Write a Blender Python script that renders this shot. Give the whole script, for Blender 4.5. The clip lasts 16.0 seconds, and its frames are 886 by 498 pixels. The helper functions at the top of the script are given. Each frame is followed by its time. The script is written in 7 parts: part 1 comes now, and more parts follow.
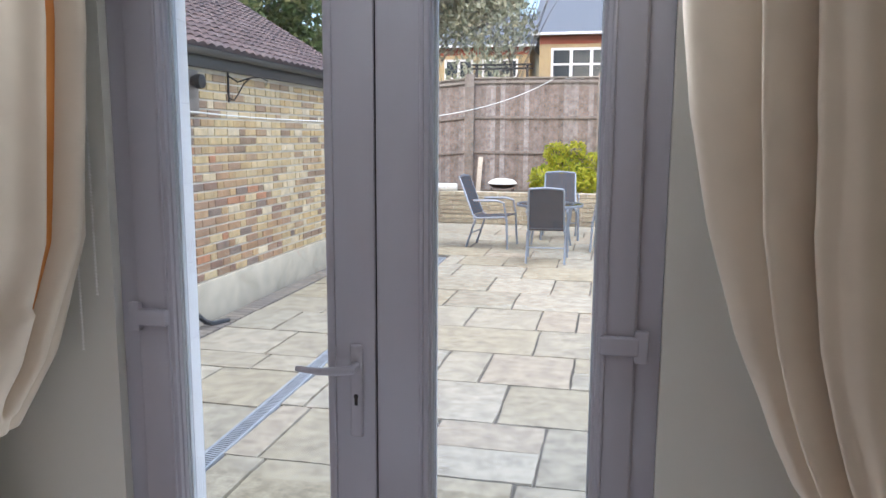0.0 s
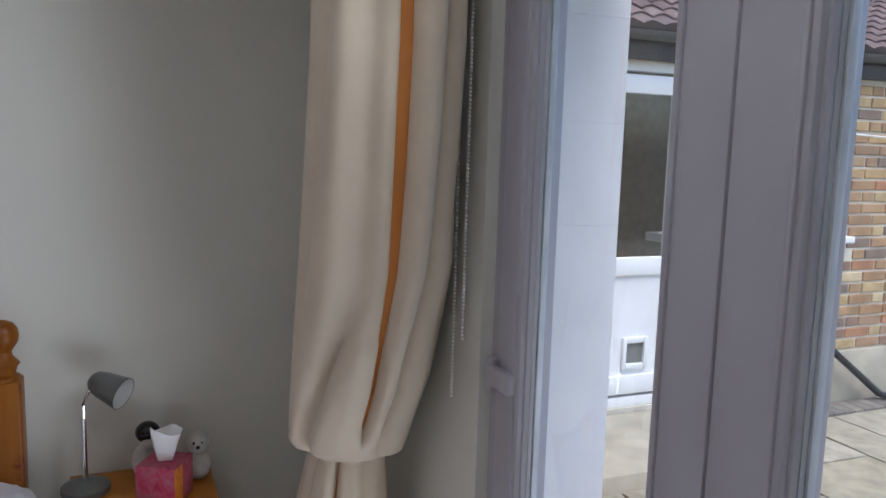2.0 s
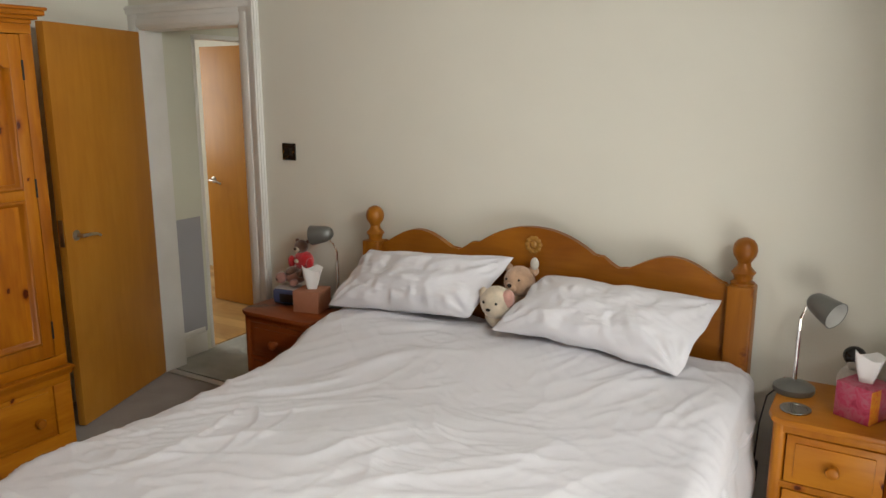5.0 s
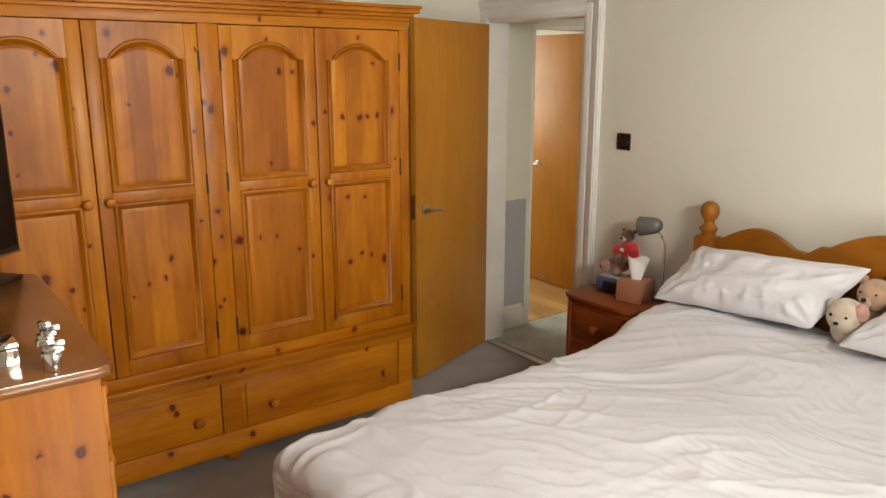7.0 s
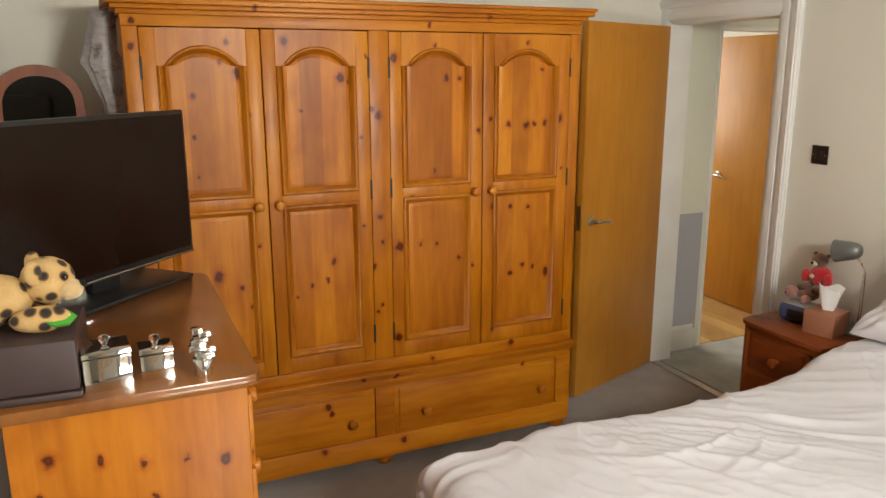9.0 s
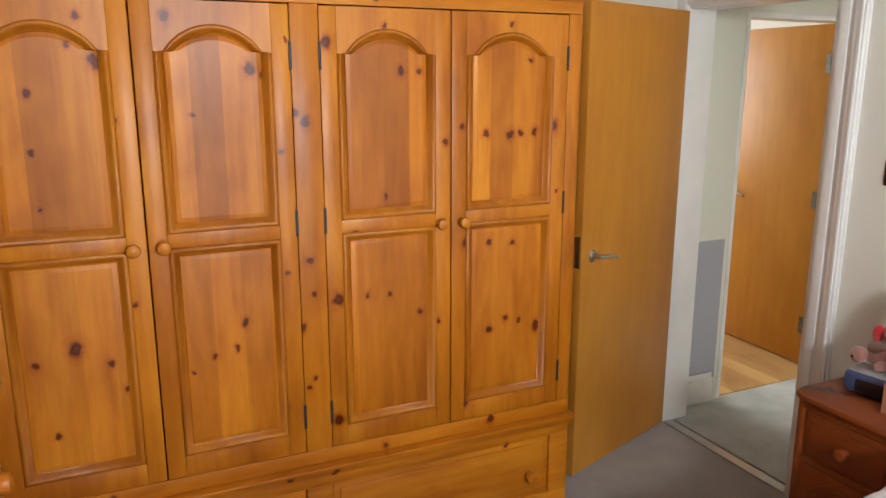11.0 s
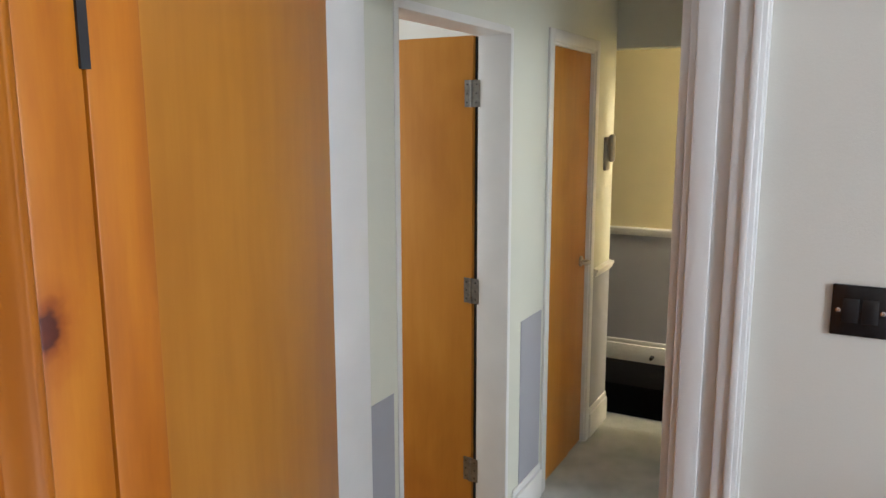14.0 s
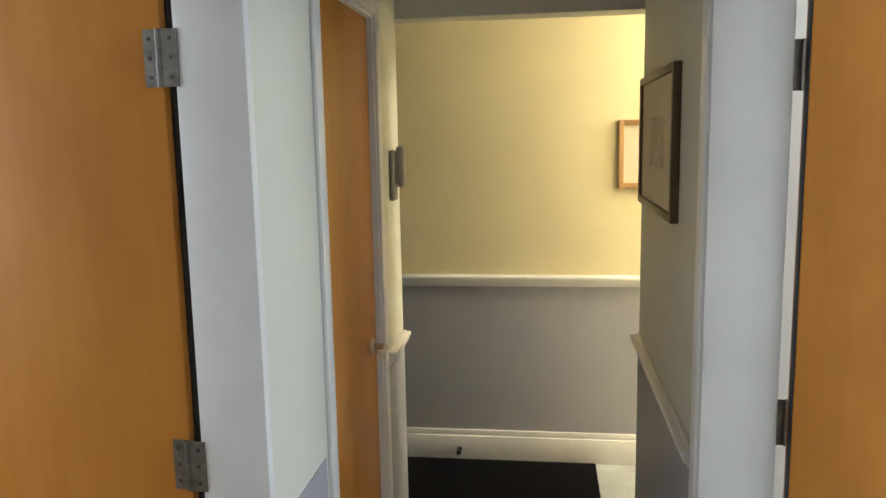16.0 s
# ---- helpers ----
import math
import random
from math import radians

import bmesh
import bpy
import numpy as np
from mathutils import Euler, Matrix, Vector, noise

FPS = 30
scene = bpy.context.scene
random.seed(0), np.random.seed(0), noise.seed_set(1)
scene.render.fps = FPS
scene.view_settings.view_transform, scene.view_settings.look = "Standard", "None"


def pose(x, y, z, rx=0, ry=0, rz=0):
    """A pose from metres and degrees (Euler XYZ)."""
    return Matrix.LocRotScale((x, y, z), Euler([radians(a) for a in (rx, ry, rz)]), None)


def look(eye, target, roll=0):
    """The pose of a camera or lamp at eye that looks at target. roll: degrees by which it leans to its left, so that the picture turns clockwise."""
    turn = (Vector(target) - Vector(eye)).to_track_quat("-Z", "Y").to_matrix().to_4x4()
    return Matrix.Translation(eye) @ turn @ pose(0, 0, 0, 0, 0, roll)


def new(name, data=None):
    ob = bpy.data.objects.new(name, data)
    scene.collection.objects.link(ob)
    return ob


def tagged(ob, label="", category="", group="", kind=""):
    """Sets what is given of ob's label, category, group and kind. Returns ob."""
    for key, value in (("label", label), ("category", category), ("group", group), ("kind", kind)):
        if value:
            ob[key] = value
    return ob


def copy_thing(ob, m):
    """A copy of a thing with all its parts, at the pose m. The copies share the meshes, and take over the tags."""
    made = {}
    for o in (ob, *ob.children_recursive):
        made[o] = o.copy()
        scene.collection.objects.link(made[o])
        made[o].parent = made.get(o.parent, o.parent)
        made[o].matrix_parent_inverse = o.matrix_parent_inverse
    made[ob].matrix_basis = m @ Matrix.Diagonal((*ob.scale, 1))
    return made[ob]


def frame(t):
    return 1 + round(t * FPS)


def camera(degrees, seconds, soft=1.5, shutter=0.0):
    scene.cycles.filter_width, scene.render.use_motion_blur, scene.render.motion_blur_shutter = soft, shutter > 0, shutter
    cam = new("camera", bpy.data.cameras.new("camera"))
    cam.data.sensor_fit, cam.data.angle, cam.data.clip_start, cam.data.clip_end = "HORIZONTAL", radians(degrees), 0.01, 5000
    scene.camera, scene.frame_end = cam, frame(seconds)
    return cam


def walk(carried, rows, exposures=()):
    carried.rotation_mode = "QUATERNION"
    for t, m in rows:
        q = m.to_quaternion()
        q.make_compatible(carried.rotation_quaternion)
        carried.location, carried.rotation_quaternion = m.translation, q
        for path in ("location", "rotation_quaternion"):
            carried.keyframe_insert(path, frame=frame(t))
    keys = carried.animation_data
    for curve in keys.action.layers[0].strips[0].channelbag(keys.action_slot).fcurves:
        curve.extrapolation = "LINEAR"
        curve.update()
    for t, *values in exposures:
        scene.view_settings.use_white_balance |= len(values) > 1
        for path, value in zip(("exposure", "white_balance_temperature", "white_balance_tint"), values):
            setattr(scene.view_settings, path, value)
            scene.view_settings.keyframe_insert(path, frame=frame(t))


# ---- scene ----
cam = camera(60.5, 16.0)
PATH = [
    (0, (0.225, -0.19, 1.651), (-0.197, 1.742, 1.355), 0.3),
    (0.5, (0.203, 0.18, 1.633), (-0.52, 2.024, 1.354), 0.3),
    (1, (0.185, 0.548, 1.662), (-0.885, 2.218, 1.403), 0.4),
    (1.5, (0.291, 0.73, 1.704), (-1.187, 2.046, 1.416), 0.8),
    (2, (0.481, 0.797, 1.667), (-1.347, 1.568, 1.408), 1.7),
    (2.5, (0.704, 0.754, 1.663), (-1.248, 1.069, 1.362), 1.4),
    (3, (0.842, 0.796, 1.694), (-1.127, 0.741, 1.348), 0.8),
    (3.5, (0.846, 0.935, 1.66), (-1.083, 0.543, 1.306), 0.1),
    (4, (0.854, 0.941, 1.653), (-1.017, 0.339, 1.282), 0.0),
    (4.5, (0.857, 0.935, 1.66), (-0.926, 0.119, 1.266), -0.0),
    (5, (0.883, 0.898, 1.68), (-0.796, -0.105, 1.261), -0.1),
    (5.2, (0.898, 0.886, 1.693), (-0.735, -0.186, 1.263), -0.2),
    (7.5, (1.046, 0.816, 1.722), (0.023, -0.84, 1.264), -0.1),
    (8.2, (1.042, 0.795, 1.731), (0.183, -0.953, 1.278), -0.4),
    (10.3, (0.704, 0.369, 1.724), (-0.058, -1.423, 1.27), -0.1),
    (10.5, (0.677, 0.262, 1.717), (-0.129, -1.512, 1.263), 0.2),
    (11, (0.507, -0.003, 1.688), (-0.311, -1.774, 1.246), -0.0),
    (11.5, (0.381, -0.339, 1.722), (-0.521, -2.069, 1.281), 0.2),
    (12, (0.245, -0.706, 1.706), (-0.844, -2.334, 1.3), 0.2),
    (12.5, (0.155, -1.009, 1.712), (-1.132, -2.491, 1.328), -0.1),
    (13, (0.006, -1.315, 1.711), (-1.516, -2.559, 1.342), -0.2),
    (13.5, (-0.261, -1.523, 1.694), (-1.941, -2.545, 1.328), -0.3),
    (14, (-0.607, -1.724, 1.674), (-2.343, -2.656, 1.331), -0.1),
    (14.5, (-0.929, -1.915, 1.646), (-2.703, -2.79, 1.35), -0.2),
    (15, (-1.274, -2.089, 1.624), (-3.11, -2.833, 1.347), -0.6),
    (15.5, (-1.612, -2.204, 1.627), (-3.514, -2.757, 1.346), -0.9),
    (16, (-1.926, -2.333, 1.615), (-3.853, -2.593, 1.325), -1.1),
]
EXPOSURES = [(0.0, 1.7, 5900, 11), (1.0, 1.5, 5900, 11), (1.5, 1.45, 5900, 12), (2.5, 1.6, 5900, 12), (3.0, 1.75, 6400, 11), (3.5, 1.9, 6800, 10), (5.0, 2.12, 7300, 8), (7.5, 2.6, 7900, 9), (8.0, 2.6, 7900, 9), (11.0, 2.95, 6700, 10), (12.5, 2.85, 6000, 10), (13.0, 2.8, 5900, 10), (14.0, 2.8, 5900, 10), (15.0, 2.75, 6000, 10), (15.5, 2.6, 6000, 10), (16.0, 2.65, 5600, 9)]
walk(cam, [(t, look(eye, target, roll)) for t, eye, target, roll in PATH], EXPOSURES)

# ---- light and exposure ----
world = bpy.data.worlds.new("world")
scene.world = world
world.use_nodes = True
wn = world.node_tree.nodes
sky = wn.new("ShaderNodeTexSky")
sky.sky_type = "NISHITA"
sky.sun_disc = False
sky.sun_elevation = radians(38)
sky.sun_rotation = radians(200)
sky.dust_density = 3.0
world.node_tree.links.new(sky.outputs["Color"], wn["Background"].inputs["Color"])
wn["Background"].inputs["Strength"].default_value = 0.12


def lamp(name, kind, power, colour, m, size=None, size_y=None, spread=180):
    data = bpy.data.lights.new(name, kind)
    data.energy, data.color = power, colour
    if kind == "AREA":
        data.shape, data.size, data.size_y = "RECTANGLE", size, size_y or size
        data.spread = radians(spread)
    elif kind == "SUN":
        data.angle = radians(size)
    else:
        data.shadow_soft_size = size
    ob = new(name, data)
    ob.matrix_world = m
    return ob


lamp("sun", "SUN", 1.2, (1.0, 0.95, 0.88), look((0, 0, 10), (-0.58, -0.04, 8.9)), 45)
# daylight that comes in by the head and the foot of the french doors
lamp("door_daylight", "AREA", 6.8, (0.93, 0.97, 1.0), look((-0.20, 1.53, 2.08), (-0.22, 0.0, 1.82)), 0.7, 0.2, 138)
lamp("door_daylight", "AREA", 3.8, (0.93, 0.97, 1.0), look((-0.34, 1.53, 0.38), (-0.34, 0.0, 0.62)), 1.15, 0.5, 165)
# the front hall's ceiling lamp and the daylight of the two side rooms
lamp("hall_lamp", "POINT", 20.5, (1.0, 0.81, 0.52), pose(-4.80, -0.75, 2.25), 0.12)
lamp("south_room_daylight", "AREA", 5.2, (0.95, 0.98, 1.0), look((-2.5, -5.2, 1.7), (-2.7, -3.0, 1.1)), 1.2, 1.2)
lamp("north_room_daylight", "AREA", 8.5, (0.95, 0.98, 1.0), look((-3.0, 0.6, 1.7), (-3.0, -1.8, 1.1)), 1.2, 1.2)


# ---- materials ----
def mat(name):
    m = bpy.data.materials.new(name)
    m.use_nodes = True
    return m, m.node_tree.nodes, m.node_tree.links, m.node_tree.nodes["Principled BSDF"]


def ramp(nodes, stops):
    r = nodes.new("ShaderNodeValToRGB")
    while len(r.color_ramp.elements) < len(stops):
        r.color_ramp.elements.new(0.5)
    for e, (p, c) in zip(r.color_ramp.elements, stops):
        e.position, e.color = p, (*c, 1)
    return r


def coords(nodes, links, scale=(1, 1, 1), vary=0.0):
    """Object coordinates, shifted object by object."""
    tc = nodes.new("ShaderNodeTexCoord")
    mp = nodes.new("ShaderNodeMapping")
    mp.inputs["Scale"].default_value = scale
    links.new(tc.outputs["Object"], mp.inputs["Vector"])
    if vary:
        oi = nodes.new("ShaderNodeObjectInfo")
        mu = nodes.new("ShaderNodeMath")
        mu.operation = "MULTIPLY"
        mu.inputs[1].default_value = vary
        links.new(oi.outputs["Random"], mu.inputs[0])
        links.new(mu.outputs[0], mp.inputs["Location"])
    return mp


def noise_tex(nodes, links, vec, scale, detail=4, rough=0.55, distortion=0.0):
    n = nodes.new("ShaderNodeTexNoise")
    n.inputs["Scale"].default_value = scale
    n.inputs["Detail"].default_value = detail
    n.inputs["Roughness"].default_value = rough
    n.inputs["Distortion"].default_value = distortion
    links.new(vec.outputs[0], n.inputs["Vector"])
    return n


def bump(nodes, links, height, bsdf, strength, distance):
    b = nodes.new("ShaderNodeBump")
    b.inputs["Strength"].default_value = strength
    b.inputs["Distance"].default_value = distance
    links.new(height, b.inputs["Height"])
    links.new(b.outputs["Normal"], bsdf.inputs["Normal"])
    return b


def mix(nodes, links, fac, a, b, kind="MIX"):
    m = nodes.new("ShaderNodeMix")
    m.data_type, m.blend_type = "RGBA", kind
    for s, v in ((m.inputs[0], fac), (m.inputs[6], a), (m.inputs[7], b)):
        if hasattr(v, "links"):
            links.new(v, s)
        elif isinstance(v, tuple):
            s.default_value = (*v, 1)
        else:
            s.default_value = v
    return m.outputs[2]


def plain(name, colour, rough=0.5, metal=0.0, vary=0.12, scale=8.0, fine=120.0, relief=0.0, coat=0.0, sheen=0.0, spec=0.5):
    """A surface of one colour with broad mottling, fine grain and relief."""
    m, n, l, b = mat(name)
    vec = coords(n, l, vary=17.0)
    broad = noise_tex(n, l, vec, scale, 3)
    dark = tuple(c * (1 - vary) for c in colour)
    light = tuple(min(1, c * (1 + vary * 0.7)) for c in colour)
    r = ramp(n, [(0.3, dark), (0.7, light)])
    l.new(broad.outputs[0], r.inputs[0])
    l.new(r.outputs[0], b.inputs["Base Color"])
    b.inputs["Roughness"].default_value = rough
    b.inputs["Metallic"].default_value = metal
    b.inputs["Specular IOR Level"].default_value = spec
    b.inputs["Coat Weight"].default_value = coat
    b.inputs["Sheen Weight"].default_value = sheen
    if relief:
        f = noise_tex(n, l, vec, fine, 4, 0.65)
        bump(n, l, f.outputs[0], b, 0.6, relief)
    return m


def wood(name, axis, dark, mid, light, knots=0.0, rough=0.42, coat=0.1, board=0.0, grain=1.0, knotty=0.75, cloudy=0.75, knots_at=()):
    """Wood with its grain along an axis: broad boards of slightly different tone, fine streaks, and knots, strewn or at (x, z, radius)."""
    m, n, l, b = mat(name)
    stretch = {"x": (0.12, 1, 1), "y": (1, 0.12, 1), "z": (1, 1, 0.12)}[axis]
    vec = coords(n, l, stretch, vary=23.0)
    warp = noise_tex(n, l, vec, 5 * grain, 2)
    wv = n.new("ShaderNodeVectorMath")
    wv.operation = "MULTIPLY_ADD"
    wv.inputs[1].default_value = (0.06, 0.06, 0.06)
    l.new(warp.outputs["Color"], wv.inputs[0])
    l.new(vec.outputs[0], wv.inputs[2])
    streak = noise_tex(n, l, wv, 38 * grain, 5, 0.6)
    broad = noise_tex(n, l, wv, 6 * grain, 3)
    r = ramp(n, [(0.25, dark), (0.5, mid), (0.75, light)])
    l.new(mix(n, l, 0.45, broad.outputs[0], streak.outputs[0]), r.inputs[0])
    colour = r.outputs[0]
    cloud_vec = coords(n, l, {"x": (0.5, 1, 1), "y": (1, 0.5, 1), "z": (1, 1, 0.5)}[axis], vary=11.0)
    cloud = noise_tex(n, l, cloud_vec, 3.2, 3, 0.6, 0.4)
    rc = ramp(n, [(0.36, (0.70, 0.58, 0.45)), (0.52, (1, 1, 1)), (0.7, (1.12, 1.16, 1.15))])
    l.new(cloud.outputs[0], rc.inputs[0])
    colour = mix(n, l, cloudy, colour, rc.outputs[0], "MULTIPLY")
    if board:
        # boards glued edge to edge, each with its own tone
        plain_vec = coords(n, l, (1, 1, 1), vary=3.0)
        sep = n.new("ShaderNodeSeparateXYZ")
        l.new(plain_vec.outputs[0], sep.inputs[0])
        across = {"x": "Z", "y": "X", "z": "X"}[axis]
        mu = n.new("ShaderNodeMath")
        mu.operation = "DIVIDE"
        mu.inputs[1].default_value = board
        l.new(sep.outputs[across], mu.inputs[0])
        fl = n.new("ShaderNodeMath")
        fl.operation = "FLOOR"
        l.new(mu.outputs[0], fl.inputs[0])
        wh = n.new("ShaderNodeTexWhiteNoise")
        wh.noise_dimensions = "1D"
        l.new(fl.outputs[0], wh.inputs["W"])
        rb = ramp(n, [(0.0, (0.76, 0.68, 0.55)), (1.0, (1.14, 1.14, 1.08))])
        l.new(wh.outputs["Value"], rb.inputs[0])
        colour = mix(n, l, 1.0, colour, rb.outputs[0], "MULTIPLY")
    if knots:
        kv = coords(n, l, (1, 1, 1), vary=31.0)
        sk = n.new("ShaderNodeSeparateXYZ")
        l.new(kv.outputs[0], sk.inputs[0])
        su = n.new("ShaderNodeMath")
        su.operation = "MULTIPLY_ADD"
        su.inputs[1].default_value = 0.8
        l.new(sk.outputs["Y"], su.inputs[0])
        l.new(sk.outputs["X"], su.inputs[2])
        cb = n.new("ShaderNodeCombineXYZ")
        l.new(su.outputs[0], cb.inputs["X"])
        l.new(sk.outputs["Z"], cb.inputs["Y"])
        vo = n.new("ShaderNodeTexVoronoi")
        vo.voronoi_dimensions = "2D"
        vo.inputs["Scale"].default_value = knots
        l.new(cb.outputs[0], vo.inputs["Vector"])
        wob = noise_tex(n, l, kv, 45, 3)
        ad = n.new("ShaderNodeMath")
        ad.operation = "MULTIPLY_ADD"
        ad.inputs[1].default_value = 0.22
        l.new(wob.outputs[0], ad.inputs[0])
        l.new(vo.outputs["Distance"], ad.inputs[2])
        # most cells carry no knot, the rest knots of different size
        sc = n.new("ShaderNodeSeparateColor")
        l.new(vo.outputs["Color"], sc.inputs[0])
        size = n.new("ShaderNodeMapRange")
        size.inputs["From Min"].default_value, size.inputs["From Max"].default_value = 0.0, knotty
        size.inputs["To Min"].default_value, size.inputs["To Max"].default_value = -0.115, 0.15
        l.new(sc.outputs[0], size.inputs["Value"])
        ad2 = n.new("ShaderNodeMath")
        ad2.operation = "ADD"
        l.new(ad.outputs[0], ad2.inputs[0])
        l.new(size.outputs[0], ad2.inputs[1])
        kr = ramp(n, [(0.10, (0.17, 0.055, 0.03)), (0.13, (0.22, 0.08, 0.04)), (0.14, (0.62, 0.42, 0.28)), (0.21, (1, 1, 1))])
        l.new(ad2.outputs[0], kr.inputs[0])
        colour = mix(n, l, 1.0, colour, kr.outputs[0], "MULTIPLY")
    if knots_at:
        kv = coords(n, l)
        wob = noise_tex(n, l, kv, 34, 3)
        flat = n.new("ShaderNodeVectorMath")
        flat.operation = "MULTIPLY"
        flat.inputs[1].default_value = (1, 0, 0.82)
        l.new(kv.outputs[0], flat.inputs[0])
        shift = n.new("ShaderNodeVectorMath")
        shift.operation = "MULTIPLY_ADD"
        shift.inputs[1].default_value = (0.026, 0, 0.026)
        l.new(wob.outputs["Color"], shift.inputs[0])
        l.new(flat.outputs[0], shift.inputs[2])
        least = None
        for kx, kz, kr in knots_at:
            di = n.new("ShaderNodeVectorMath")
            di.operation = "DISTANCE"
            di.inputs[1].default_value = (kx + 0.013, 0, kz * 0.82 + 0.013)
            l.new(shift.outputs[0], di.inputs[0])
            sc = n.new("ShaderNodeMath")
            sc.operation = "DIVIDE"
            sc.inputs[1].default_value = kr * 3.1
            l.new(di.outputs["Value"], sc.inputs[0])
            if least is None:
                least = sc
            else:
                mn = n.new("ShaderNodeMath")
                mn.operation = "MINIMUM"
                l.new(least.outputs[0], mn.inputs[0])
                l.new(sc.outputs[0], mn.inputs[1])
                least = mn
        kr = ramp(n, [(0.0, (0.30, 0.13, 0.08)), (0.12, (0.20, 0.08, 0.05)), (0.20, (0.16, 0.06, 0.04)), (0.26, (0.55, 0.37, 0.24)), (0.38, (0.88, 0.78, 0.66)), (0.66, (1, 1, 1))])
        l.new(least.outputs[0], kr.inputs[0])
        colour = mix(n, l, 1.0, colour, kr.outputs[0], "MULTIPLY")
    l.new(colour, b.inputs["Base Color"])
    b.inputs["Roughness"].default_value = rough
    b.inputs["Coat Weight"].default_value = coat
    b.inputs["Coat Roughness"].default_value = 0.3
    b.inputs["Specular IOR Level"].default_value = 0.3
    bump(n, l, streak.outputs[0], b, 0.25, 0.0008)
    return m


def pieces(name, colours, rough=0.85, fine=60.0, relief=0.003, stain=0.35, grit=0.2):
    """Bricks, slabs or boards whose tone changes from piece to piece."""
    m, n, l, b = mat(name)
    oi = n.new("ShaderNodeObjectInfo")
    ge = n.new("ShaderNodeNewGeometry")
    ad = n.new("ShaderNodeMath")
    ad.operation = "ADD"
    l.new(oi.outputs["Random"], ad.inputs[0])
    l.new(ge.outputs["Random Per Island"], ad.inputs[1])
    fr = n.new("ShaderNodeMath")
    fr.operation = "FRACT"
    l.new(ad.outputs[0], fr.inputs[0])
    k = len(colours)
    r = ramp(n, [(i / k, c) for i, c in enumerate(colours)])
    r.color_ramp.interpolation = "CONSTANT"
    l.new(fr.outputs[0], r.inputs[0])
    vec = coords(n, l, vary=29.0)
    spots = noise_tex(n, l, vec, 9.0, 5, 0.65)
    rs = ramp(n, [(0.3, (1 - stain,) * 3), (0.62, (1.12,) * 3)])
    l.new(spots.outputs[0], rs.inputs[0])
    f = noise_tex(n, l, vec, fine, 5, 0.7)
    rf = ramp(n, [(0.3, (1 - grit,) * 3), (0.7, (1 + grit * 0.6,) * 3)])
    l.new(f.outputs[0], rf.inputs[0])
    c1 = mix(n, l, 1.0, r.outputs[0], rs.outputs[0], "MULTIPLY")
    l.new(mix(n, l, 1.0, c1, rf.outputs[0], "MULTIPLY"), b.inputs["Base Color"])
    b.inputs["Roughness"].default_value = rough
    bump(n, l, f.outputs[0], b, 0.7, relief)
    return m


def glass(name, tint=(1, 1, 1), rough=0.0):
    m, n, l, b = mat(name)
    b.inputs["Base Color"].default_value = (*tint, 1)
    b.inputs["Transmission Weight"].default_value = 1.0
    b.inputs["Roughness"].default_value = rough
    b.inputs["IOR"].default_value = 1.45
    return m


PINE = [(0.27, 0.068, 0.003), (0.46, 0.145, 0.007), (0.60, 0.235, 0.018)]
pine_x = wood("pine_along_x", "x", *PINE, knots=7.0)
pine_y = wood("pine_along_y", "y", *PINE, knots=5.6)
pine_z = wood("pine_upright", "z", *PINE, knots=7.5)
pine_dark = wood("pine_moulding", "z", (0.26, 0.068, 0.003), (0.39, 0.12, 0.006), (0.48, 0.175, 0.013))
HONEY = [(0.19, 0.055, 0.004), (0.29, 0.096, 0.007), (0.38, 0.142, 0.012)]
honey_y = wood("honey_pine_along_y", "y", *HONEY, knots=2.6)
honey_z = wood("honey_pine_upright", "z", *HONEY, knots=2.2)
mahogany = wood("red_brown_stained_pine", "y", (0.14, 0.028, 0.006), (0.20, 0.042, 0.009), (0.27, 0.068, 0.014), knots=2.5)
beech = wood("beech_veneer", "z", (0.44, 0.168, 0.018), (0.52, 0.212, 0.026), (0.58, 0.26, 0.042), rough=0.42, coat=0.1, grain=0.6, cloudy=0.35)
floor_wood = wood("pale_floor_boards", "y", (0.5, 0.3, 0.13), (0.58, 0.37, 0.17), (0.64, 0.43, 0.21), board=0.12)
wall_paint = plain("warm_white_wall_paint", (0.73, 0.715, 0.645), 0.75, vary=0.035, scale=1.3, fine=220, relief=0.0006)
hall_paint = plain("pale_green_white_paint", (0.66, 0.66, 0.57), 0.6, vary=0.04, scale=1.6, fine=220, relief=0.0006)
cream_paint = plain("cream_yellow_paint", (0.72, 0.63, 0.38), 0.6, vary=0.04, scale=1.6, fine=220, relief=0.0006)
grey_paint = plain("lilac_grey_paint", (0.36, 0.36, 0.40), 0.5, vary=0.05, scale=2.0, fine=220, relief=0.0005)
gloss_white = plain("white_gloss_paint", (0.76, 0.75, 0.73), 0.3, vary=0.05, scale=5, fine=60, relief=0.0006)
ceiling_paint = plain("ceiling_white", (0.8, 0.79, 0.77), 0.85, vary=0.03, scale=2)
# white plastic; the backlit shade of the french doors is put into its grey
upvc = plain("shaded_white_plastic", (0.46, 0.445, 0.49), 0.3, vary=0.03, scale=4, fine=90, relief=0.0003)
seal = plain("black_rubber_seal", (0.015, 0.015, 0.017), 0.6)
spacer = plain("aluminium_spacer_bar", (0.72, 0.77, 0.82), 0.4)
chrome = plain("chrome", (0.75, 0.74, 0.72), 0.16, 1.0, vary=0.05)
steel = plain("brushed_steel", (0.52, 0.5, 0.47), 0.32, 1.0, vary=0.1)
black_plastic = plain("black_plastic", (0.012, 0.012, 0.013), 0.35)
clear = glass("window_glass")
carpet = plain("taupe_carpet", (0.275, 0.24, 0.222), 0.95, vary=0.16, scale=5, fine=420, relief=0.004, sheen=0.3)
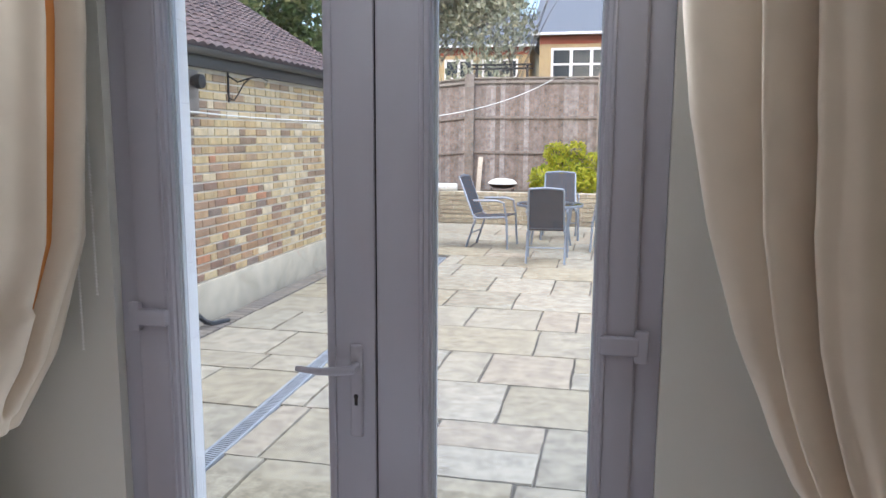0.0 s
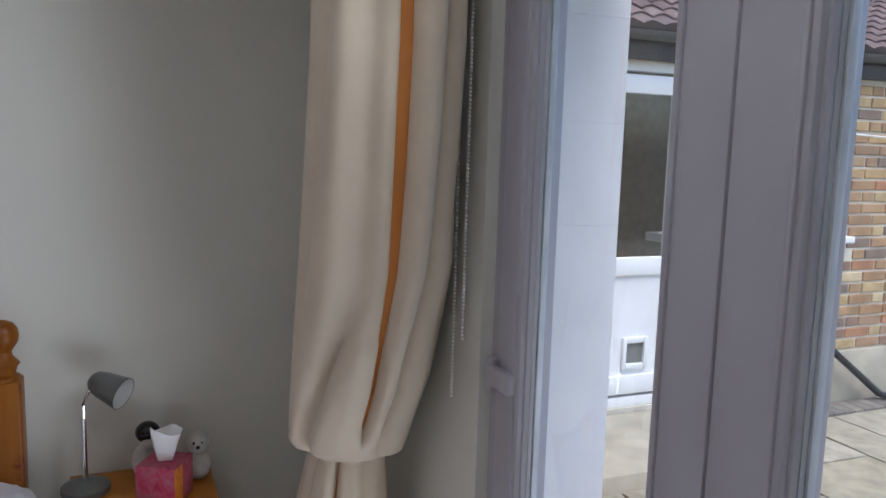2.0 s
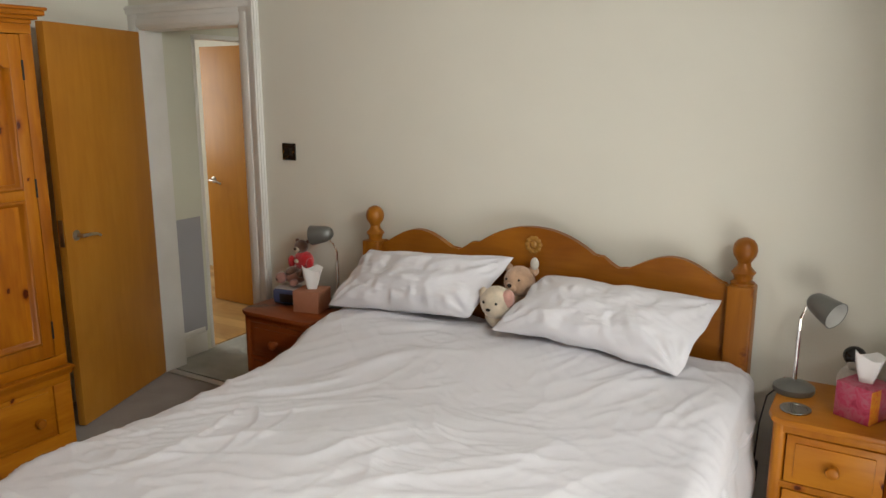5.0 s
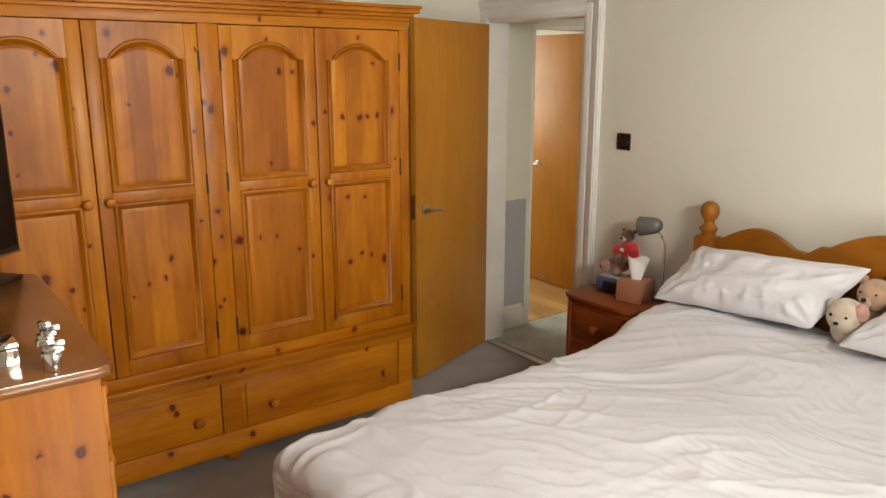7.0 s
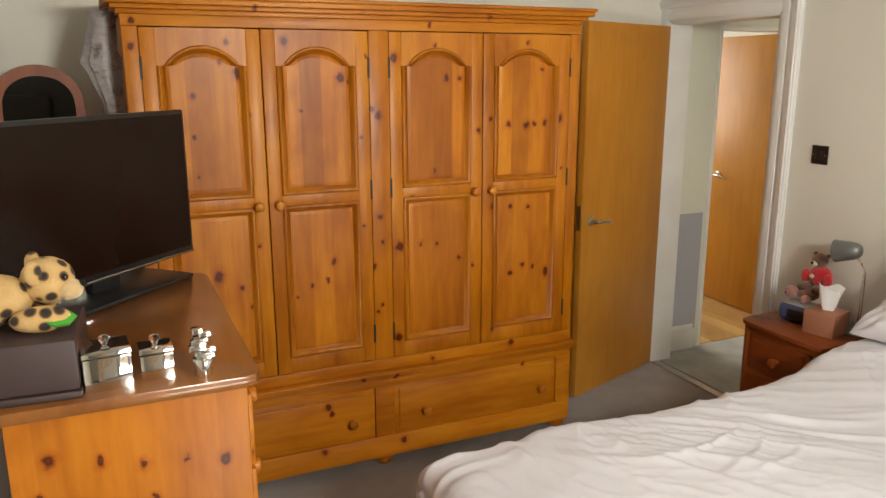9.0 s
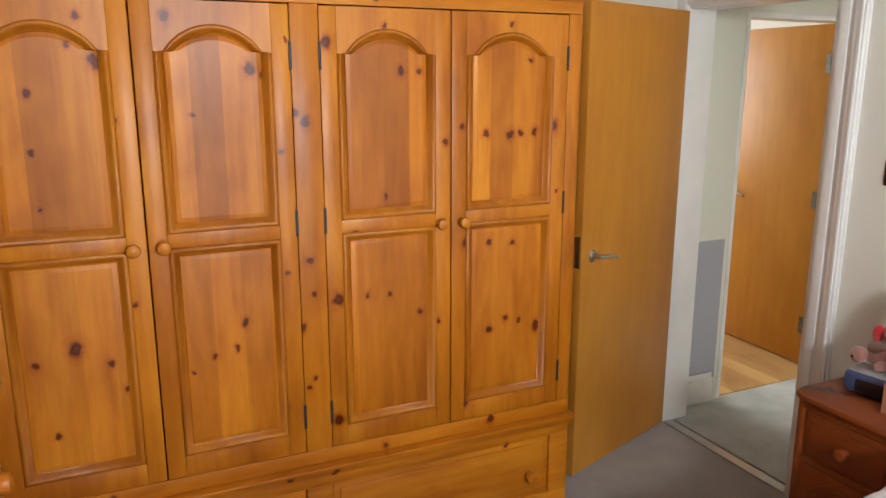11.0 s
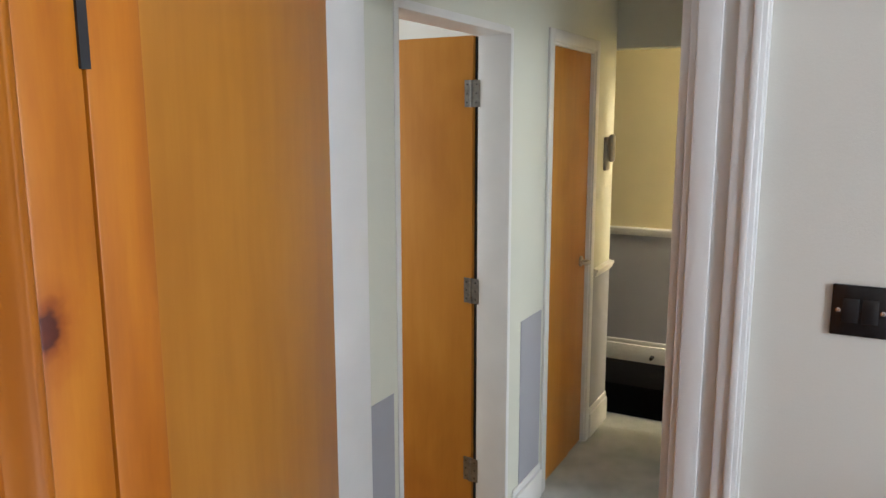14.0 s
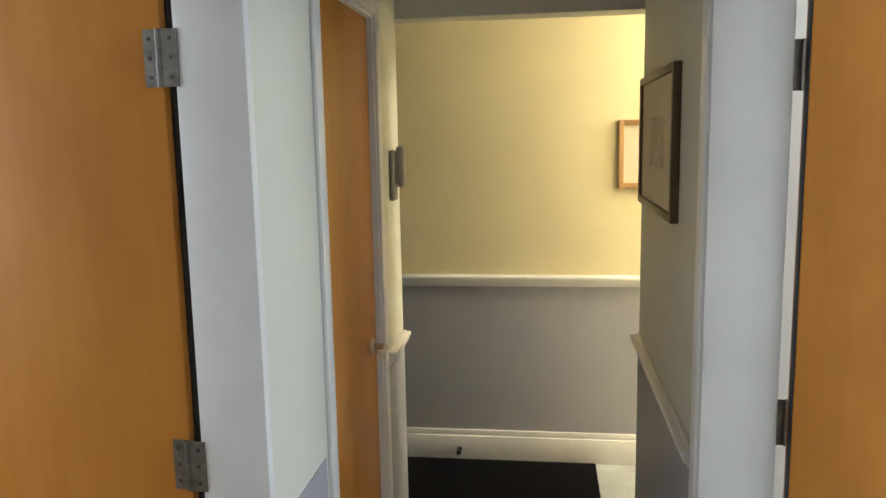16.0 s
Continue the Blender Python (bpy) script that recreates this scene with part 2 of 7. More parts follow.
hall_carpet = plain("grey_green_carpet", (0.41, 0.43, 0.415), 0.95, vary=0.25, scale=6, fine=400, relief=0.004, sheen=0.3)


# ---- building helpers ----
def box(bm, x0, x1, y0, y1, z0, z1, bevel=0.0, segs=2):
    vs = [bm.verts.new((x, y, z)) for x in (x0, x1) for y in (y0, y1) for z in (z0, z1)]
    fs = [bm.faces.new([vs[i] for i in q]) for q in ((0, 1, 3, 2), (4, 6, 7, 5), (0, 4, 5, 1), (2, 3, 7, 6), (0, 2, 6, 4), (1, 5, 7, 3))]
    if bevel:
        es = list({e for f in fs for e in f.edges})
        bmesh.ops.bevel(bm, geom=es, offset=bevel, segments=segs, affect="EDGES", profile=0.5)
    return bm


def lathe(bm, profile, segs=20, m=None, cap=True):
    """Turned shape round z from (radius, height) pairs."""
    m = m or Matrix()
    rings = []
    for r, z in profile:
        rings.append([bm.verts.new(m @ Vector((r * math.cos(a * math.tau / segs), r * math.sin(a * math.tau / segs), z))) for a in range(segs)])
    for a, b in zip(rings, rings[1:]):
        for i in range(segs):
            j = (i + 1) % segs
            bm.faces.new((a[i], a[j], b[j], b[i]))
    if cap:
        bm.faces.new(rings[0][::-1])
        bm.faces.new(rings[-1])
    return bm


def tube(bm, pts, r, segs=8):
    """A round bar through points."""
    pts = [Vector(p) for p in pts]
    rings = []
    for i, p in enumerate(pts):
        d = (pts[min(i + 1, len(pts) - 1)] - pts[max(i - 1, 0)]).normalized()
        s = d.cross(Vector((0, 0, 1)) if abs(d.z) < 0.95 else Vector((1, 0, 0))).normalized()
        u = s.cross(d)
        rr = r[i] if isinstance(r, (list, tuple)) else r
        rings.append([bm.verts.new(p + (s * math.cos(a * math.tau / segs) + u * math.sin(a * math.tau / segs)) * rr) for a in range(segs)])
    for a, b in zip(rings, rings[1:]):
        for i in range(segs):
            j = (i + 1) % segs
            bm.faces.new((a[i], a[j], b[j], b[i]))
    bm.faces.new(rings[0][::-1])
    bm.faces.new(rings[-1])
    return bm


def prism(bm, outline, d0, d1, m=None, bevel=0.0):
    """A flat outline (u, v) pulled from d0 to d1; by m, u is x, v is y and the pull is z."""
    m = m or Matrix()
    lo = [bm.verts.new(m @ Vector((u, v, d0))) for u, v in outline]
    hi = [bm.verts.new(m @ Vector((u, v, d1))) for u, v in outline]
    k = len(outline)
    fs = [bm.faces.new(lo[::-1]), bm.faces.new(hi)]
    for i in range(k):
        j = (i + 1) % k
        fs.append(bm.faces.new((lo[i], lo[j], hi[j], hi[i])))
    if bevel:
        bmesh.ops.bevel(bm, geom=list({e for f in fs[:2] for e in f.edges}), offset=bevel, segments=2, affect="EDGES", profile=0.5)
    return bm


XZ = Matrix(((1, 0, 0, 0), (0, 0, -1, 0), (0, 1, 0, 0), (0, 0, 0, 1)))  # u along x, v up, pulled towards -y
YZ = Matrix(((0, 0, 1, 0), (1, 0, 0, 0), (0, 1, 0, 0), (0, 0, 0, 1)))  # u along y, v up, pulled towards +x


def mesh_of(name, bm, materials, smooth=35):
    if smooth == 80:
        bmesh.ops.remove_doubles(bm, verts=bm.verts, dist=1e-5)
    bmesh.ops.recalc_face_normals(bm, faces=bm.faces)
    me = bpy.data.meshes.new(name)
    bm.to_mesh(me)
    bm.free()
    for m in materials if isinstance(materials, (list, tuple)) else [materials]:
        me.materials.append(m)
    if smooth:
        me.polygons.foreach_set("use_smooth", [True] * len(me.polygons))
        me.set_sharp_from_angle(angle=radians(smooth))
    return me


def part(name, bm, material, parent, label="", smooth=35):
    ob = new(name, bm if isinstance(bm, bpy.types.Mesh) else mesh_of(name, bm, material, smooth))
    ob.parent = parent
    return tagged(ob, label)


def thing(name, m, label, category, group="", kind=""):
    ob = new(name)
    ob.empty_display_size = 0.1
    ob.matrix_world = m if isinstance(m, Matrix) else pose(*m)
    return tagged(ob, label, category, group, kind)


def solo(name, bm, material, label, category, group="", kind="", m=None, smooth=35):
    ob = new(name, mesh_of(name, bm, material, smooth))
    if m:
        ob.matrix_world = m
    return tagged(ob, label, category, group, kind)


def structure(name, bm, material, label="", category="", smooth=35):
    return solo(name, bm, material, label, category, "", "structure", None, smooth)


def bmn():
    return bmesh.new()


def panel_wall(bm, axis, a, b, u0, u1, z0, z1, holes=()):
    """A wall from a to b in thickness (along axis) and u0 to u1 in length, with openings (u0, u1, z0, z1) through it."""
    us = sorted({u0, u1, *[h[0] for h in holes], *[h[1] for h in holes]})
    zs = sorted({z0, z1, *[h[2] for h in holes], *[h[3] for h in holes]})
    solid = {}
    for i in range(len(us) - 1):
        for j in range(len(zs) - 1):
            cu, cz = (us[i] + us[i + 1]) / 2, (zs[j] + zs[j + 1]) / 2
            solid[i, j] = not any(h[0] < cu < h[1] and h[2] < cz < h[3] for h in holes)
    verts = {}

    def v(i, j, d):
        if (i, j, d) not in verts:
            verts[i, j, d] = bm.verts.new((d, us[i], zs[j]) if axis == "x" else (us[i], d, zs[j]))
        return verts[i, j, d]

    for (i, j), s in solid.items():
        if not s:
            continue
        for d in (a, b):
            bm.faces.new((v(i, j, d), v(i + 1, j, d), v(i + 1, j + 1, d), v(i, j + 1, d)))
        for (di, dj), (p, q) in (((-1, 0), ((i, j), (i, j + 1))), ((1, 0), ((i + 1, j), (i + 1, j + 1))), ((0, -1), ((i, j), (i + 1, j))), ((0, 1), ((i, j + 1), (i + 1, j + 1)))):
            if not solid.get((i + di, j + dj)):
                bm.faces.new((v(*p, a), v(*q, a), v(*q, b), v(*p, b)))
    return bm

# ---- large structure: bedroom ----
WX, EX, SY, NY = -1.975, 1.42, -2.82, 1.535     # wall faces of the bedroom
CEIL = 2.42
HX = -2.12                                     # hall face of the bedroom's west wall
HS, HN = -2.85, -2.0                           # hall walls
GROUND = -0.15
structure("floor", box(bmn(), WX, EX, SY, NY, -0.12, 0.0), carpet, "taupe cut-pile carpet of the bedroom", "carpet")
structure("ceiling", box(bmn(), -6.3, EX + 0.1, -6.0, NY + 0.3, CEIL, CEIL + 0.12), ceiling_paint, "white flat ceiling", "ceiling")
DOOR_Y0, DOOR_Y1, DOOR_H = -2.755, -1.985, 1.995
structure("wall_west", panel_wall(bmn(), "x", HX, WX, SY, NY + 0.3, -0.12, CEIL, [(DOOR_Y0, DOOR_Y1, -0.12, DOOR_H)]), wall_paint, "warm off-white painted bedroom wall", "wall")
structure("wall_south", box(bmn(), HX, EX + 0.1, SY - 0.1, SY, -0.12, CEIL), wall_paint, "off-white painted wall behind the wardrobe", "wall")
structure("wall_east", box(bmn(), EX, EX + 0.12, SY, NY + 0.3, -0.12, CEIL), wall_paint, "off-white painted wall", "wall")
FX0, FX1, FH = -1.035, 0.353, 2.20               # french door opening
structure("wall_north", panel_wall(bmn(), "y", NY, NY + 0.315, WX, EX, -0.35, CEIL, [(FX0, FX1, -0.02, FH)]), wall_paint, "off-white wall round the french doors", "wall")


def skirting(name, runs, h=0.14, t=0.018, material=None, base=0.0):
    bm = bmn()
    for axis, d, side, u0, u1 in runs:
        lo, hi = sorted((d, d + side * t))
        lo2, hi2 = sorted((d, d + side * t * 0.55))
        if axis == "x":
            box(bm, lo, hi, u0, u1, base, base + h * 0.8, 0.003)
            box(bm, lo2, hi2, u0, u1, base + h * 0.8, base + h, 0.004)
        else:
            box(bm, u0, u1, lo, hi, base, base + h * 0.8, 0.003)
            box(bm, u0, u1, lo2, hi2, base + h * 0.8, base + h, 0.004)
    return structure(name, bm, material or gloss_white, "white painted stepped skirting board", "skirting")


skirting("baseboard", [("x", WX, 1, -1.85, NY), ("y", NY, -1, WX, FX0 - 0.02), ("y", NY, -1, FX1 + 0.02, EX), ("x", EX, -1, SY, NY)])


def architrave(name, axis, face, side, u0, u1, h, w=0.125, label="white moulded door architrave", steps=None):
    """A stepped moulding round an opening on one wall face."""
    bm = bmn()
    for inner, outer, t in (steps or ((0.0, w, 0.014), (0.012, w * 0.42, 0.02), (w * 0.62, w - 0.004, 0.027), (w * 0.80, w - 0.012, 0.033))):
        lo, hi = sorted((face, face + side * t))
        for a, b, z0, z1 in ((u0 - outer, u0 - inner, 0, h + outer), (u1 + inner, u1 + outer, 0, h + outer), (u0 - inner, u1 + inner, h + inner, h + outer)):
            if axis == "x":
                box(bm, lo, hi, a, b, z0, z1, 0.003)
            else:
                box(bm, a, b, lo, hi, z0, z1, 0.003)
    return structure(name, bm, gloss_white, label, "architrave")


architrave("trim", "x", WX, 1, DOOR_Y0 + 0.012, DOOR_Y1 + 0.004, DOOR_H - 0.006)


def lining(name, axis, a, b, u0, u1, h, t=0.022):
    bm = bmn()
    for p, q, z0, z1 in ((u0 - 0.004, u0 + t, 0, h), (u1 - t, u1 + 0.004, 0, h), (u0 + t, u1 - t, h - t, h + 0.004)):
        if axis == "x":
            box(bm, a, b, p, q, z0, z1, 0.002)
        else:
            box(bm, p, q, a, b, z0, z1, 0.002)
    return structure(name, bm, gloss_white, "white painted door lining", "door frame")


lining("door_frame", "x", HX - 0.003, WX + 0.003, DOOR_Y0, DOOR_Y1, DOOR_H, 0.012)
structure("threshold_bar", box(bmn(), WX - 0.045, WX + 0.005, DOOR_Y0 + 0.02, DOOR_Y1 - 0.02, 0, 0.008, 0.003), steel, "worn metal carpet bar across the doorway", "threshold")


def lever(parent, m, flip=1, key=False):
    """A lever handle on a round rose; its spindle is local +z, the lever points along local x."""
    h = part("handle", tube(lathe(bmn(), [(0.026, 0), (0.026, 0.006), (0.022, 0.009), (0.010, 0.010), (0.009, 0.045)], 18), [(0, 0, 0.042), (0.012 * flip, 0, 0.05), (0.05 * flip, 0, 0.052), (0.09 * flip, 0.006, 0.05), (0.125 * flip, 0.02, 0.046)], [0.009, 0.009, 0.008, 0.007, 0.006]), steel, parent, "satin steel lever handle")
    h.matrix_local = m
    return h


dark_steel = plain("dark_screw_steel", (0.10, 0.095, 0.09), 0.4, 1.0)
hinge_steel = plain("worn_hinge_steel", (0.20, 0.19, 0.175), 0.38, 1.0, vary=0.3, scale=40)


def hinge(parent, x, y, z, h=0.1, name="hinge"):
    bm = lathe(bmn(), [(0.007, 0), (0.007, h)], 10, pose(x, y, z - h / 2))
    for i in range(4):
        lathe(bm, [(0.0082, 0), (0.0082, 0.002)], 10, pose(x, y, z - h / 2 + 0.018 + i * (h - 0.036) / 3 - 0.001))
    box(bm, x + 0.006, x + 0.032, -0.001, 0.0015, z - h / 2, z + h / 2)
    box(bm, x - 0.036, x - 0.005, 0.004, 0.0075, z - h / 2, z + h / 2)
    hg = part(name, bm, hinge_steel, parent, "steel butt hinge")
    for i in range(3):
        for sx, sy in ((-0.022, 0.0075), (0.021, 0.0015)):
            part("screw", lathe(bmn(), [(0.0042, 0), (0.0042, 0.0012), (0.002, 0.0016)], 8, pose(x + sx, sy, z - h / 3 + i * h / 3, -90, 0, 0)), dark_steel, hg)
    return hg


def flush_door(name, m, w, label, h=1.96, t=0.04, handle_sides=(1,), hinges=(), latch=True):
    """A flush veneered leaf: hinge edge at the origin, leaf along local +x, thickness towards local -y."""
    d = thing(name, m, label, "door", kind="structure")
    part("leaf", box(bmn(), 0.009, w, -t, 0, 0.012, h + 0.012, 0.002), beech, d)
    for s in handle_sides:
        lever(d, pose(w - 0.075, 0 if s > 0 else -t, 0.974, -90 if s > 0 else 90, 0, 0), -1)
    if latch:
        part("latch_plate", box(bmn(), w - 0.0005, w + 0.0015, -t / 2 - 0.012, -t / 2 + 0.012, 0.93, 1.06), steel, d, "steel latch plate")
    # added black strip that draws the shade between leaf and lining
    if hinges:
        part("smoke_seal", box(bmn(), 0.0055, 0.0088, -t + 0.002, -t * 0.5, 0.014, h + 0.01), seal, d, "dark strip for the shade in the hinge gap")
    for z in hinges:
        hinge(d, 0.011, 0.004, z)
    return d


LEAF_TURN = math.degrees(math.atan2(0.262, 0.725))
flush_door("door_1", pose(-1.962, -2.728, 0, 0, 0, LEAF_TURN), 0.762, "open flush beech-veneered bedroom door beside the wardrobe", handle_sides=(1,))

# ---- hall and the rooms beside it ----
structure("floor_hall", box(bmn(), -4.72, HX + 0.07, -6.0, 1.0, -0.12, -0.002), hall_carpet, "grey-green worn carpet of the hall", "carpet")
D1A, D1B = -3.245, -2.425
D2A, D2B = -4.26, -3.65
D3A, D3B = -3.555, -2.60
OPEN_X = -4.615
DADO = 0.86
RISE = 0.17                                    # the front hall lies one step up


def hall_wall(name, axis, a, b, u0, u1, holes, face_side, top_paint=None, label="painted hall wall with a grey dado"):
    """A hall wall in two paints with the dado line between them."""
    bm = panel_wall(bmn(), axis, a, b, u0, u1, -0.12, CEIL, holes)
    me_top = top_paint or hall_paint
    return structure(name, bm, me_top, label, "wall")


hall_wall("wall_hall_south", "y", HS - 0.125, HS, OPEN_X, HX, [(D1A, D1B, -0.12, 1.99), (D2A, D2B, -0.12, 1.99)], 1)
hall_wall("wall_hall_north", "y", HN, HN + 0.15, OPEN_X, HX, [(D3A, D3B, -0.12, 1.99)], -1)
END_X = -5.17
hall_wall("wall_hall_end", "x", END_X - 0.12, END_X, -6.0, 1.0, [], 1, cream_paint, "cream painted wall above a grey dado")
structure("floor_front_hall", box(bmn(), END_X, -4.72, -6.0, 1.0, -0.12, RISE), hall_carpet, "grey-green carpet of the raised front hall", "carpet")
mat_black = plain("black_ribbed_mat", (0.0022, 0.0022, 0.003), 0.95, vary=0.3, scale=30, fine=300, relief=0.001, spec=0.1)
solo("door_mat", box(box(bmn(), END_X + 0.03, -4.708, -3.6, -2.11, RISE, RISE + 0.012, 0.004), -4.72, -4.706, -3.6, -2.11, 0.0, RISE + 0.010, 0.003), mat_black, "black mat over the step and floor of the front hall", "mat")
structure("lintel_hall", box(bmn(), OPEN_X - 0.12, OPEN_X - 0.001, HS - 0.125, HN + 0.15, 2.02, CEIL), hall_paint, "painted bulkhead over the hall opening", "wall")


def dado(name, axis, face, side, u0, u1, z0=0.13, z1=DADO, rail=True):
    """Grey lower paint as a thin lining sheet, and the rail on top."""
    lo, hi = sorted((face, face + side * 0.003))
    sh = bmn()
    box(sh, *((lo, hi, u0, u1) if axis == "x" else (u0, u1, lo, hi)), z0, z1)
    structure(name, sh, grey_paint, "lilac-grey painted dado", "dado")
    if rail:
        bm = bmn()
        for t, a, b in ((0.012, z1, z1 + 0.05), (0.022, z1 + 0.012, z1 + 0.04), (0.030, z1 + 0.030, z1 + 0.046)):
            lo, hi = sorted((face, face + side * t))
            box(bm, *((lo, hi, u0, u1) if axis == "x" else (u0, u1, lo, hi)), a, b, 0.003)
        structure("dado_rail", bm, gloss_white, "white moulded dado rail", "dado rail")


dado("dado_1", "y", HS, 1, D1B + 0.03, -2.17, z1=DADO + 0.02, rail=False)
dado("dado_2", "y", HS, 1, D2B + 0.06, -3.365, rail=False)
dado("dado_3", "y", HS, 1, OPEN_X, D2A - 0.06)
dado("dado_4", "y", HN, -1, OPEN_X, D3A - 0.05)
dado("dado_5", "x", END_X, 1, -6.0, 1.0, 0.28, 0.965)
skirting("baseboard_hall", [("y", HS, 1, D1B + 0.05, HX), ("y", HS, 1, D2B + 0.05, D1A - 0.05), ("y", HS, 1, OPEN_X, D2A - 0.05), ("y", HN, -1, OPEN_X, D3A - 0.05)], 0.16)
skirting("baseboard_end", [("x", END_X, 1, -6.0, 1.0)], 0.14, base=RISE)
lining("door_frame_2", "y", HS - 0.128, HS + 0.003, D1A, D1B, 1.99)
lining("door_frame_3", "y", HS - 0.128, HS + 0.003, D2A, D2B, 1.99)
lining("door_frame_4", "y", HN - 0.003, HN + 0.153, D3A, D3B, 1.99)
architrave("trim_3", "y", HS, 1, D2A + 0.012, D2B - 0.012, 1.98, 0.05, "flat white door architrave", ((0.0, 0.05, 0.012),))
architrave("trim_4", "y", HN, -1, D3A + 0.012, D3B - 0.012, 1.98, 0.05, "flat white door architrave", ((0.0, 0.05, 0.012),))
flush_door("door_2", pose(D1A + 0.016, HS - 0.145, 0, 0, 0, -92), 0.72, "open flush beech-veneered door into a side room", hinges=(0.25, 1.0, 1.76))
flush_door("door_3", pose(D2B - 0.024, HS - 0.055, 0, 0, 0, 180), 0.56, "closed flush beech-veneered door in the hall", handle_sides=(-1,))
flush_door("door_4", pose(D3A + 0.016, HN + 0.165, 0, 0, 0, 89), 0.70, "open flush beech-veneered door on the hall's other side", hinges=(0.25, 1.0, 1.74))
# the side rooms, closed round
structure("wall_side_rooms", box(panel_wall(panel_wall(bmn(), "x", D1A - 0.92, D1A - 0.82, -6.0, HS - 0.126, -0.12, CEIL), "x", D3A - 0.5, D3A - 0.4, HN + 0.151, 1.0, -0.12, CEIL), END_X - 0.12, HX, -6.12, -6.0, -0.12, CEIL), wall_paint, "plain wall of a side room", "wall")
structure("wall_side_rooms_east", box(box(bmn(), HX - 0.004, HX + 0.09, -6.0, SY - 0.101, -0.12, CEIL), OPEN_X - 0.9, HX - 0.001, 1.0, 1.12, -0.12, CEIL), wall_paint, "plain wall of a side room", "wall")
structure("floor_side_room", box(bmn(), D1A - 0.82, HX - 0.01, -6.0, HS - 0.02, -0.1, 0.004), floor_wood, "pale varnished floor boards of the side room", "floor")

handset = thing("intercom", (-4.47, HS, 1.40), "grey-brown entry phone hung on the hall wall", "intercom")
taupe = plain("taupe_plastic", (0.33, 0.30, 0.25), 0.5, vary=0.08)
part("base", box(bmn(), -0.035, 0.035, 0, 0.018, 0.0, 0.17, 0.007, 3), taupe, handset)
part("receiver", box(bmn(), -0.022, 0.022, 0.022, 0.05, 0.045, 0.185, 0.012, 3), taupe, handset, "handset in its cradle")
part("cradle", box(bmn(), -0.018, 0.018, 0.016, 0.024, 0.06, 0.16, 0.002), taupe, handset)


def framed_picture(m, w, h, t, frame_mat, label):
    """A framed print, local x along the wall, its face towards local -y."""
    p = thing("picture", m, label, "picture", "pictures in the hall")
    b = 0.022
    for a, c, z0, z1 in ((-w / 2, -w / 2 + b, 0, h), (w / 2 - b, w / 2, 0, h), (-w / 2 + b, w / 2 - b, 0, b), (-w / 2 + b, w / 2 - b, h - b, h)):
        part("frame_bar", box(bmn(), a, c, -t, 0, z0, z1, 0.002), frame_mat, p)
    part("mount", box(bmn(), -w / 2 + b, w / 2 - b, -0.012, -0.004, b, h - b), plain("cream_mount_card", (0.62, 0.55, 0.4), 0.7, vary=0.05), p, "cream mount board")
    part("print", box(bmn(), -w * 0.2, w * 0.2, -0.0135, -0.012, h * 0.32, h * 0.68), blotch_print, p, "faint pencil print")
    return p


blotch_print = plain("faint_print", (0.5, 0.45, 0.34), 0.7, vary=0.25, scale=30)
framed_picture(pose(-4.21, HN, 1.385), 0.66, 0.40, 0.022, plain("dark_walnut_frame", (0.11, 0.07, 0.035), 0.4), "print in a dark walnut frame on the hall wall")
framed_picture(pose(END_X, -1.83, 1.385, 0, 0, 90), 0.40, 0.28, 0.02, plain("light_oak_frame", (0.42, 0.25, 0.09), 0.45), "small print in a light oak frame on the cream wall")
solo("door_stop", lathe(bmn(), [(0.012, 0), (0.012, 0.004), (0.007, 0.008), (0.007, 0.03), (0.011, 0.034), (0.011, 0.044)], 12), seal, "small black door stop on the skirting", "door stop", m=pose(END_X + 0.018, -2.71, RISE + 0.05, 0, 90, 0))

# ---- french doors ----
def french_doors():
    f = thing("door_5", (0, 0, 0), "closed white plastic french doors with glass panes", "french doors", kind="structure")
    y0, y1 = 1.565, 1.635
    bm = bmn()
    for a, b, z0, z1 in ((FX0, FX0 + 0.06, 0, FH), (FX1 - 0.06, FX1, 0, FH), (FX0 + 0.06, FX1 - 0.06, FH - 0.06, FH), (FX0 + 0.06, FX1 - 0.06, -0.02, 0.03)):
        box(bm, a, b, y0, y1, z0, z1, 0.004)
    for a, b in ((FX0 + 0.055, FX0 + 0.072), (FX1 - 0.072, FX1 - 0.055)):
        box(bm, a, b, y0 - 0.012, y0 + 0.01, 0.03, FH - 0.06, 0.004)
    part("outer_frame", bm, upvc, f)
    return f


french = french_doors()
grey_seal = plain("grey_rubber_seal", (0.5, 0.52, 0.55), 0.5)
SEAM = -0.322


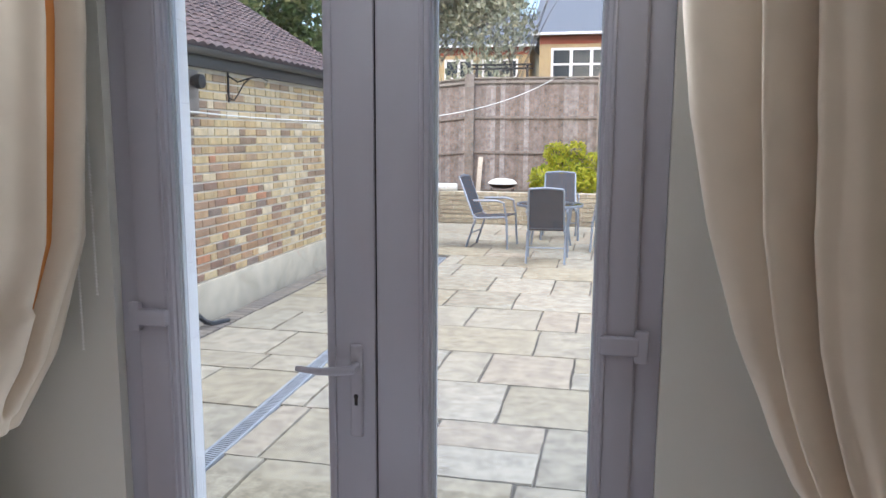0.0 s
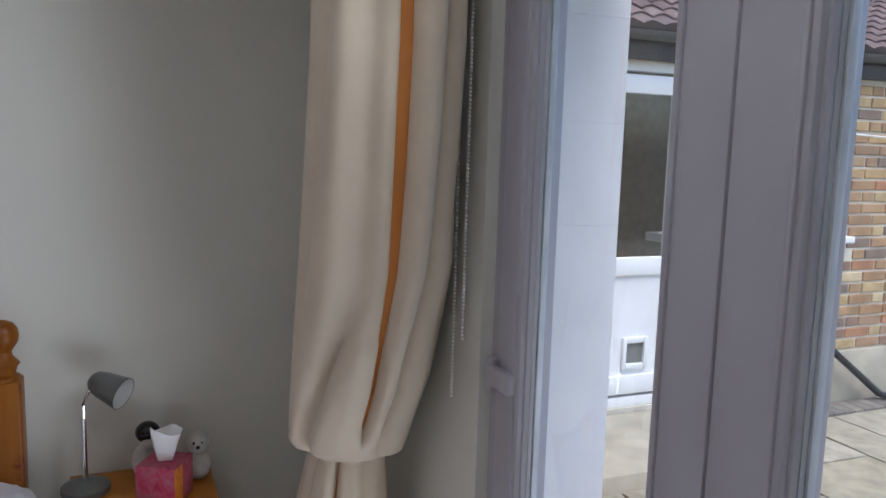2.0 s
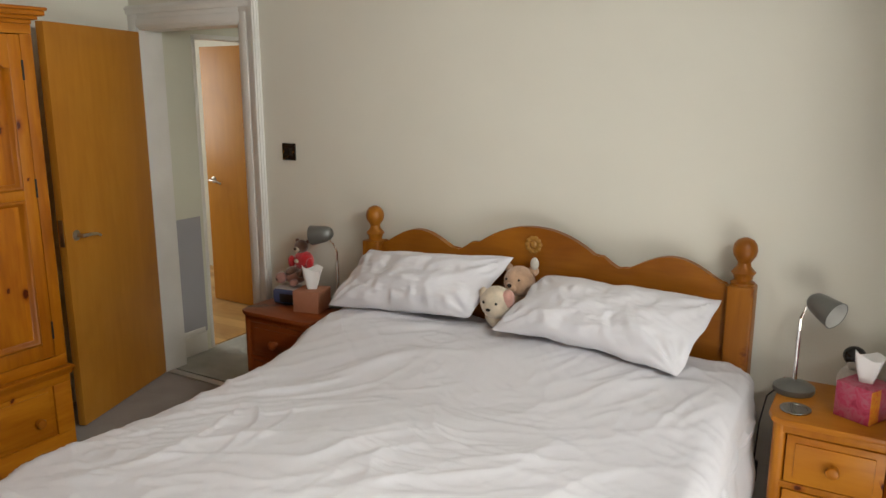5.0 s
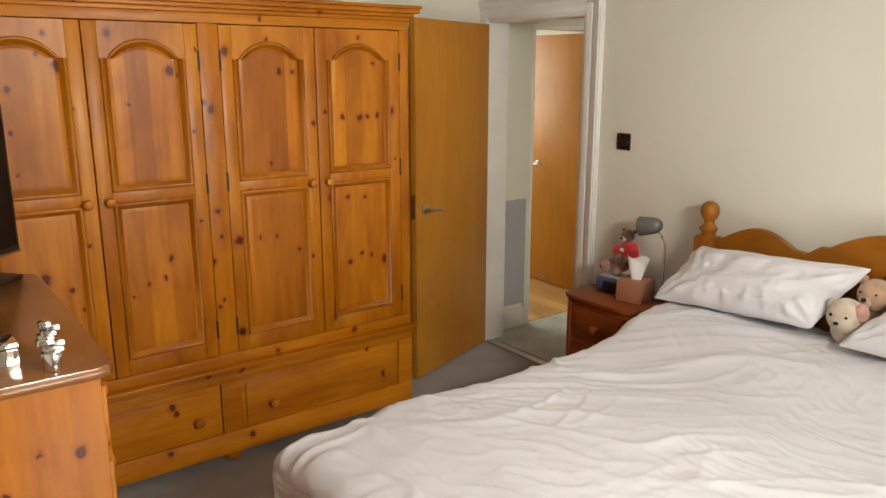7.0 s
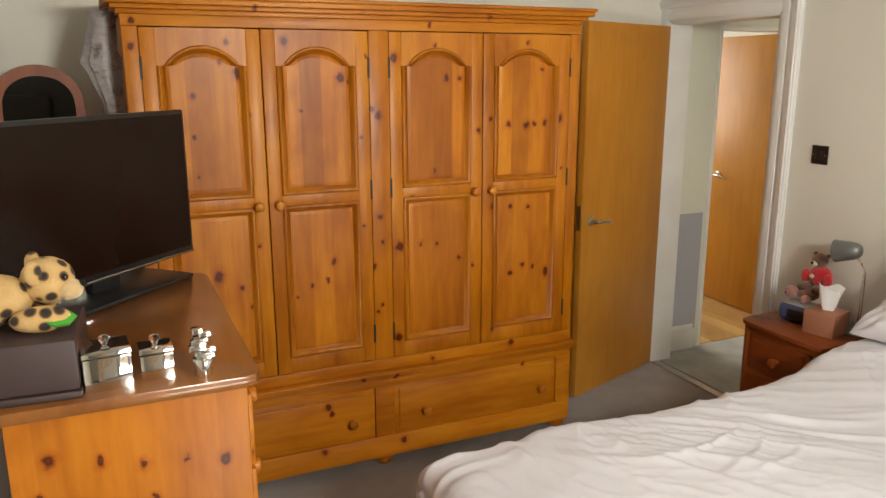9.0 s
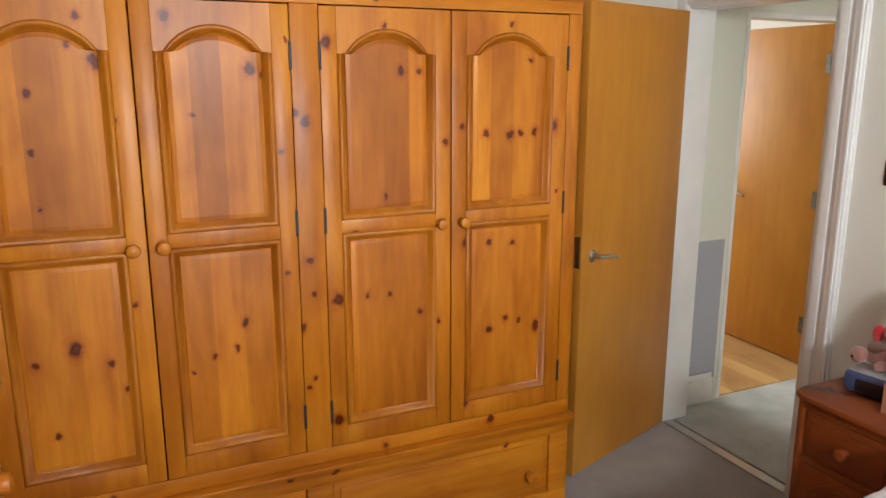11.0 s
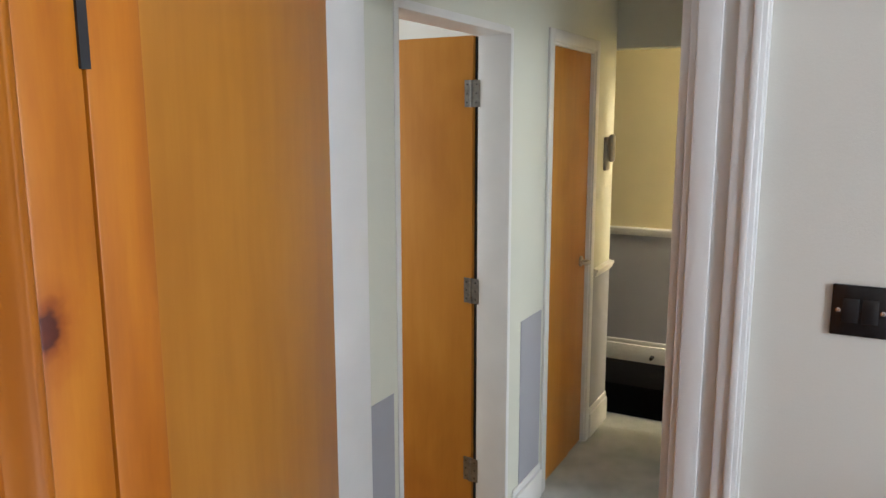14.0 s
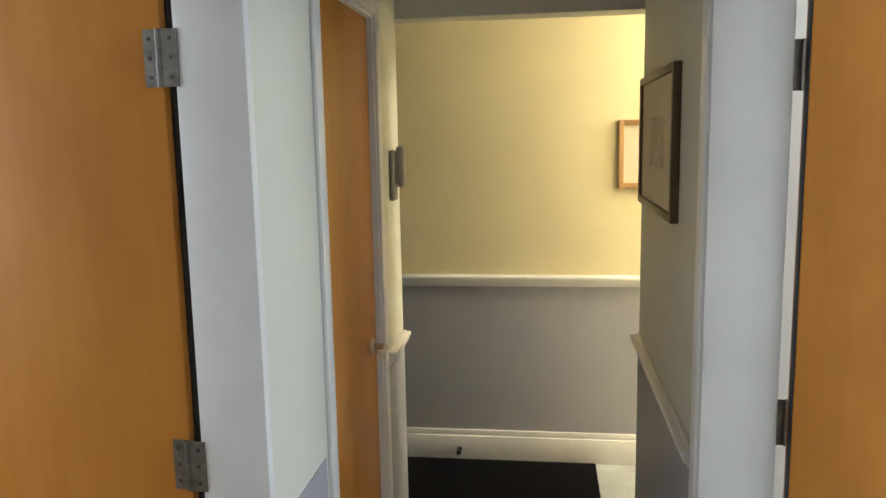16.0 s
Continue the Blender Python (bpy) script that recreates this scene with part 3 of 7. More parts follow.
def french_leaf(x0, x1, g0, g1, handle):
    y0, y1 = 1.548, 1.628
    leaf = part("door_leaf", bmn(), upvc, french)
    bm = bmn()
    for a, b, z0, z1 in ((x0, g0, 0.035, FH - 0.065), (g1, x1, 0.035, FH - 0.065), (g0, g1, 0.035, 0.16), (g0, g1, FH - 0.17, FH - 0.065)):
        box(bm, a, b, y0, y1, z0, z1, 0.006)
    # glazing beads
    for a, b, z0, z1 in ((g0 - 0.012, g0 + 0.006, 0.15, FH - 0.16), (g1 - 0.006, g1 + 0.012, 0.15, FH - 0.16), (g0, g1, 0.148, 0.166), (g0, g1, FH - 0.176, FH - 0.158)):
        box(bm, a, b, y0 + 0.012, y0 + 0.03, z0, z1, 0.004)
    for a, b, z0, z1 in ((g0 - 0.022, g0 - 0.012, 0.14, FH - 0.15), (g1 + 0.012, g1 + 0.022, 0.14, FH - 0.15)):
        box(bm, a, b, y0 - 0.006, y0 + 0.01, z0, z1, 0.004)
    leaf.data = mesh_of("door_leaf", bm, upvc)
    sp = bmn()
    for a, b in ((g0 + 0.002, g0 + 0.012), (g1 - 0.012, g1 - 0.002)):
        box(sp, a, b, y0 + 0.036, y0 + 0.052, 0.16, FH - 0.17)
    part("spacer_bar", sp, spacer, leaf, "aluminium spacer bar in the glass edge")
    pane = part("glass_pane", box(bmn(), g0 - 0.004, g1 + 0.004, y0 + 0.042, y0 + 0.047, 0.155, FH - 0.165), clear, leaf, "clear glass pane", 0)
    pane.visible_shadow = False
    gk = bmn()
    for a, b in ((g0 + 0.004, g0 + 0.008), (g1 - 0.008, g1 - 0.004)):
        box(gk, a, b, y0 + 0.025, y0 + 0.034, 0.166, FH - 0.176)
    part("gasket", gk, grey_seal, leaf, "grey rubber gasket")
    if handle:
        hx = g1 + 0.077
        bmh = box(bmn(), hx - 0.016, hx + 0.016, y0 - 0.012, y0, 0.90, 1.14, 0.006, 3)
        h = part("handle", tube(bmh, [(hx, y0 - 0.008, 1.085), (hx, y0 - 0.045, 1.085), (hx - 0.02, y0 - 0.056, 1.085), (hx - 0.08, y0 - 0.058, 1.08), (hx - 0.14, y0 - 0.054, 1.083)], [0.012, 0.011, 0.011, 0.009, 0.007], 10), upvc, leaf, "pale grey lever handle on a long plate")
        part("keyhole", box(lathe(bmn(), [(0.006, 0), (0.006, 0.002)], 12, pose(hx, y0 - 0.0125, 1.008, 90, 0, 0)), hx - 0.004, hx + 0.004, y0 - 0.0142, y0 - 0.0125, 0.985, 1.006), seal, leaf, "dark keyhole")
    return leaf


french_leaf(FX0 + 0.058, SEAM - 0.002, -0.872, -0.448, True)
french_leaf(SEAM + 0.002, FX1 - 0.058, -0.190, 0.208, False)
part("seam_seal", box(bmn(), SEAM - 0.004, SEAM + 0.004, 1.556, 1.60, 0.04, FH - 0.07), seal, french, "black seal where the leaves meet")


def flag_hinge(x, s):
    bm = box(bmn(), min(x, x + s * 0.09), max(x, x + s * 0.09), 1.528, 1.548, 1.155, 1.20, 0.006, 3)
    box(bm, min(x - s * 0.02, x + s * 0.012), max(x - s * 0.02, x + s * 0.012), 1.53, 1.552, 1.14, 1.215, 0.005)
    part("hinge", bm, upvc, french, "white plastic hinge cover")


flag_hinge(-0.975, 1)
flag_hinge(0.305, -1)
blocks = bmn()
for k in range(11):
    box(blocks, FX0 - 0.02, FX0 + 0.055, 1.638, 1.855, -0.35 + k * 0.232, -0.35 + k * 0.232 + 0.2316, 0.0005, 1)
structure("reveal_outside", box(box(blocks, FX1 - 0.055, FX1 + 0.02, 1.638, 1.855, -0.35, FH), FX0 + 0.055, FX1 - 0.055, 1.638, 1.855, -0.2, -0.03), plain("white_render", (0.88, 0.89, 0.9), 0.8, vary=0.05, scale=6, fine=80, relief=0.002), "white painted render of the door reveal", "reveal")

# ---- curtains ----
curtain_cloth = plain("cream_curtain_cloth", (0.68, 0.57, 0.435), 0.8, vary=0.06, scale=7, fine=500, relief=0.0008, sheen=0.2)
curtain_lining = plain("orange_curtain_lining", (0.55, 0.20, 0.04), 0.75, vary=0.1, scale=6)


def curtain(name, cx, cy, rows, grooves, seed, label, inner=0.64):
    """A gathered curtain. rows: (height, shift along x, shift along y, half width, half depth). grooves: valleys between
    the folds as (angle and height at the top, angle and height at the bottom, width at each, depth at each)."""
    c = thing(name, (cx, cy, 0), label, "curtain")
    zs = [r[0] for r in rows]
    for what, material in (("drape", curtain_cloth), ("lining", curtain_lining)):
        bm = bmn()
        K, rings = (360, []) if what == "drape" else (90, [])
        for zi in np.linspace(zs[0], zs[-1], 150):
            sx, sy, a, b = [float(np.interp(zi, zs, [r[k] for r in rows])) for k in range(1, 5)]
            valleys = []
            for a1, z1, a0, z0, w1, w0, d1, d0 in grooves:
                f = min(1.0, max(0.0, (zi - z0) / (z1 - z0)))
                fade = min(1.0, max(0.0, (zi - z0) / 0.07 + 1.0)) * (min(1.0, max(0.0, (0.9 - zi) / 0.02)) if z1 < 0.9 else 1.0)
                f = f * f * (3 - 2 * f)
                valleys.append((radians(a0 + (a1 - a0) * f) + 0.03 * math.sin(zi * 4 + a1), radians(w0 + (w1 - w0) * f), (d0 + (d1 - d0) * f) * fade))
            narrow = sorted((va % math.tau, vd) for va, vw, vd in valleys if vd > 0.02 and vw < 0.26)
            ring = []
            for k in range(K):
                an = k / K * math.tau
                r = inner
                if what == "drape":
                    r = 1.0 + 0.02 * noise.noise((an * 2.0, zi * 2.2, seed)) + 0.012 * noise.noise((an * 5, zi * 9, seed)) * max(0.25, min(1.0, 2.3 - zi * 1.2))
                    # between two valleys the cloth bellies out
                    for (v0, d0), (v1, d1) in zip(narrow, narrow[1:] + [(narrow[0][0] + math.tau, narrow[0][1])]):
                        u = ((an - v0) % math.tau) / (v1 - v0)
                        if u < 1:
                            r -= 1.0 * (d0 + (d1 - d0) * u) * (1 - (4 * u * (1 - u)) ** 0.6)
                    for va, vw, vd in valleys:
                        d = math.atan2(math.sin(an - va), math.cos(an - va)) / vw
                        if abs(d) < 4:
                            # the cloth swells on both sides of a valley
                            r -= vd * (0.6 if vw < 0.26 else 1.0) * math.exp(-d * d)
                ring.append(bm.verts.new((sx + a * r * math.cos(an), sy + b * r * math.sin(an), zi)))
            rings.append(ring)
        for p, q in zip(rings, rings[1:]):
            for k in range(K):
                j = (k + 1) % K
                bm.faces.new((p[k], p[j], q[j], q[k]))
        bm.faces.new(rings[0][::-1])
        bm.faces.new(rings[-1])
        part(what, bm, material, c, "orange lining that shows in a fold" if what == "lining" else "", 75)
    return c


curtain("curtain", -1.30, 1.335, [
    (0.02, -0.17, -0.03, 0.25, 0.19), (0.5, -0.15, -0.02, 0.19, 0.15), (0.87, -0.12, 0.0, 0.115, 0.10), (0.885, -0.11, 0.0, 0.12, 0.11),
    (0.898, -0.075, 0.0, 0.150, 0.145), (0.93, -0.070, -0.008, 0.168, 0.162), (1.1, 0.005, -0.003, 0.196, 0.175), (1.4, 0.100, 0.003, 0.205, 0.182), (1.9, 0.148, 0.010, 0.198, 0.172), (2.3, 0.158, 0.012, 0.19, 0.168)],
    [(-36, 1.40, -66, 0.90, 17, 8, 0.20, 0.13), (-4, 1.75, -7, 1.02, 5.6, 2.6, 0.42, 0.27), (31, 1.6, 14, 0.95, 9, 6, 0.12, 0.14), (-82, 1.8, -100, 0.95, 9, 8, 0.10, 0.08),
     (62, 1.7, 55, 0.95, 12, 10, 0.12, 0.11), (-30, 0.80, -42, 0.02, 4, 3.5, 0.20, 0.19), (12, 0.70, 6, 0.02, 11, 12, 0.12, 0.13), (-80, 0.70, -84, 0.02, 11, 12, 0.12, 0.13), (130, 1.8, 130, 0.05, 14, 14, 0.12, 0.12), (-160, 1.8, -160, 0.05, 14, 14, 0.12, 0.12)],
    4, "cream cotton curtain held back, with an orange lining", 0.74)
curtain("curtain", 0.92, 1.33, [
    (0.02, 0.10, 0.0, 0.15, 0.09), (0.5, 0.09, 0.0, 0.12, 0.08), (0.70, 0.07, 0.0, 0.07, 0.06), (0.78, 0.03, 0.0, 0.14, 0.10),
    (0.88, -0.03, 0.0, 0.22, 0.13), (0.975, -0.065, 0.0, 0.260, 0.15), (1.061, -0.088, 0.0, 0.275, 0.16), (1.276, -0.140, 0.0, 0.308, 0.165),
    (1.488, -0.178, 0.0, 0.333, 0.165), (1.694, -0.200, 0.0, 0.350, 0.165), (1.893, -0.212, 0.0, 0.361, 0.16), (2.3, -0.215, 0.0, 0.368, 0.16)],
    [(-145, 1.75, -158, 0.98, 6.5, 5.5, 0.36, 0.32), (-126, 1.70, -139, 0.98, 5, 5, 0.40, 0.55), (-97, 1.75, -107, 0.9, 6, 7, 0.26, 0.28), (-70, 1.8, -82, 0.9, 8, 8, 0.2, 0.2), (-42, 1.8, -50, 0.9, 9, 9, 0.22, 0.2),
     (-113, 1.7, -124, 1.0, 9, 6, 0.05, 0.05), (150, 1.8, 160, 0.9, 10, 10, 0.2, 0.2), (100, 1.8, 100, 0.9, 10, 10, 0.2, 0.2), (50, 1.8, 50, 0.9, 10, 10, 0.2, 0.2), (-95, 0.6, -95, 0.02, 9, 9, 0.25, 0.25), (-140, 0.6, -140, 0.02, 9, 9, 0.25, 0.25)],
    9, "cream cotton curtain, drawn wide and held back low")


white_bead = plain("white_plastic_beads", (0.85, 0.83, 0.80), 0.35)


def bead_chain():
    c = thing("blind_chain", (-1.114, 1.50, 0), "white plastic bead chain of a blind", "blind chain")
    for dx, z0 in ((0.004, 1.09), (0.055, 1.24)):
        bm = bmn()
        z = z0
        while z < 2.2:
            lathe(bm, [(0.0016, -0.0028), (0.0036, -0.0014), (0.0036, 0.0014), (0.0016, 0.0028)], 6, pose(dx, 0, z))
            z += 0.0088
        tube(bm, [(dx, 0, z0), (dx, 0, 2.2)], 0.0008, 4)
        part("chain", bm, white_bead, c)
    part("bracket", box(bmn(), -0.03, 0.08, -0.02, 0.0, 2.18, 2.24, 0.004), gloss_white, c)


bead_chain()

# ---- wardrobe ----
DOOR_KNOTS = (
    ((-0.76, 1.851, 0.009), (-0.672, 1.509, 0.012), (-0.763, 1.502, 0.016), (-0.80, 1.507, 0.009), (-0.857, 1.509, 0.011), (-0.928, 1.524, 0.019), (-0.582, 1.531, 0.009), (-0.837, 1.739, 0.008), (-0.691, 1.139, 0.011), (-0.783, 1.133, 0.010), (-0.595, 1.148, 0.013), (-0.695, 0.829, 0.012), (-0.758, 0.862, 0.010), (-0.813, 0.85, 0.009), (-0.884, 0.817, 0.020), (-0.603, 0.573, 0.009), (-0.946, 1.30, 0.006)),
    ((-0.142, 1.786, 0.018), (-0.319, 1.836, 0.008), (-0.374, 1.705, 0.014), (-0.439, 1.704, 0.010), (-0.317, 1.325, 0.007), (-0.214, 1.21, 0.013), (-0.152, 1.006, 0.019), (-0.252, 1.008, 0.009), (-0.331, 1.002, 0.009), (-0.434, 0.93, 0.010), (-0.495, 0.892, 0.009), (-0.143, 0.605, 0.015), (-0.52, 1.488, 0.010), (-0.183, 1.427, 0.006)),
    ((0.299, 1.843, 0.014), (0.082, 1.71, 0.018), (0.242, 1.583, 0.006), (0.051, 1.698, 0.008), (-0.022, 1.792, 0.007), (0.133, 0.971, 0.013), (0.227, 0.879, 0.008), (0.162, 0.892, 0.009), (0.293, 0.84, 0.006), (0.025, 0.682, 0.010), (0.005, 1.477, 0.008), (0.001, 1.112, 0.007)),
    ((0.645, 1.645, 0.010), (0.647, 1.498, 0.007), (0.541, 1.769, 0.009), (0.476, 1.728, 0.019), (0.642, 1.35, 0.006), (0.594, 0.957, 0.021), (0.694, 0.921, 0.011), (0.509, 0.902, 0.009), (0.472, 0.819, 0.009), (0.66, 0.714, 0.008), (0.433, 1.066, 0.008), (0.442, 1.573, 0.008), (0.512, 1.84, 0.010)),
)
POST_KNOTS = ((-0.04, 1.587, 0.013), (-0.07, 1.558, 0.016), (-0.069, 1.142, 0.012), (-0.079, 1.035, 0.009), (-0.04, 0.931, 0.012), (-0.074, 0.763, 0.008), (-0.05, 0.734, 0.008), (0.837, 1.82, 0.010), (0.84, 1.30, 0.008))
BASE_KNOTS = ((-0.701, 0.495, 0.014), (-0.302, 0.48, 0.011), (-0.122, 0.431, 0.010), (-0.765, 0.38, 0.010), (0.541, 0.49, 0.011), (0.702, 0.49, 0.008), (0.185, 0.335, 0.015), (0.17, 0.305, 0.012), (0.208, 0.13, 0.014), (-0.157, 0.116, 0.014), (0.03, 0.44, 0.010), (-0.573, 1.95, 0.011), (0.83, 1.91, 0.009), (-0.30, 1.915, 0.008), (0.40, 1.96, 0.009))
door_wood = [(wood("pine_door_frame", "z", *PINE, knots_at=k), wood("pine_door_boards", "z", *PINE, board=0.085, knots_at=k)) for k in DOOR_KNOTS]
post_wood = wood("pine_front_post", "z", *PINE, knots_at=POST_KNOTS)
base_wood = wood("pine_front_rails", "x", *PINE, knots_at=BASE_KNOTS)


def knob(parent, x, y, z, r=0.019, material=None, face="y", label=""):
    prof = [(r * 0.75, 0), (r * 0.55, 0.006), (r * 0.5, 0.012), (r * 0.95, 0.018), (r, 0.026), (r * 0.85, 0.034), (r * 0.4, 0.038)]
    turn = {"y": pose(x, y, z, 90, 0, 0), "-y": pose(x, y, z, 90, 0, 0), "+y": pose(x, y, z, -90, 0, 0), "+x": pose(x, y, z, 0, 90, 0), "-x": pose(x, y, z, 0, -90, 0)}[face]
    return part("knob", lathe(bmn(), prof, 16, turn), material or pine_x, parent, label)


def arch_outline(x0, x1, z0, z1, spring, inset=0.0, shoulder=0.026, n=18):
    """A panel outline with an arched head that springs from small shoulders; counterclockwise."""
    x0, x1, z0, z1 = x0 + inset, x1 - inset, z0 + inset, z1 - inset
    pts = [(x0, z0), (x1, z0), (x1, spring)]
    xr, xl = x1 - shoulder, x0 + shoulder
    pts.append((xr, spring + 0.003))
    w, h = (xr - xl) / 2, z1 - spring - 0.003
    R = (w * w + h * h) / (2 * h)
    cz, cx = z1 - R, (xl + xr) / 2
    a0 = math.asin(min(1, w / R))
    for i in range(1, n):
        a = a0 - 2 * a0 * i / n
        pts.append((cx + R * math.sin(a), cz + R * math.cos(a)))
    pts += [(xl, spring + 0.003), (x0, spring)]
    return pts


def ring_between(bm, outer, inner, y_outer, y_inner):
    """A sloped moulding between two outlines with as many points."""
    a = [bm.verts.new((u, y_outer, v)) for u, v in outer]
    b = [bm.verts.new((u, y_inner, v)) for u, v in inner]
    k = len(a)
    for i in range(k):
        j = (i + 1) % k
        bm.faces.new((a[i], a[j], b[j], b[i]))


def framed_door(parent, x0, x1, z0, z1, mid, front, hinge_left, woods):
    """A door of stiles and rails with an arched raised panel above and a square one below; its face is towards +y."""
    t, sw = 0.022, 0.052
    half, foot, crown, spring = 0.020, 0.066, 0.060, 0.134     # half the middle rail, foot rail, arch height and springing
    frame_wood, board_wood = woods
    d = part("door", bmn(), frame_wood, parent)
    bm = bmn()
    for a, b in ((x0, x0 + sw), (x1 - sw, x1)):
        box(bm, a, b, front - t, front, z0, z1, 0.003)
    for lo, hi in ((z0, z0 + foot), (mid - half, mid + half)):
        box(bm, x0 + sw, x1 - sw, front - t, front - 0.0005, lo, hi, 0.001)
    # head rail with the arch cut out of it
    head = arch_outline(x0 + sw, x1 - sw, mid + half, z1 - crown, z1 - spring)
    arch = head[2:]
    prism(bm, [(x1 - sw, z1), (x0 + sw, z1)] + arch[::-1], -(front - 0.0005), -(front - t), XZ)
    d.data = mesh_of("door", bm, frame_wood, 30)
    insets = (0, 0.003, 0.007, 0.011, 0.015, 0.019, 0.023, 0.027, 0.029, 0.042)
    for kind, outl in (("arch", head), ("square", None)):
        if outl is None:
            za, zb = z0 + foot, mid - half
            outs = [[(x0 + sw + i, za + i), (x1 - sw - i, za + i), (x1 - sw - i, zb - i), (x0 + sw + i, zb - i)] for i in insets]
        else:
            outs = [arch_outline(x0 + sw, x1 - sw, mid + half, z1 - crown, z1 - spring, i) for i in insets]
        mo = bmn()
        ring_between(mo, outs[0], outs[0], front - 0.012, front + 0.001)
        heights = (0.001, 0.005, 0.007, 0.006, 0.002, -0.005, -0.012, -0.015)
        for k in range(7):
            ring_between(mo, outs[k], outs[k + 1], front + heights[k], front + heights[k + 1])
        part("moulding", mo, pine_dark, d, "darker moulded edge", 80)
        pa = bmn()
        ring_between(pa, outs[7], outs[8], front - 0.015, front - 0.011)
        ring_between(pa, outs[8], outs[9], front - 0.011, front - 0.008)
        pa.faces.new([pa.verts.new((u, front - 0.008, v)) for u, v in outs[9]])
        part("panel", pa, board_wood, d, "raised panel of glued pine boards", 20)
    kx = x1 - 0.038 if hinge_left else x0 + 0.038
    knob(d, kx, front, 1.224, 0.02, pine_x, "+y", "turned pine knob")
    hx = x0 if hinge_left else x1
    for z in (z0 + 0.12, (z0 + z1) / 2 + 0.06, z1 - 0.14):
        part("hinge", box(bmn(), hx - 0.004, hx + 0.004, front - 0.006, front + 0.003, z - 0.04, z + 0.04), seal, d, "dark slim hinge")
    return d


def wardrobe():
    x0, x1, yf, yb, top = -1.03, 0.865, -2.235, -2.80, 2.0
    w = thing("wardrobe", (0, 0, 0), "knotty honey pine wardrobe with four arched doors above two drawers", "wardrobe")
    body = bmn()
    box(body, x0, x0 + 0.022, yb, yf, 0.05, 1.93, 0.002)
    box(body, x1 - 0.022, x1, yb, yf, 0.05, 1.93, 0.002)
    box(body, x0 + 0.022, x1 - 0.022, yb, yb + 0.012, 0.06, 1.92)
    box(body, x0 + 0.022, x1 - 0.022, yb + 0.012, yf, 1.90, 1.93)
    box(body, x0 + 0.022, x1 - 0.022, yb + 0.012, yf, 0.44, 0.465)
    part("carcass", body, pine_z, w)
    for a, b in ((x0 + 0.001, -0.978), (-0.118, -0.035), (0.812, x1 - 0.001)):
        part("front_post", box(bmn(), a, b, yf + 0.001, yf + 0.022, 0.513, 1.891, 0.002), post_wood, w)
    for z0, z1 in ((1.892, 1.931), (0.463, 0.512)):
        part("front_rail", box(bmn(), x0, x1, yf + 0.001, yf + 0.021, z0, z1, 0.002), base_wood, w)
    for (a, b, c), woods in zip(((-0.976, -0.545, False), (-0.541, -0.12, True), (-0.033, 0.386, False), (0.390, 0.810, True)), door_wood):
        framed_door(w, a, b, 0.515, 1.888, 1.238, yf + 0.022, not c, woods)
    # moulded plinth shelf, drawers and base
    ledge = bmn()
    for z0, z1, out in ((0.430, 0.448, 0.022), (0.448, 0.462, 0.036), (0.418, 0.430, 0.012)):
        box(ledge, x0 - 0.012, x1 + 0.012, yf - 0.02, yf + 0.02 + out, z0, z1, 0.004)
    part("ledge", ledge, base_wood, w, "moulded ledge above the drawers")
    base = box(box(bmn(), x0, x1, yf - 0.02, yf + 0.028, 0.05, 0.150, 0.004), x0, x1, yf - 0.02, yf + 0.028, 0.385, 0.418, 0.002)
    for a, b in ((x0, -0.950), (-0.115, -0.028), (0.80, x1)):
        box(base, a, b, yf - 0.02, yf + 0.0275, 0.150, 0.385, 0.002)
    part("base_frame", base, base_wood, w)
    for a, b, ks in ((-0.948, -0.117, (-0.862, -0.262)), (-0.026, 0.798, (0.082, 0.690))):
        dr = part("drawer", box(box(bmn(), a, b, yf - 0.01, yf + 0.020, 0.152, 0.383, 0.004), a + 0.022, b - 0.022, yf + 0.018, yf + 0.027, 0.172, 0.363, 0.006), base_wood, w)
        for k in ks:
            knob(dr, k, yf + 0.027, 0.243, 0.022, pine_dark, "+y", "turned pine knob")
    cor = bmn()
    for z0, z1, out in ((1.932, 1.95, 0.012), (1.95, 1.966, 0.03), (1.966, 1.986, 0.05), (1.986, 2.0, 0.058)):
        box(cor, x0 - out, x1 + out, yb, yf + out, z0, z1, 0.004)
    part("cornice", cor, base_wood, w, "stepped pine cornice")
    for x in (x0 + 0.04, -0.08, x1 - 0.04):
        for y in (yf - 0.03, yb + 0.05):
            part("bun_foot", lathe(bmn(), [(0.03, 0), (0.042, 0.015), (0.042, 0.035), (0.03, 0.05)], 18, pose(x, y, 0)), pine_dark, w)
    return w


wardrobe()

# ---- bed ----
linen = plain("white_cotton_bedding", (0.69, 0.685, 0.73), 0.85, vary=0.03, scale=5, fine=350, relief=0.0006, sheen=0.15)


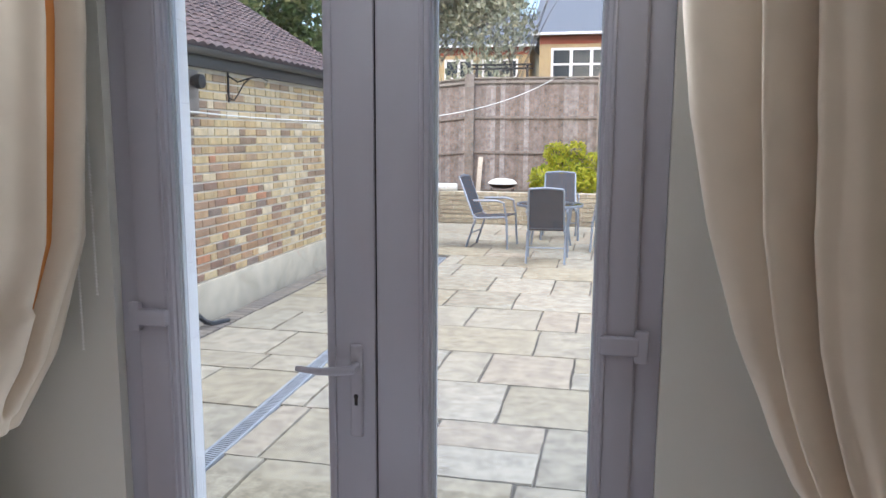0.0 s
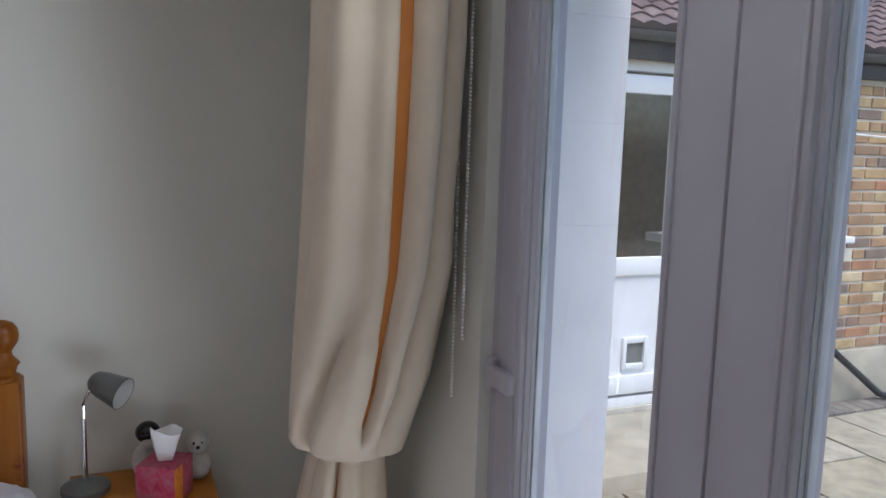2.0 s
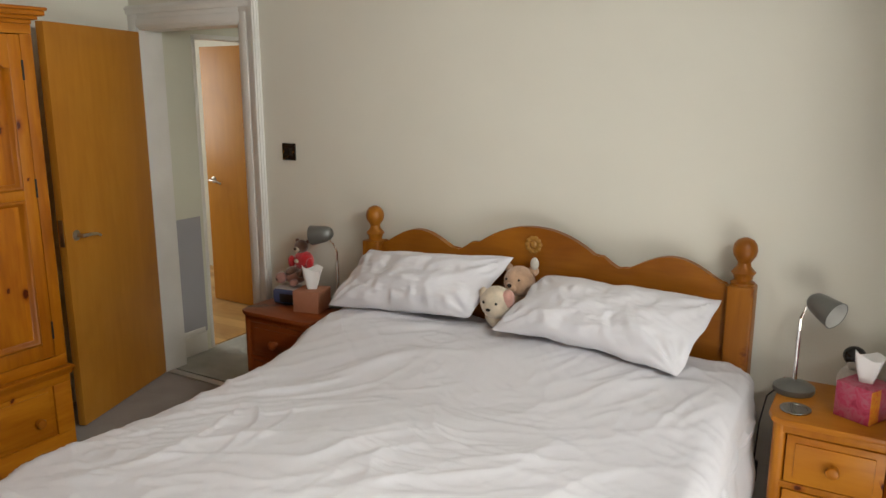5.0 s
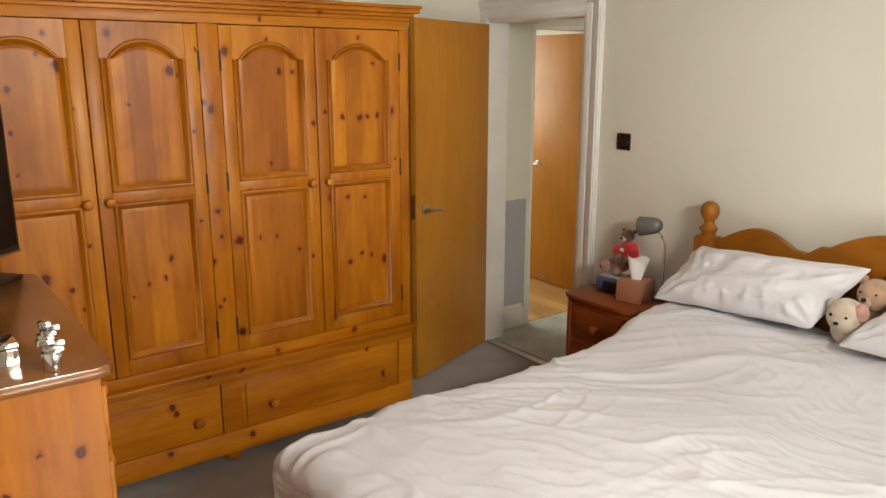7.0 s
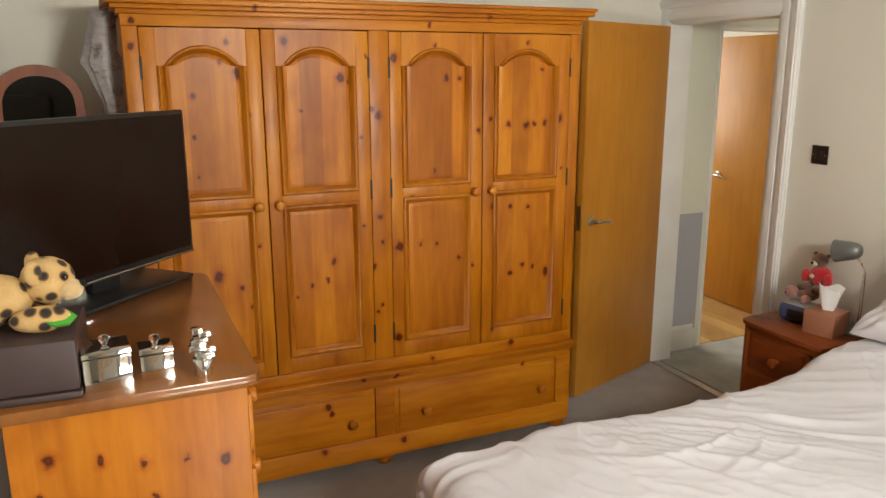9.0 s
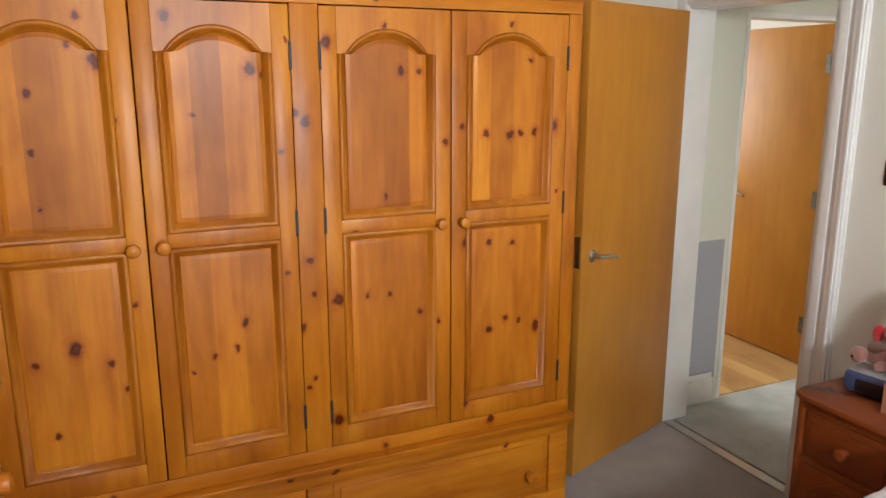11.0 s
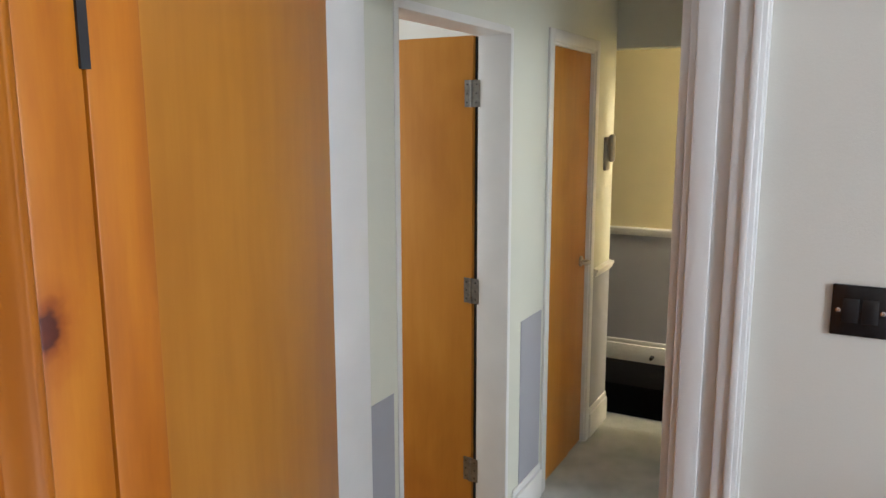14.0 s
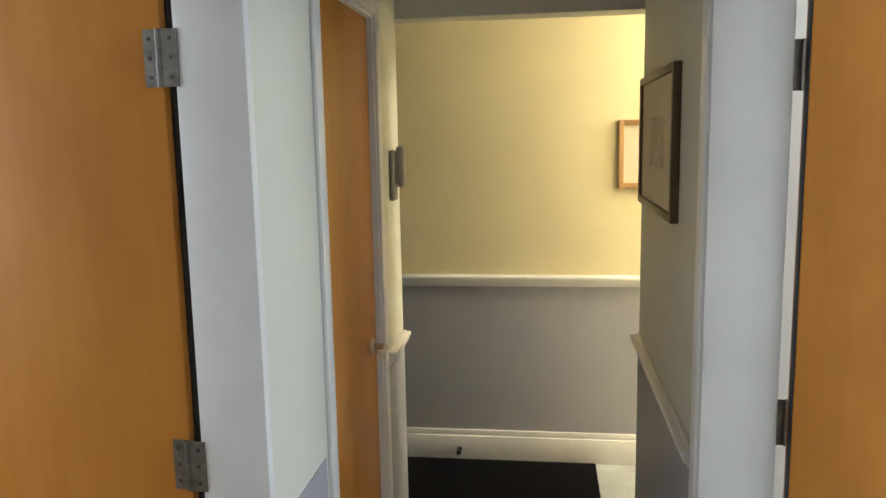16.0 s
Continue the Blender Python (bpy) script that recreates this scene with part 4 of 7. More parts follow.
def bed():
    b = thing("bed", (0, 0, 0), "double bed with a scalloped pine headboard and turned posts", "bed")
    y0, y1, xh = -1.115, 0.475, -1.885
    # headboard outline: three arches with small peaks between them
    W = y1 - y0 - 0.09
    c = (y0 + y1) / 2
    pts = [(-W / 2, 0.35), (W / 2, 0.35)]
    up = []
    for i in range(61):
        u = i / 60 * W / 2
        if u < 0.262:
            h = 1.128 - 0.094 * (u / 0.262) ** 2.1
        elif u < 0.288:
            h = 1.034 + 0.008 * math.sin((u - 0.262) / 0.026 * math.pi * 0.75)
        elif u < 0.37:
            h = 0.998 + 0.041 * (1 - math.sin((u - 0.288) / 0.082 * math.pi / 2))
        else:
            s = (u - 0.37) / (W / 2 - 0.37)
            h = 0.998 + 0.075 * math.sin(min(1.0, s / 0.98) * math.pi) ** 1.15 - 0.012 * s
        up.append((u, h))
    outline = pts + [(u, h) for u, h in up[::-1]] + [(-u, h) for u, h in up[1:]]
    part("headboard", prism(bmn(), [(u + c, v) for u, v in outline], xh - 0.016, xh + 0.016, YZ, 0.005), honey_y, b)
    ros = bmn()
    for k in range(10):
        a = k * math.tau / 10
        lathe(ros, [(0.002, -0.003), (0.010, 0.002), (0.011, 0.006), (0.004, 0.010)], 8, pose(xh + 0.016, c + 0.027 * math.cos(a), 1.058 + 0.027 * math.sin(a), 0, 90, 0))
    lathe(ros, [(0.014, 0), (0.014, 0.008), (0.008, 0.013)], 12, pose(xh + 0.016, c, 1.058, 0, 90, 0))
    part("rosette", ros, plain("gilded_wood", (0.36, 0.17, 0.03), 0.4), b, "carved gilt flower rosette")
    for y in (y0, y1):
        po = part("post", box(bmn(), xh - 0.045, xh + 0.045, y - 0.045, y + 0.045, 0, 0.995, 0.008, 3), honey_z, b)
        part("finial", lathe(bmn(), [(0.04, 0.993), (0.042, 1.004), (0.030, 1.012), (0.034, 1.03), (0.042, 1.04), (0.034, 1.05), (0.024, 1.062), (0.022, 1.075), (0.029, 1.086), (0.038, 1.100), (0.042, 1.120), (0.038, 1.140), (0.027, 1.155), (0.010, 1.163)], 24, pose(xh, y, -0.012 if y == y0 else 0.0)), honey_z, po, "turned ball finial")
    for y in (y0 + 0.02, y1 - 0.02):
        part("side_rail", box(bmn(), xh + 0.04, 0.10, y - 0.014, y + 0.014, 0.22, 0.37, 0.004), honey_y, b)
    for y in (y0 + 0.02, y1 - 0.02):
        part("leg", box(bmn(), 0.06, 0.13, y - 0.035, y + 0.035, 0, 0.4, 0.006), honey_z, b)
    part("foot_rail", box(bmn(), 0.075, 0.105, y0 + 0.06, y1 - 0.06, 0.20, 0.38, 0.004), honey_y, b)
    part("mattress", box(bmn(), xh + 0.02, 0.09, y0 + 0.04, y1 - 0.04, 0.36, 0.585, 0.05, 4), linen, b, "white mattress")
    return b


bed()


def wrinkle(x, y):
    """Creases of a slept-in duvet: soft swells, then pinched folds that run askew over the bed and die out."""
    v = 0.020 * noise.noise((x * 1.9, y * 1.9, 0.3))
    wx, wy = x + 0.10 * noise.noise((x * 2.2, y * 2.2, 1.5)), y + 0.10 * noise.noise((x * 2.2 + 9, y * 2.2, 2.5))
    for sc, amp, turn, off in ((3.2, 0.010, 2.3, 0.0), (6.0, 0.009, 2.1, 7.3), (9.5, 0.009, 2.6, 3.1), (8.0, 0.008, 1.2, 12.4), (15.0, 0.0065, 2.2, 5.7), (24.0, 0.0040, 1.7, 8.9), (30.0, 0.003, 2.7, 4.4)):
        an = turn + 0.5 * noise.noise((x * 1.1, y * 1.1, off))
        along, across = wx * math.cos(an) + wy * math.sin(an), wy * math.cos(an) - wx * math.sin(an)
        w = noise.noise((along * sc * 0.28 + off, across * sc, off))
        here = max(0.0, 0.35 + 1.3 * noise.noise((x * 2.4 + off, y * 2.4, off + 4)))
        v += amp * here * (max(0.0, 1.0 - abs(w) * 3.2) ** 1.5 - 0.3)
    return v


def duvet():
    bm = bmn()
    x0, x1, y0, y1 = -1.83, 0.175, -1.21, 0.56
    NX, NYY = 250, 290
    grid = []
    drop = 0.30
    span = (y1 - y0) + 2 * drop
    for i in range(NX + 1):
        row = []
        sx = i / NX * ((x1 - x0) + drop)
        for j in range(NYY + 1):
            sy = -drop + j / NYY * span
            # fold the cloth over the mattress edges with a rounded bend
            def bend(s, length):
                r = 0.09
                if s < length - r:
                    return s, 0.0
                a = (s - (length - r)) / r
                if a < math.pi / 2:
                    return length - r + r * math.sin(a), r * (1 - math.cos(a))
                return length + 0.012 * math.sin(a * 2.0), r + (s - (length - r) - r * math.pi / 2)
            half = (y1 - y0) / 2
            yy, dz = bend(abs(sy - half), half)
            px, dz2 = bend(sx, x1 - x0)
            y = (y0 + y1) / 2 + math.copysign(yy, sy - half)
            x = x0 + px
            n = wrinkle(x, y)
            dome = 0.035 * (1 - ((y - (y0 + y1) / 2) / half) ** 2)
            z = 0.605 + dome + n * 1.5 - max(dz, dz2) + 0.105 / (1 + math.exp((x + 1.40) / 0.07)) * (1 if dz < 0.05 else 0.5)
            if dz > 0.1:
                y += math.copysign(0.02 * math.sin(x * 14 + 2 * noise.noise((x * 3, 0, 0))) + n, sy - half)
            if dz2 > 0.1:
                x += 0.02 * math.sin(y * 15) + n
            row.append(bm.verts.new((x, y, z)))
        grid.append(row)
    for i in range(NX):
        for j in range(NYY):
            bm.faces.new((grid[i][j], grid[i + 1][j], grid[i + 1][j + 1], grid[i][j + 1]))
    ext = bmesh.ops.extrude_face_region(bm, geom=list(bm.faces))
    vs = [v for v in ext["geom"] if isinstance(v, bmesh.types.BMVert)]
    bmesh.ops.translate(bm, verts=vs, vec=(0, 0, -0.022))
    return solo("duvet", bm, linen, "rumpled white cotton duvet spread over the bed", "duvet", smooth=75)


duvet()


def pillow(corners, h, seed, label, arch=0.05):
    """A stuffed pillow between its four corners (lower two, then upper two), puffed on both sides and creased."""
    bm = bmn()
    N = 64
    a, b, c, d = [Vector(p) for p in corners]
    base = (a + b + c + d) / 4
    side_y, up = ((b - a) + (d - c)) / 2, ((c - a) + (d - b)) / 2
    out = side_y.cross(up).normalized()
    out = out if out.x + out.z > 0 else -out
    rows = {}
    for side in (1, -1):
        for i in range(N + 1):
            for j in range(N + 1):
                u, v = i / N * 2 - 1, j / N * 2 - 1
                if side == -1 and (i in (0, N) or j in (0, N)):
                    rows[side, i, j] = rows[1, i, j]
                    continue
                puff = (max(0, 1 - abs(u) ** 2.2) * max(0, 1 - abs(v) ** 2.2)) ** 0.62
                blunt = 1 - 0.035 * (u * v) ** 6
                # the long edges bow in and waver, the lower one lifts off the duvet
                bow = (arch if u < 0 else 0.06) * (1 - v * v) + 0.05 * noise.noise((v * 3.1 + seed, u, 5)) * (1 - v ** 4)
                p2, q2 = v * (1 - 0.045 * (1 - u * u) - 0.02 * noise.noise((u * 2.7 + seed, v, 1))) * blunt, u * (1 - bow) * blunt
                s, t = (p2 + 1) / 2, (q2 + 1) / 2
                at = a.lerp(b, s).lerp(c.lerp(d, s), t)
                # creases run in from the corners and the short ends
                corner = abs(u) * abs(v)
                cr = noise.noise((u * 1.7 + seed, v * 2.4, side)) * 0.10
                cr += (0.45 - abs(noise.noise((u * 2.4 + v * 1.6 + seed, v * 5.5, 3 + side)))) * (0.08 + 0.2 * corner)
                cr += (0.45 - abs(noise.noise((u * 6 + v * 4 + seed, v * 9 - u * 3, 7)))) * 0.05
                # pleats fan in from each corner and run up from the lower edge
                cu, cv = 1 - abs(u), 1 - abs(v)
                away = math.hypot(cu * 0.45, cv)
                cr += 0.17 * math.sin(math.atan2(cu * 0.45, cv + 0.001) * 13 + seed + 2 * noise.noise((u * 2, v * 2, seed))) * math.exp(-((away - 0.2) / 0.16) ** 2)
                cr += 0.26 * max(0.0, noise.noise((v * 8 + u * 1.5 + seed, u * 1.3, 11))) * math.exp(-((u + 0.72) / 0.28) ** 2)
                z = side * h / 2 * puff * (1 + cr * 1.9) + 0.014 * noise.noise((u * 2.5, v * 3.4, seed))
                rows[side, i, j] = bm.verts.new(at + out * z - base)
    for side in (1, -1):
        for i in range(N):
            for j in range(N):
                bm.faces.new((rows[side, i, j], rows[side, i + 1, j], rows[side, i + 1, j + 1], rows[side, i, j + 1]))
    return solo("pillow", bm, linen, label, "pillow", "pillows on the bed", m=pose(*base), smooth=75)


pillow(((-1.60, -0.385, 0.765), (-1.53, 0.36, 0.738), (-1.825, -0.26, 0.955), (-1.825, 0.435, 0.945)), 0.17, 2, "plump white cotton pillow leaning on the headboard", 0.22)
pillow(((-1.60, -1.19, 0.742), (-1.67, -0.50, 0.772), (-1.825, -1.11, 0.965), (-1.825, -0.375, 1.01)), 0.17, 9, "plump white cotton pillow propped on the headboard")

# ---- bedside cabinets, chest and what stands on them ----
def bedside(m, label, woods, depth=0.37, w=0.41, h=0.655):
    """A bedside cabinet: local x is its depth (front at +x), y its width."""
    wy, wz = woods
    c = thing("bedside_cabinet", m, label, "bedside cabinet", "cabinets beside the bed")
    part("body", box(box(box(bmn(), 0, depth - 0.02, -w / 2, -w / 2 + 0.018, 0.06, h - 0.022, 0.002), 0, depth - 0.02, w / 2 - 0.018, w / 2, 0.06, h - 0.022, 0.002), 0, depth - 0.03, -w / 2 + 0.018, w / 2 - 0.018, 0.06, h - 0.03), wz, c)
    fr = bmn()
    for s in (-1, 1):
        lathe(fr, [(0.022, 0.06), (0.022, h - 0.022)], 16, pose(depth - 0.026, s * (w / 2 - 0.022), 0))
    box(fr, depth - 0.03, depth - 0.006, -w / 2 + 0.03, w / 2 - 0.03, h - 0.052, h - 0.022, 0.002)
    box(fr, depth - 0.03, depth - 0.006, -w / 2 + 0.03, w / 2 - 0.03, 0.415, 0.437, 0.002)
    box(fr, depth - 0.03, depth - 0.006, -w / 2 + 0.03, w / 2 - 0.03, 0.06, 0.1, 0.002)
    part("front_frame", fr, wz, c)
    pts = [(-0.012, -w / 2 - 0.018), (depth - 0.05, -w / 2 - 0.018), (depth - 0.005, -w / 2 - 0.004), (depth + 0.016, -w / 2 + 0.03), (depth + 0.016, w / 2 - 0.03), (depth - 0.005, w / 2 + 0.004), (depth - 0.05, w / 2 + 0.018), (-0.012, w / 2 + 0.018)]
    part("top", prism(bmn(), pts, h - 0.022, h, None, 0.006), wy, c)
    part("plinth", box(bmn(), 0.0, depth - 0.005, -w / 2 - 0.006, w / 2 + 0.006, 0, 0.062, 0.004), wy, c)
    dr = part("drawer", box(box(bmn(), depth - 0.025, depth - 0.004, -w / 2 + 0.046, w / 2 - 0.046, 0.44, h - 0.055, 0.003), depth - 0.006, depth + 0.003, -w / 2 + 0.072, w / 2 - 0.072, 0.462, h - 0.077, 0.003), wy, c)
    knob(dr, depth + 0.003, 0, 0.517, 0.021, wz, "+x", "turned wooden knob")
    do = part("door", box(bmn(), depth - 0.025, depth - 0.004, -w / 2 + 0.046, w / 2 - 0.046, 0.102, 0.412, 0.003), wz, c)
    out = arch_outline(-w / 2 + 0.085, w / 2 - 0.085, 0.14, 0.385, 0.33, 0, 0.01)
    inn = arch_outline(-w / 2 + 0.085, w / 2 - 0.085, 0.14, 0.385, 0.33, 0.02, 0.01)
    mo = prism(bmn(), [(u, v) for u, v in out], depth - 0.005, depth + 0.001, YZ)
    prism(mo, [(u, v) for u, v in inn], depth + 0.001, depth + 0.006, YZ, 0.003)
    part("panel", mo, wz, do, "arched raised panel", 25)
    knob(do, depth - 0.003, w / 2 - 0.068, 0.29, 0.018, wz, "+x", "turned wooden knob")
    return c


orange_pine = [wood("orange_pine_along_y", "y", (0.35, 0.105, 0.006), (0.47, 0.160, 0.011), (0.55, 0.215, 0.022), knots=7.5), wood("orange_pine_upright", "z", (0.35, 0.105, 0.006), (0.47, 0.160, 0.011), (0.55, 0.215, 0.022), knots=7.5)]
red_pine = [mahogany, wood("red_brown_upright", "z", (0.16, 0.032, 0.007), (0.23, 0.050, 0.010), (0.29, 0.075, 0.015), knots=2.5)]
NSR = pose(-1.955, 0.828, 0)
NSL = pose(-1.955, -1.475, 0)
bedside(NSR, "orange-varnished pine bedside cabinet with a drawer and an arched door", orange_pine, w=0.368)
bedside(NSL, "red-brown pine bedside cabinet beside the doorway", red_pine)
TOP = 0.656


def desk_lamp(m, label, reach, drop, shade_turn):
    """A metal bedside lamp: dish base, straight stem, swan neck and bell shade."""
    grey = bpy.data.materials.get("grey_lamp_enamel") or plain("grey_lamp_enamel", (0.19, 0.195, 0.19), 0.32, 0.5, vary=0.08)
    ld = thing("bedside_lamp", m, label, "lamp", "lamps beside the bed")
    part("base", lathe(bmn(), [(0.064, 0), (0.067, 0.006), (0.067, 0.02), (0.054, 0.029), (0.02, 0.034), (0.008, 0.036)], 28), grey, ld, "round grey metal foot")
    part("stem", tube(bmn(), [(0, 0, 0.03), (0, 0, 0.22)], 0.0075, 10), chrome, ld, "chrome stem")
    neck = [(0, 0, 0.215), (0, 0, 0.26), (reach[0] * 0.25, reach[1] * 0.25, 0.30), (reach[0] * 0.6, reach[1] * 0.6, 0.325 - drop), (reach[0], reach[1], 0.33 - drop)]
    part("neck", tube(bmn(), neck, 0.005, 8), chrome, ld, "chrome swan neck")
    sh = part("shade", lathe(bmn(), [(0.012, 0.055), (0.026, 0.05), (0.04, 0.035), (0.047, 0.01), (0.053, -0.03), (0.058, -0.06), (0.056, -0.06), (0.050, -0.03), (0.044, 0.008), (0.036, 0.03), (0.01, 0.045)], 26), grey, ld, "grey enamelled bell shade")
    inner = bpy.data.materials.get("pale_shade_lining") or plain("pale_shade_lining", (0.7, 0.7, 0.68), 0.4)
    part("reflector", lathe(bmn(), [(0.0545, -0.0595), (0.0485, -0.03), (0.0425, 0.007), (0.0345, 0.028), (0.009, 0.043)], 26, None, False), inner, sh, "pale inner face of the shade")
    sh.matrix_local = pose(reach[0], reach[1], 0.34 - drop) @ shade_turn @ Matrix.Diagonal((0.83, 0.83, 0.95, 1))
    bulb = part("bulb", lathe(bmn(), [(0.012, 0.02), (0.014, 0.0), (0.024, -0.02), (0.026, -0.036), (0.018, -0.05), (0.004, -0.056)], 16), plain("unlit_bulb_glass", (0.75, 0.75, 0.74), 0.15), ld, "unlit white bulb")
    bulb.matrix_local = sh.matrix_local.copy()
    return ld


desk_lamp(pose(-1.83, 0.675, TOP), "grey metal bedside lamp with a chrome stem, unlit", (0.0, 0.062), 0.03, pose(0, 0, 0, 52, -60, 0))
desk_lamp(pose(-1.87, -1.33, TOP), "grey metal bedside lamp with a swan neck, unlit", (0.01, -0.075), 0.0, pose(0, 0, 0, -80, 0, 12))
flex = tube(bmn(), [(-1.80, 0.62, TOP + 0.005), (-1.77, 0.60, TOP - 0.01), (-1.755, 0.585, 0.55), (-1.75, 0.58, 0.43), (-1.75, 0.575, 0.30), (-1.76, 0.56, 0.16), (-1.80, 0.53, 0.02), (-1.9, 0.52, 0.008)], 0.003, 6)
cord = thing("lamp_flex", (0, 0, 0), "black lamp flex with an inline switch hanging beside the cabinet", "cable")
part("flex", flex, black_plastic, cord)
part("inline_switch", box(bmn(), -1.762, -1.738, 0.565, 0.593, 0.33, 0.41, 0.006), black_plastic, cord)

solo("coaster", lathe(bmn(), [(0.046, 0), (0.048, 0.003), (0.047, 0.007), (0.036, 0.007), (0.034, 0.005), (0.001, 0.005)], 26), [plain("steel_coaster", (0.30, 0.29, 0.28), 0.25, 0.9)], "round grey metal coaster on the bedside cabinet", "coaster", m=pose(-1.665, 0.70, TOP))


def tissue(bm, x, y, z, s, seed):
    rnd = random.Random(seed)
    N = 14
    grid = []
    for i in range(5):
        ring = []
        for k in range(N):
            a = k / N * math.tau
            r = s * (0.35 + 0.5 * i / 4) * (1 + 0.28 * math.sin(3 * a + seed) + rnd.uniform(-0.08, 0.08))
            ring.append(bm.verts.new((x + r * math.cos(a) * 0.62, y + r * math.sin(a), z + s * 1.9 * i / 4 + (0.25 * s * math.sin(2 * a + seed) if i == 4 else 0))))
        grid.append(ring)
    for a, b in zip(grid, grid[1:]):
        for k in range(N):
            bm.faces.new((a[k], a[(k + 1) % N], b[(k + 1) % N], b[k]))
    tip = bm.verts.new((x + s * 0.1, y, z + s * 1.35))
    for k in range(N):
        bm.faces.new((grid[-1][k], grid[-1][(k + 1) % N], tip))
    return bm


tissue_paper = plain("white_tissue", (0.85, 0.85, 0.86), 0.9, vary=0.03)


def tissue_box(m, size, material, label, blotch=None):
    t = thing("tissue_box", m, label, "tissue box", "tissue boxes")
    a, b, c = size
    part("carton", box(bmn(), -a / 2, a / 2, -b / 2, b / 2, 0, c, 0.002), material, t)
    if blotch:
        part("printed_side", box(bmn(), a / 2 * 0.2, a / 2 + 0.0012, b / 2 - 0.0005, b / 2 + 0.0012, 0.004, c - 0.004), blotch, t, "orange and red printed side")
    part("tissue", tissue(bmn(), 0, 0, c - 0.005, min(a, b) * 0.43, 3), tissue_paper, t, "crumpled white tissue")
    return t


def blotchy(name, colours, scale):
    m, n, l, b = mat(name)
    vec = coords(n, l)
    nz = noise_tex(n, l, vec, scale, 4, 0.7, 1.2)
    k = len(colours)
    r = ramp(n, [(0.28 + 0.45 * i / (k - 1), c) for i, c in enumerate(colours)])
    l.new(nz.outputs[0], r.inputs[0])
    l.new(r.outputs[0], b.inputs["Base Color"])
    b.inputs["Roughness"].default_value = 0.4
    return m


tissue_box(pose(-1.72, 0.885, TOP, 0, 0, -28), (0.12, 0.115, 0.115), blotchy("pink_printed_card", [(0.30, 0.008, 0.04), (0.46, 0.04, 0.10), (0.42, 0.12, 0.17), (0.36, 0.012, 0.05)], 22), "pink and red printed cube of tissues", blotchy("orange_printed_card", [(0.6, 0.02, 0.03), (0.65, 0.25, 0.02), (0.55, 0.03, 0.03)], 22))
tissue_box(pose(-1.75, -1.39, TOP, 0, 0, 12), (0.13, 0.13, 0.10), plain("terracotta_card", (0.40, 0.17, 0.10), 0.6), "terracotta brown cube of tissues")


# soft toys, each one plain mesh
def ball(bm, x, y, z, r, sx=1.0, sy=1.0, sz=1.0, mi=0, seg=14):
    res = bmesh.ops.create_uvsphere(bm, u_segments=seg, v_segments=seg * 2 // 3, radius=r, matrix=pose(x, y, z) @ Matrix.Diagonal((sx, sy, sz, 1)))
    for f in {f for v in res["verts"] for f in v.link_faces}:
        f.material_index = mi
    return bm


def plush(name, colour, spots=None):
    m = plain(name, colour, 0.95, vary=0.2, scale=30, fine=260, relief=0.005, sheen=0.5)
    return m


cream_fur, tan_fur, pink_fur = plush("cream_plush", (0.62, 0.52, 0.40)), plush("peach_plush", (0.56, 0.36, 0.24)), plush("pink_plush", (0.6, 0.32, 0.27))
brown_fur, white_fur, red_cloth = plush("brown_plush", (0.13, 0.058, 0.035)), plush("white_plush", (0.56, 0.53, 0.48)), plush("red_knit", (0.55, 0.012, 0.02))
dark_bead = plain("dark_bead", (0.01, 0.008, 0.008), 0.2)


def toy(label, m, balls, mats, name="soft_toy", category="soft toy"):
    bm = bmn()
    for bl in balls:
        ball(bm, *bl)
    return solo(name, bm, mats, label, category, "soft toys", m=m, smooth=180)


toy("peach plush bear tucked between the pillows", pose(-1.83, -0.358, 0.798), [(0, 0, 0, 0.065, 0.9, 1, 1), (0.01, 0, 0.115, 0.062, 0.95, 1.05, 1), (0.055, -0.012, 0.10, 0.026, 1, 1, 0.8), (-0.005, 0.055, 0.16, 0.022, 0.6, 1, 1), (-0.005, -0.055, 0.16, 0.02, 0.6, 1, 1), (0.078, -0.012, 0.108, 0.009, 1, 1, 1, 1), (0.06, 0.02, 0.13, 0.005, 1, 1, 1, 1), (0.06, -0.035, 0.13, 0.005, 1, 1, 1, 1), (0.0, 0.06, 0.19, 0.022, 0.7, 0.8, 1.2, 2)], [tan_fur, dark_bead, white_fur])
toy("cream and pink plush puppy between the pillows", pose(-1.735, -0.402, 0.785), [(0, 0, 0, 0.06, 1, 1, 0.9), (0.03, 0, 0.06, 0.066, 0.95, 1, 1.02), (0.04, 0.055, 0.085, 0.034, 0.7, 0.8, 1.1, 2), (0.03, -0.058, 0.085, 0.026, 0.6, 0.7, 1.2), (0.095, -0.004, 0.045, 0.008, 1, 1.3, 0.8, 1), (0.083, 0.024, 0.07, 0.006, 1, 1, 1, 1), (0.083, -0.03, 0.07, 0.006, 1, 1, 1, 1)], [cream_fur, dark_bead, pink_fur])
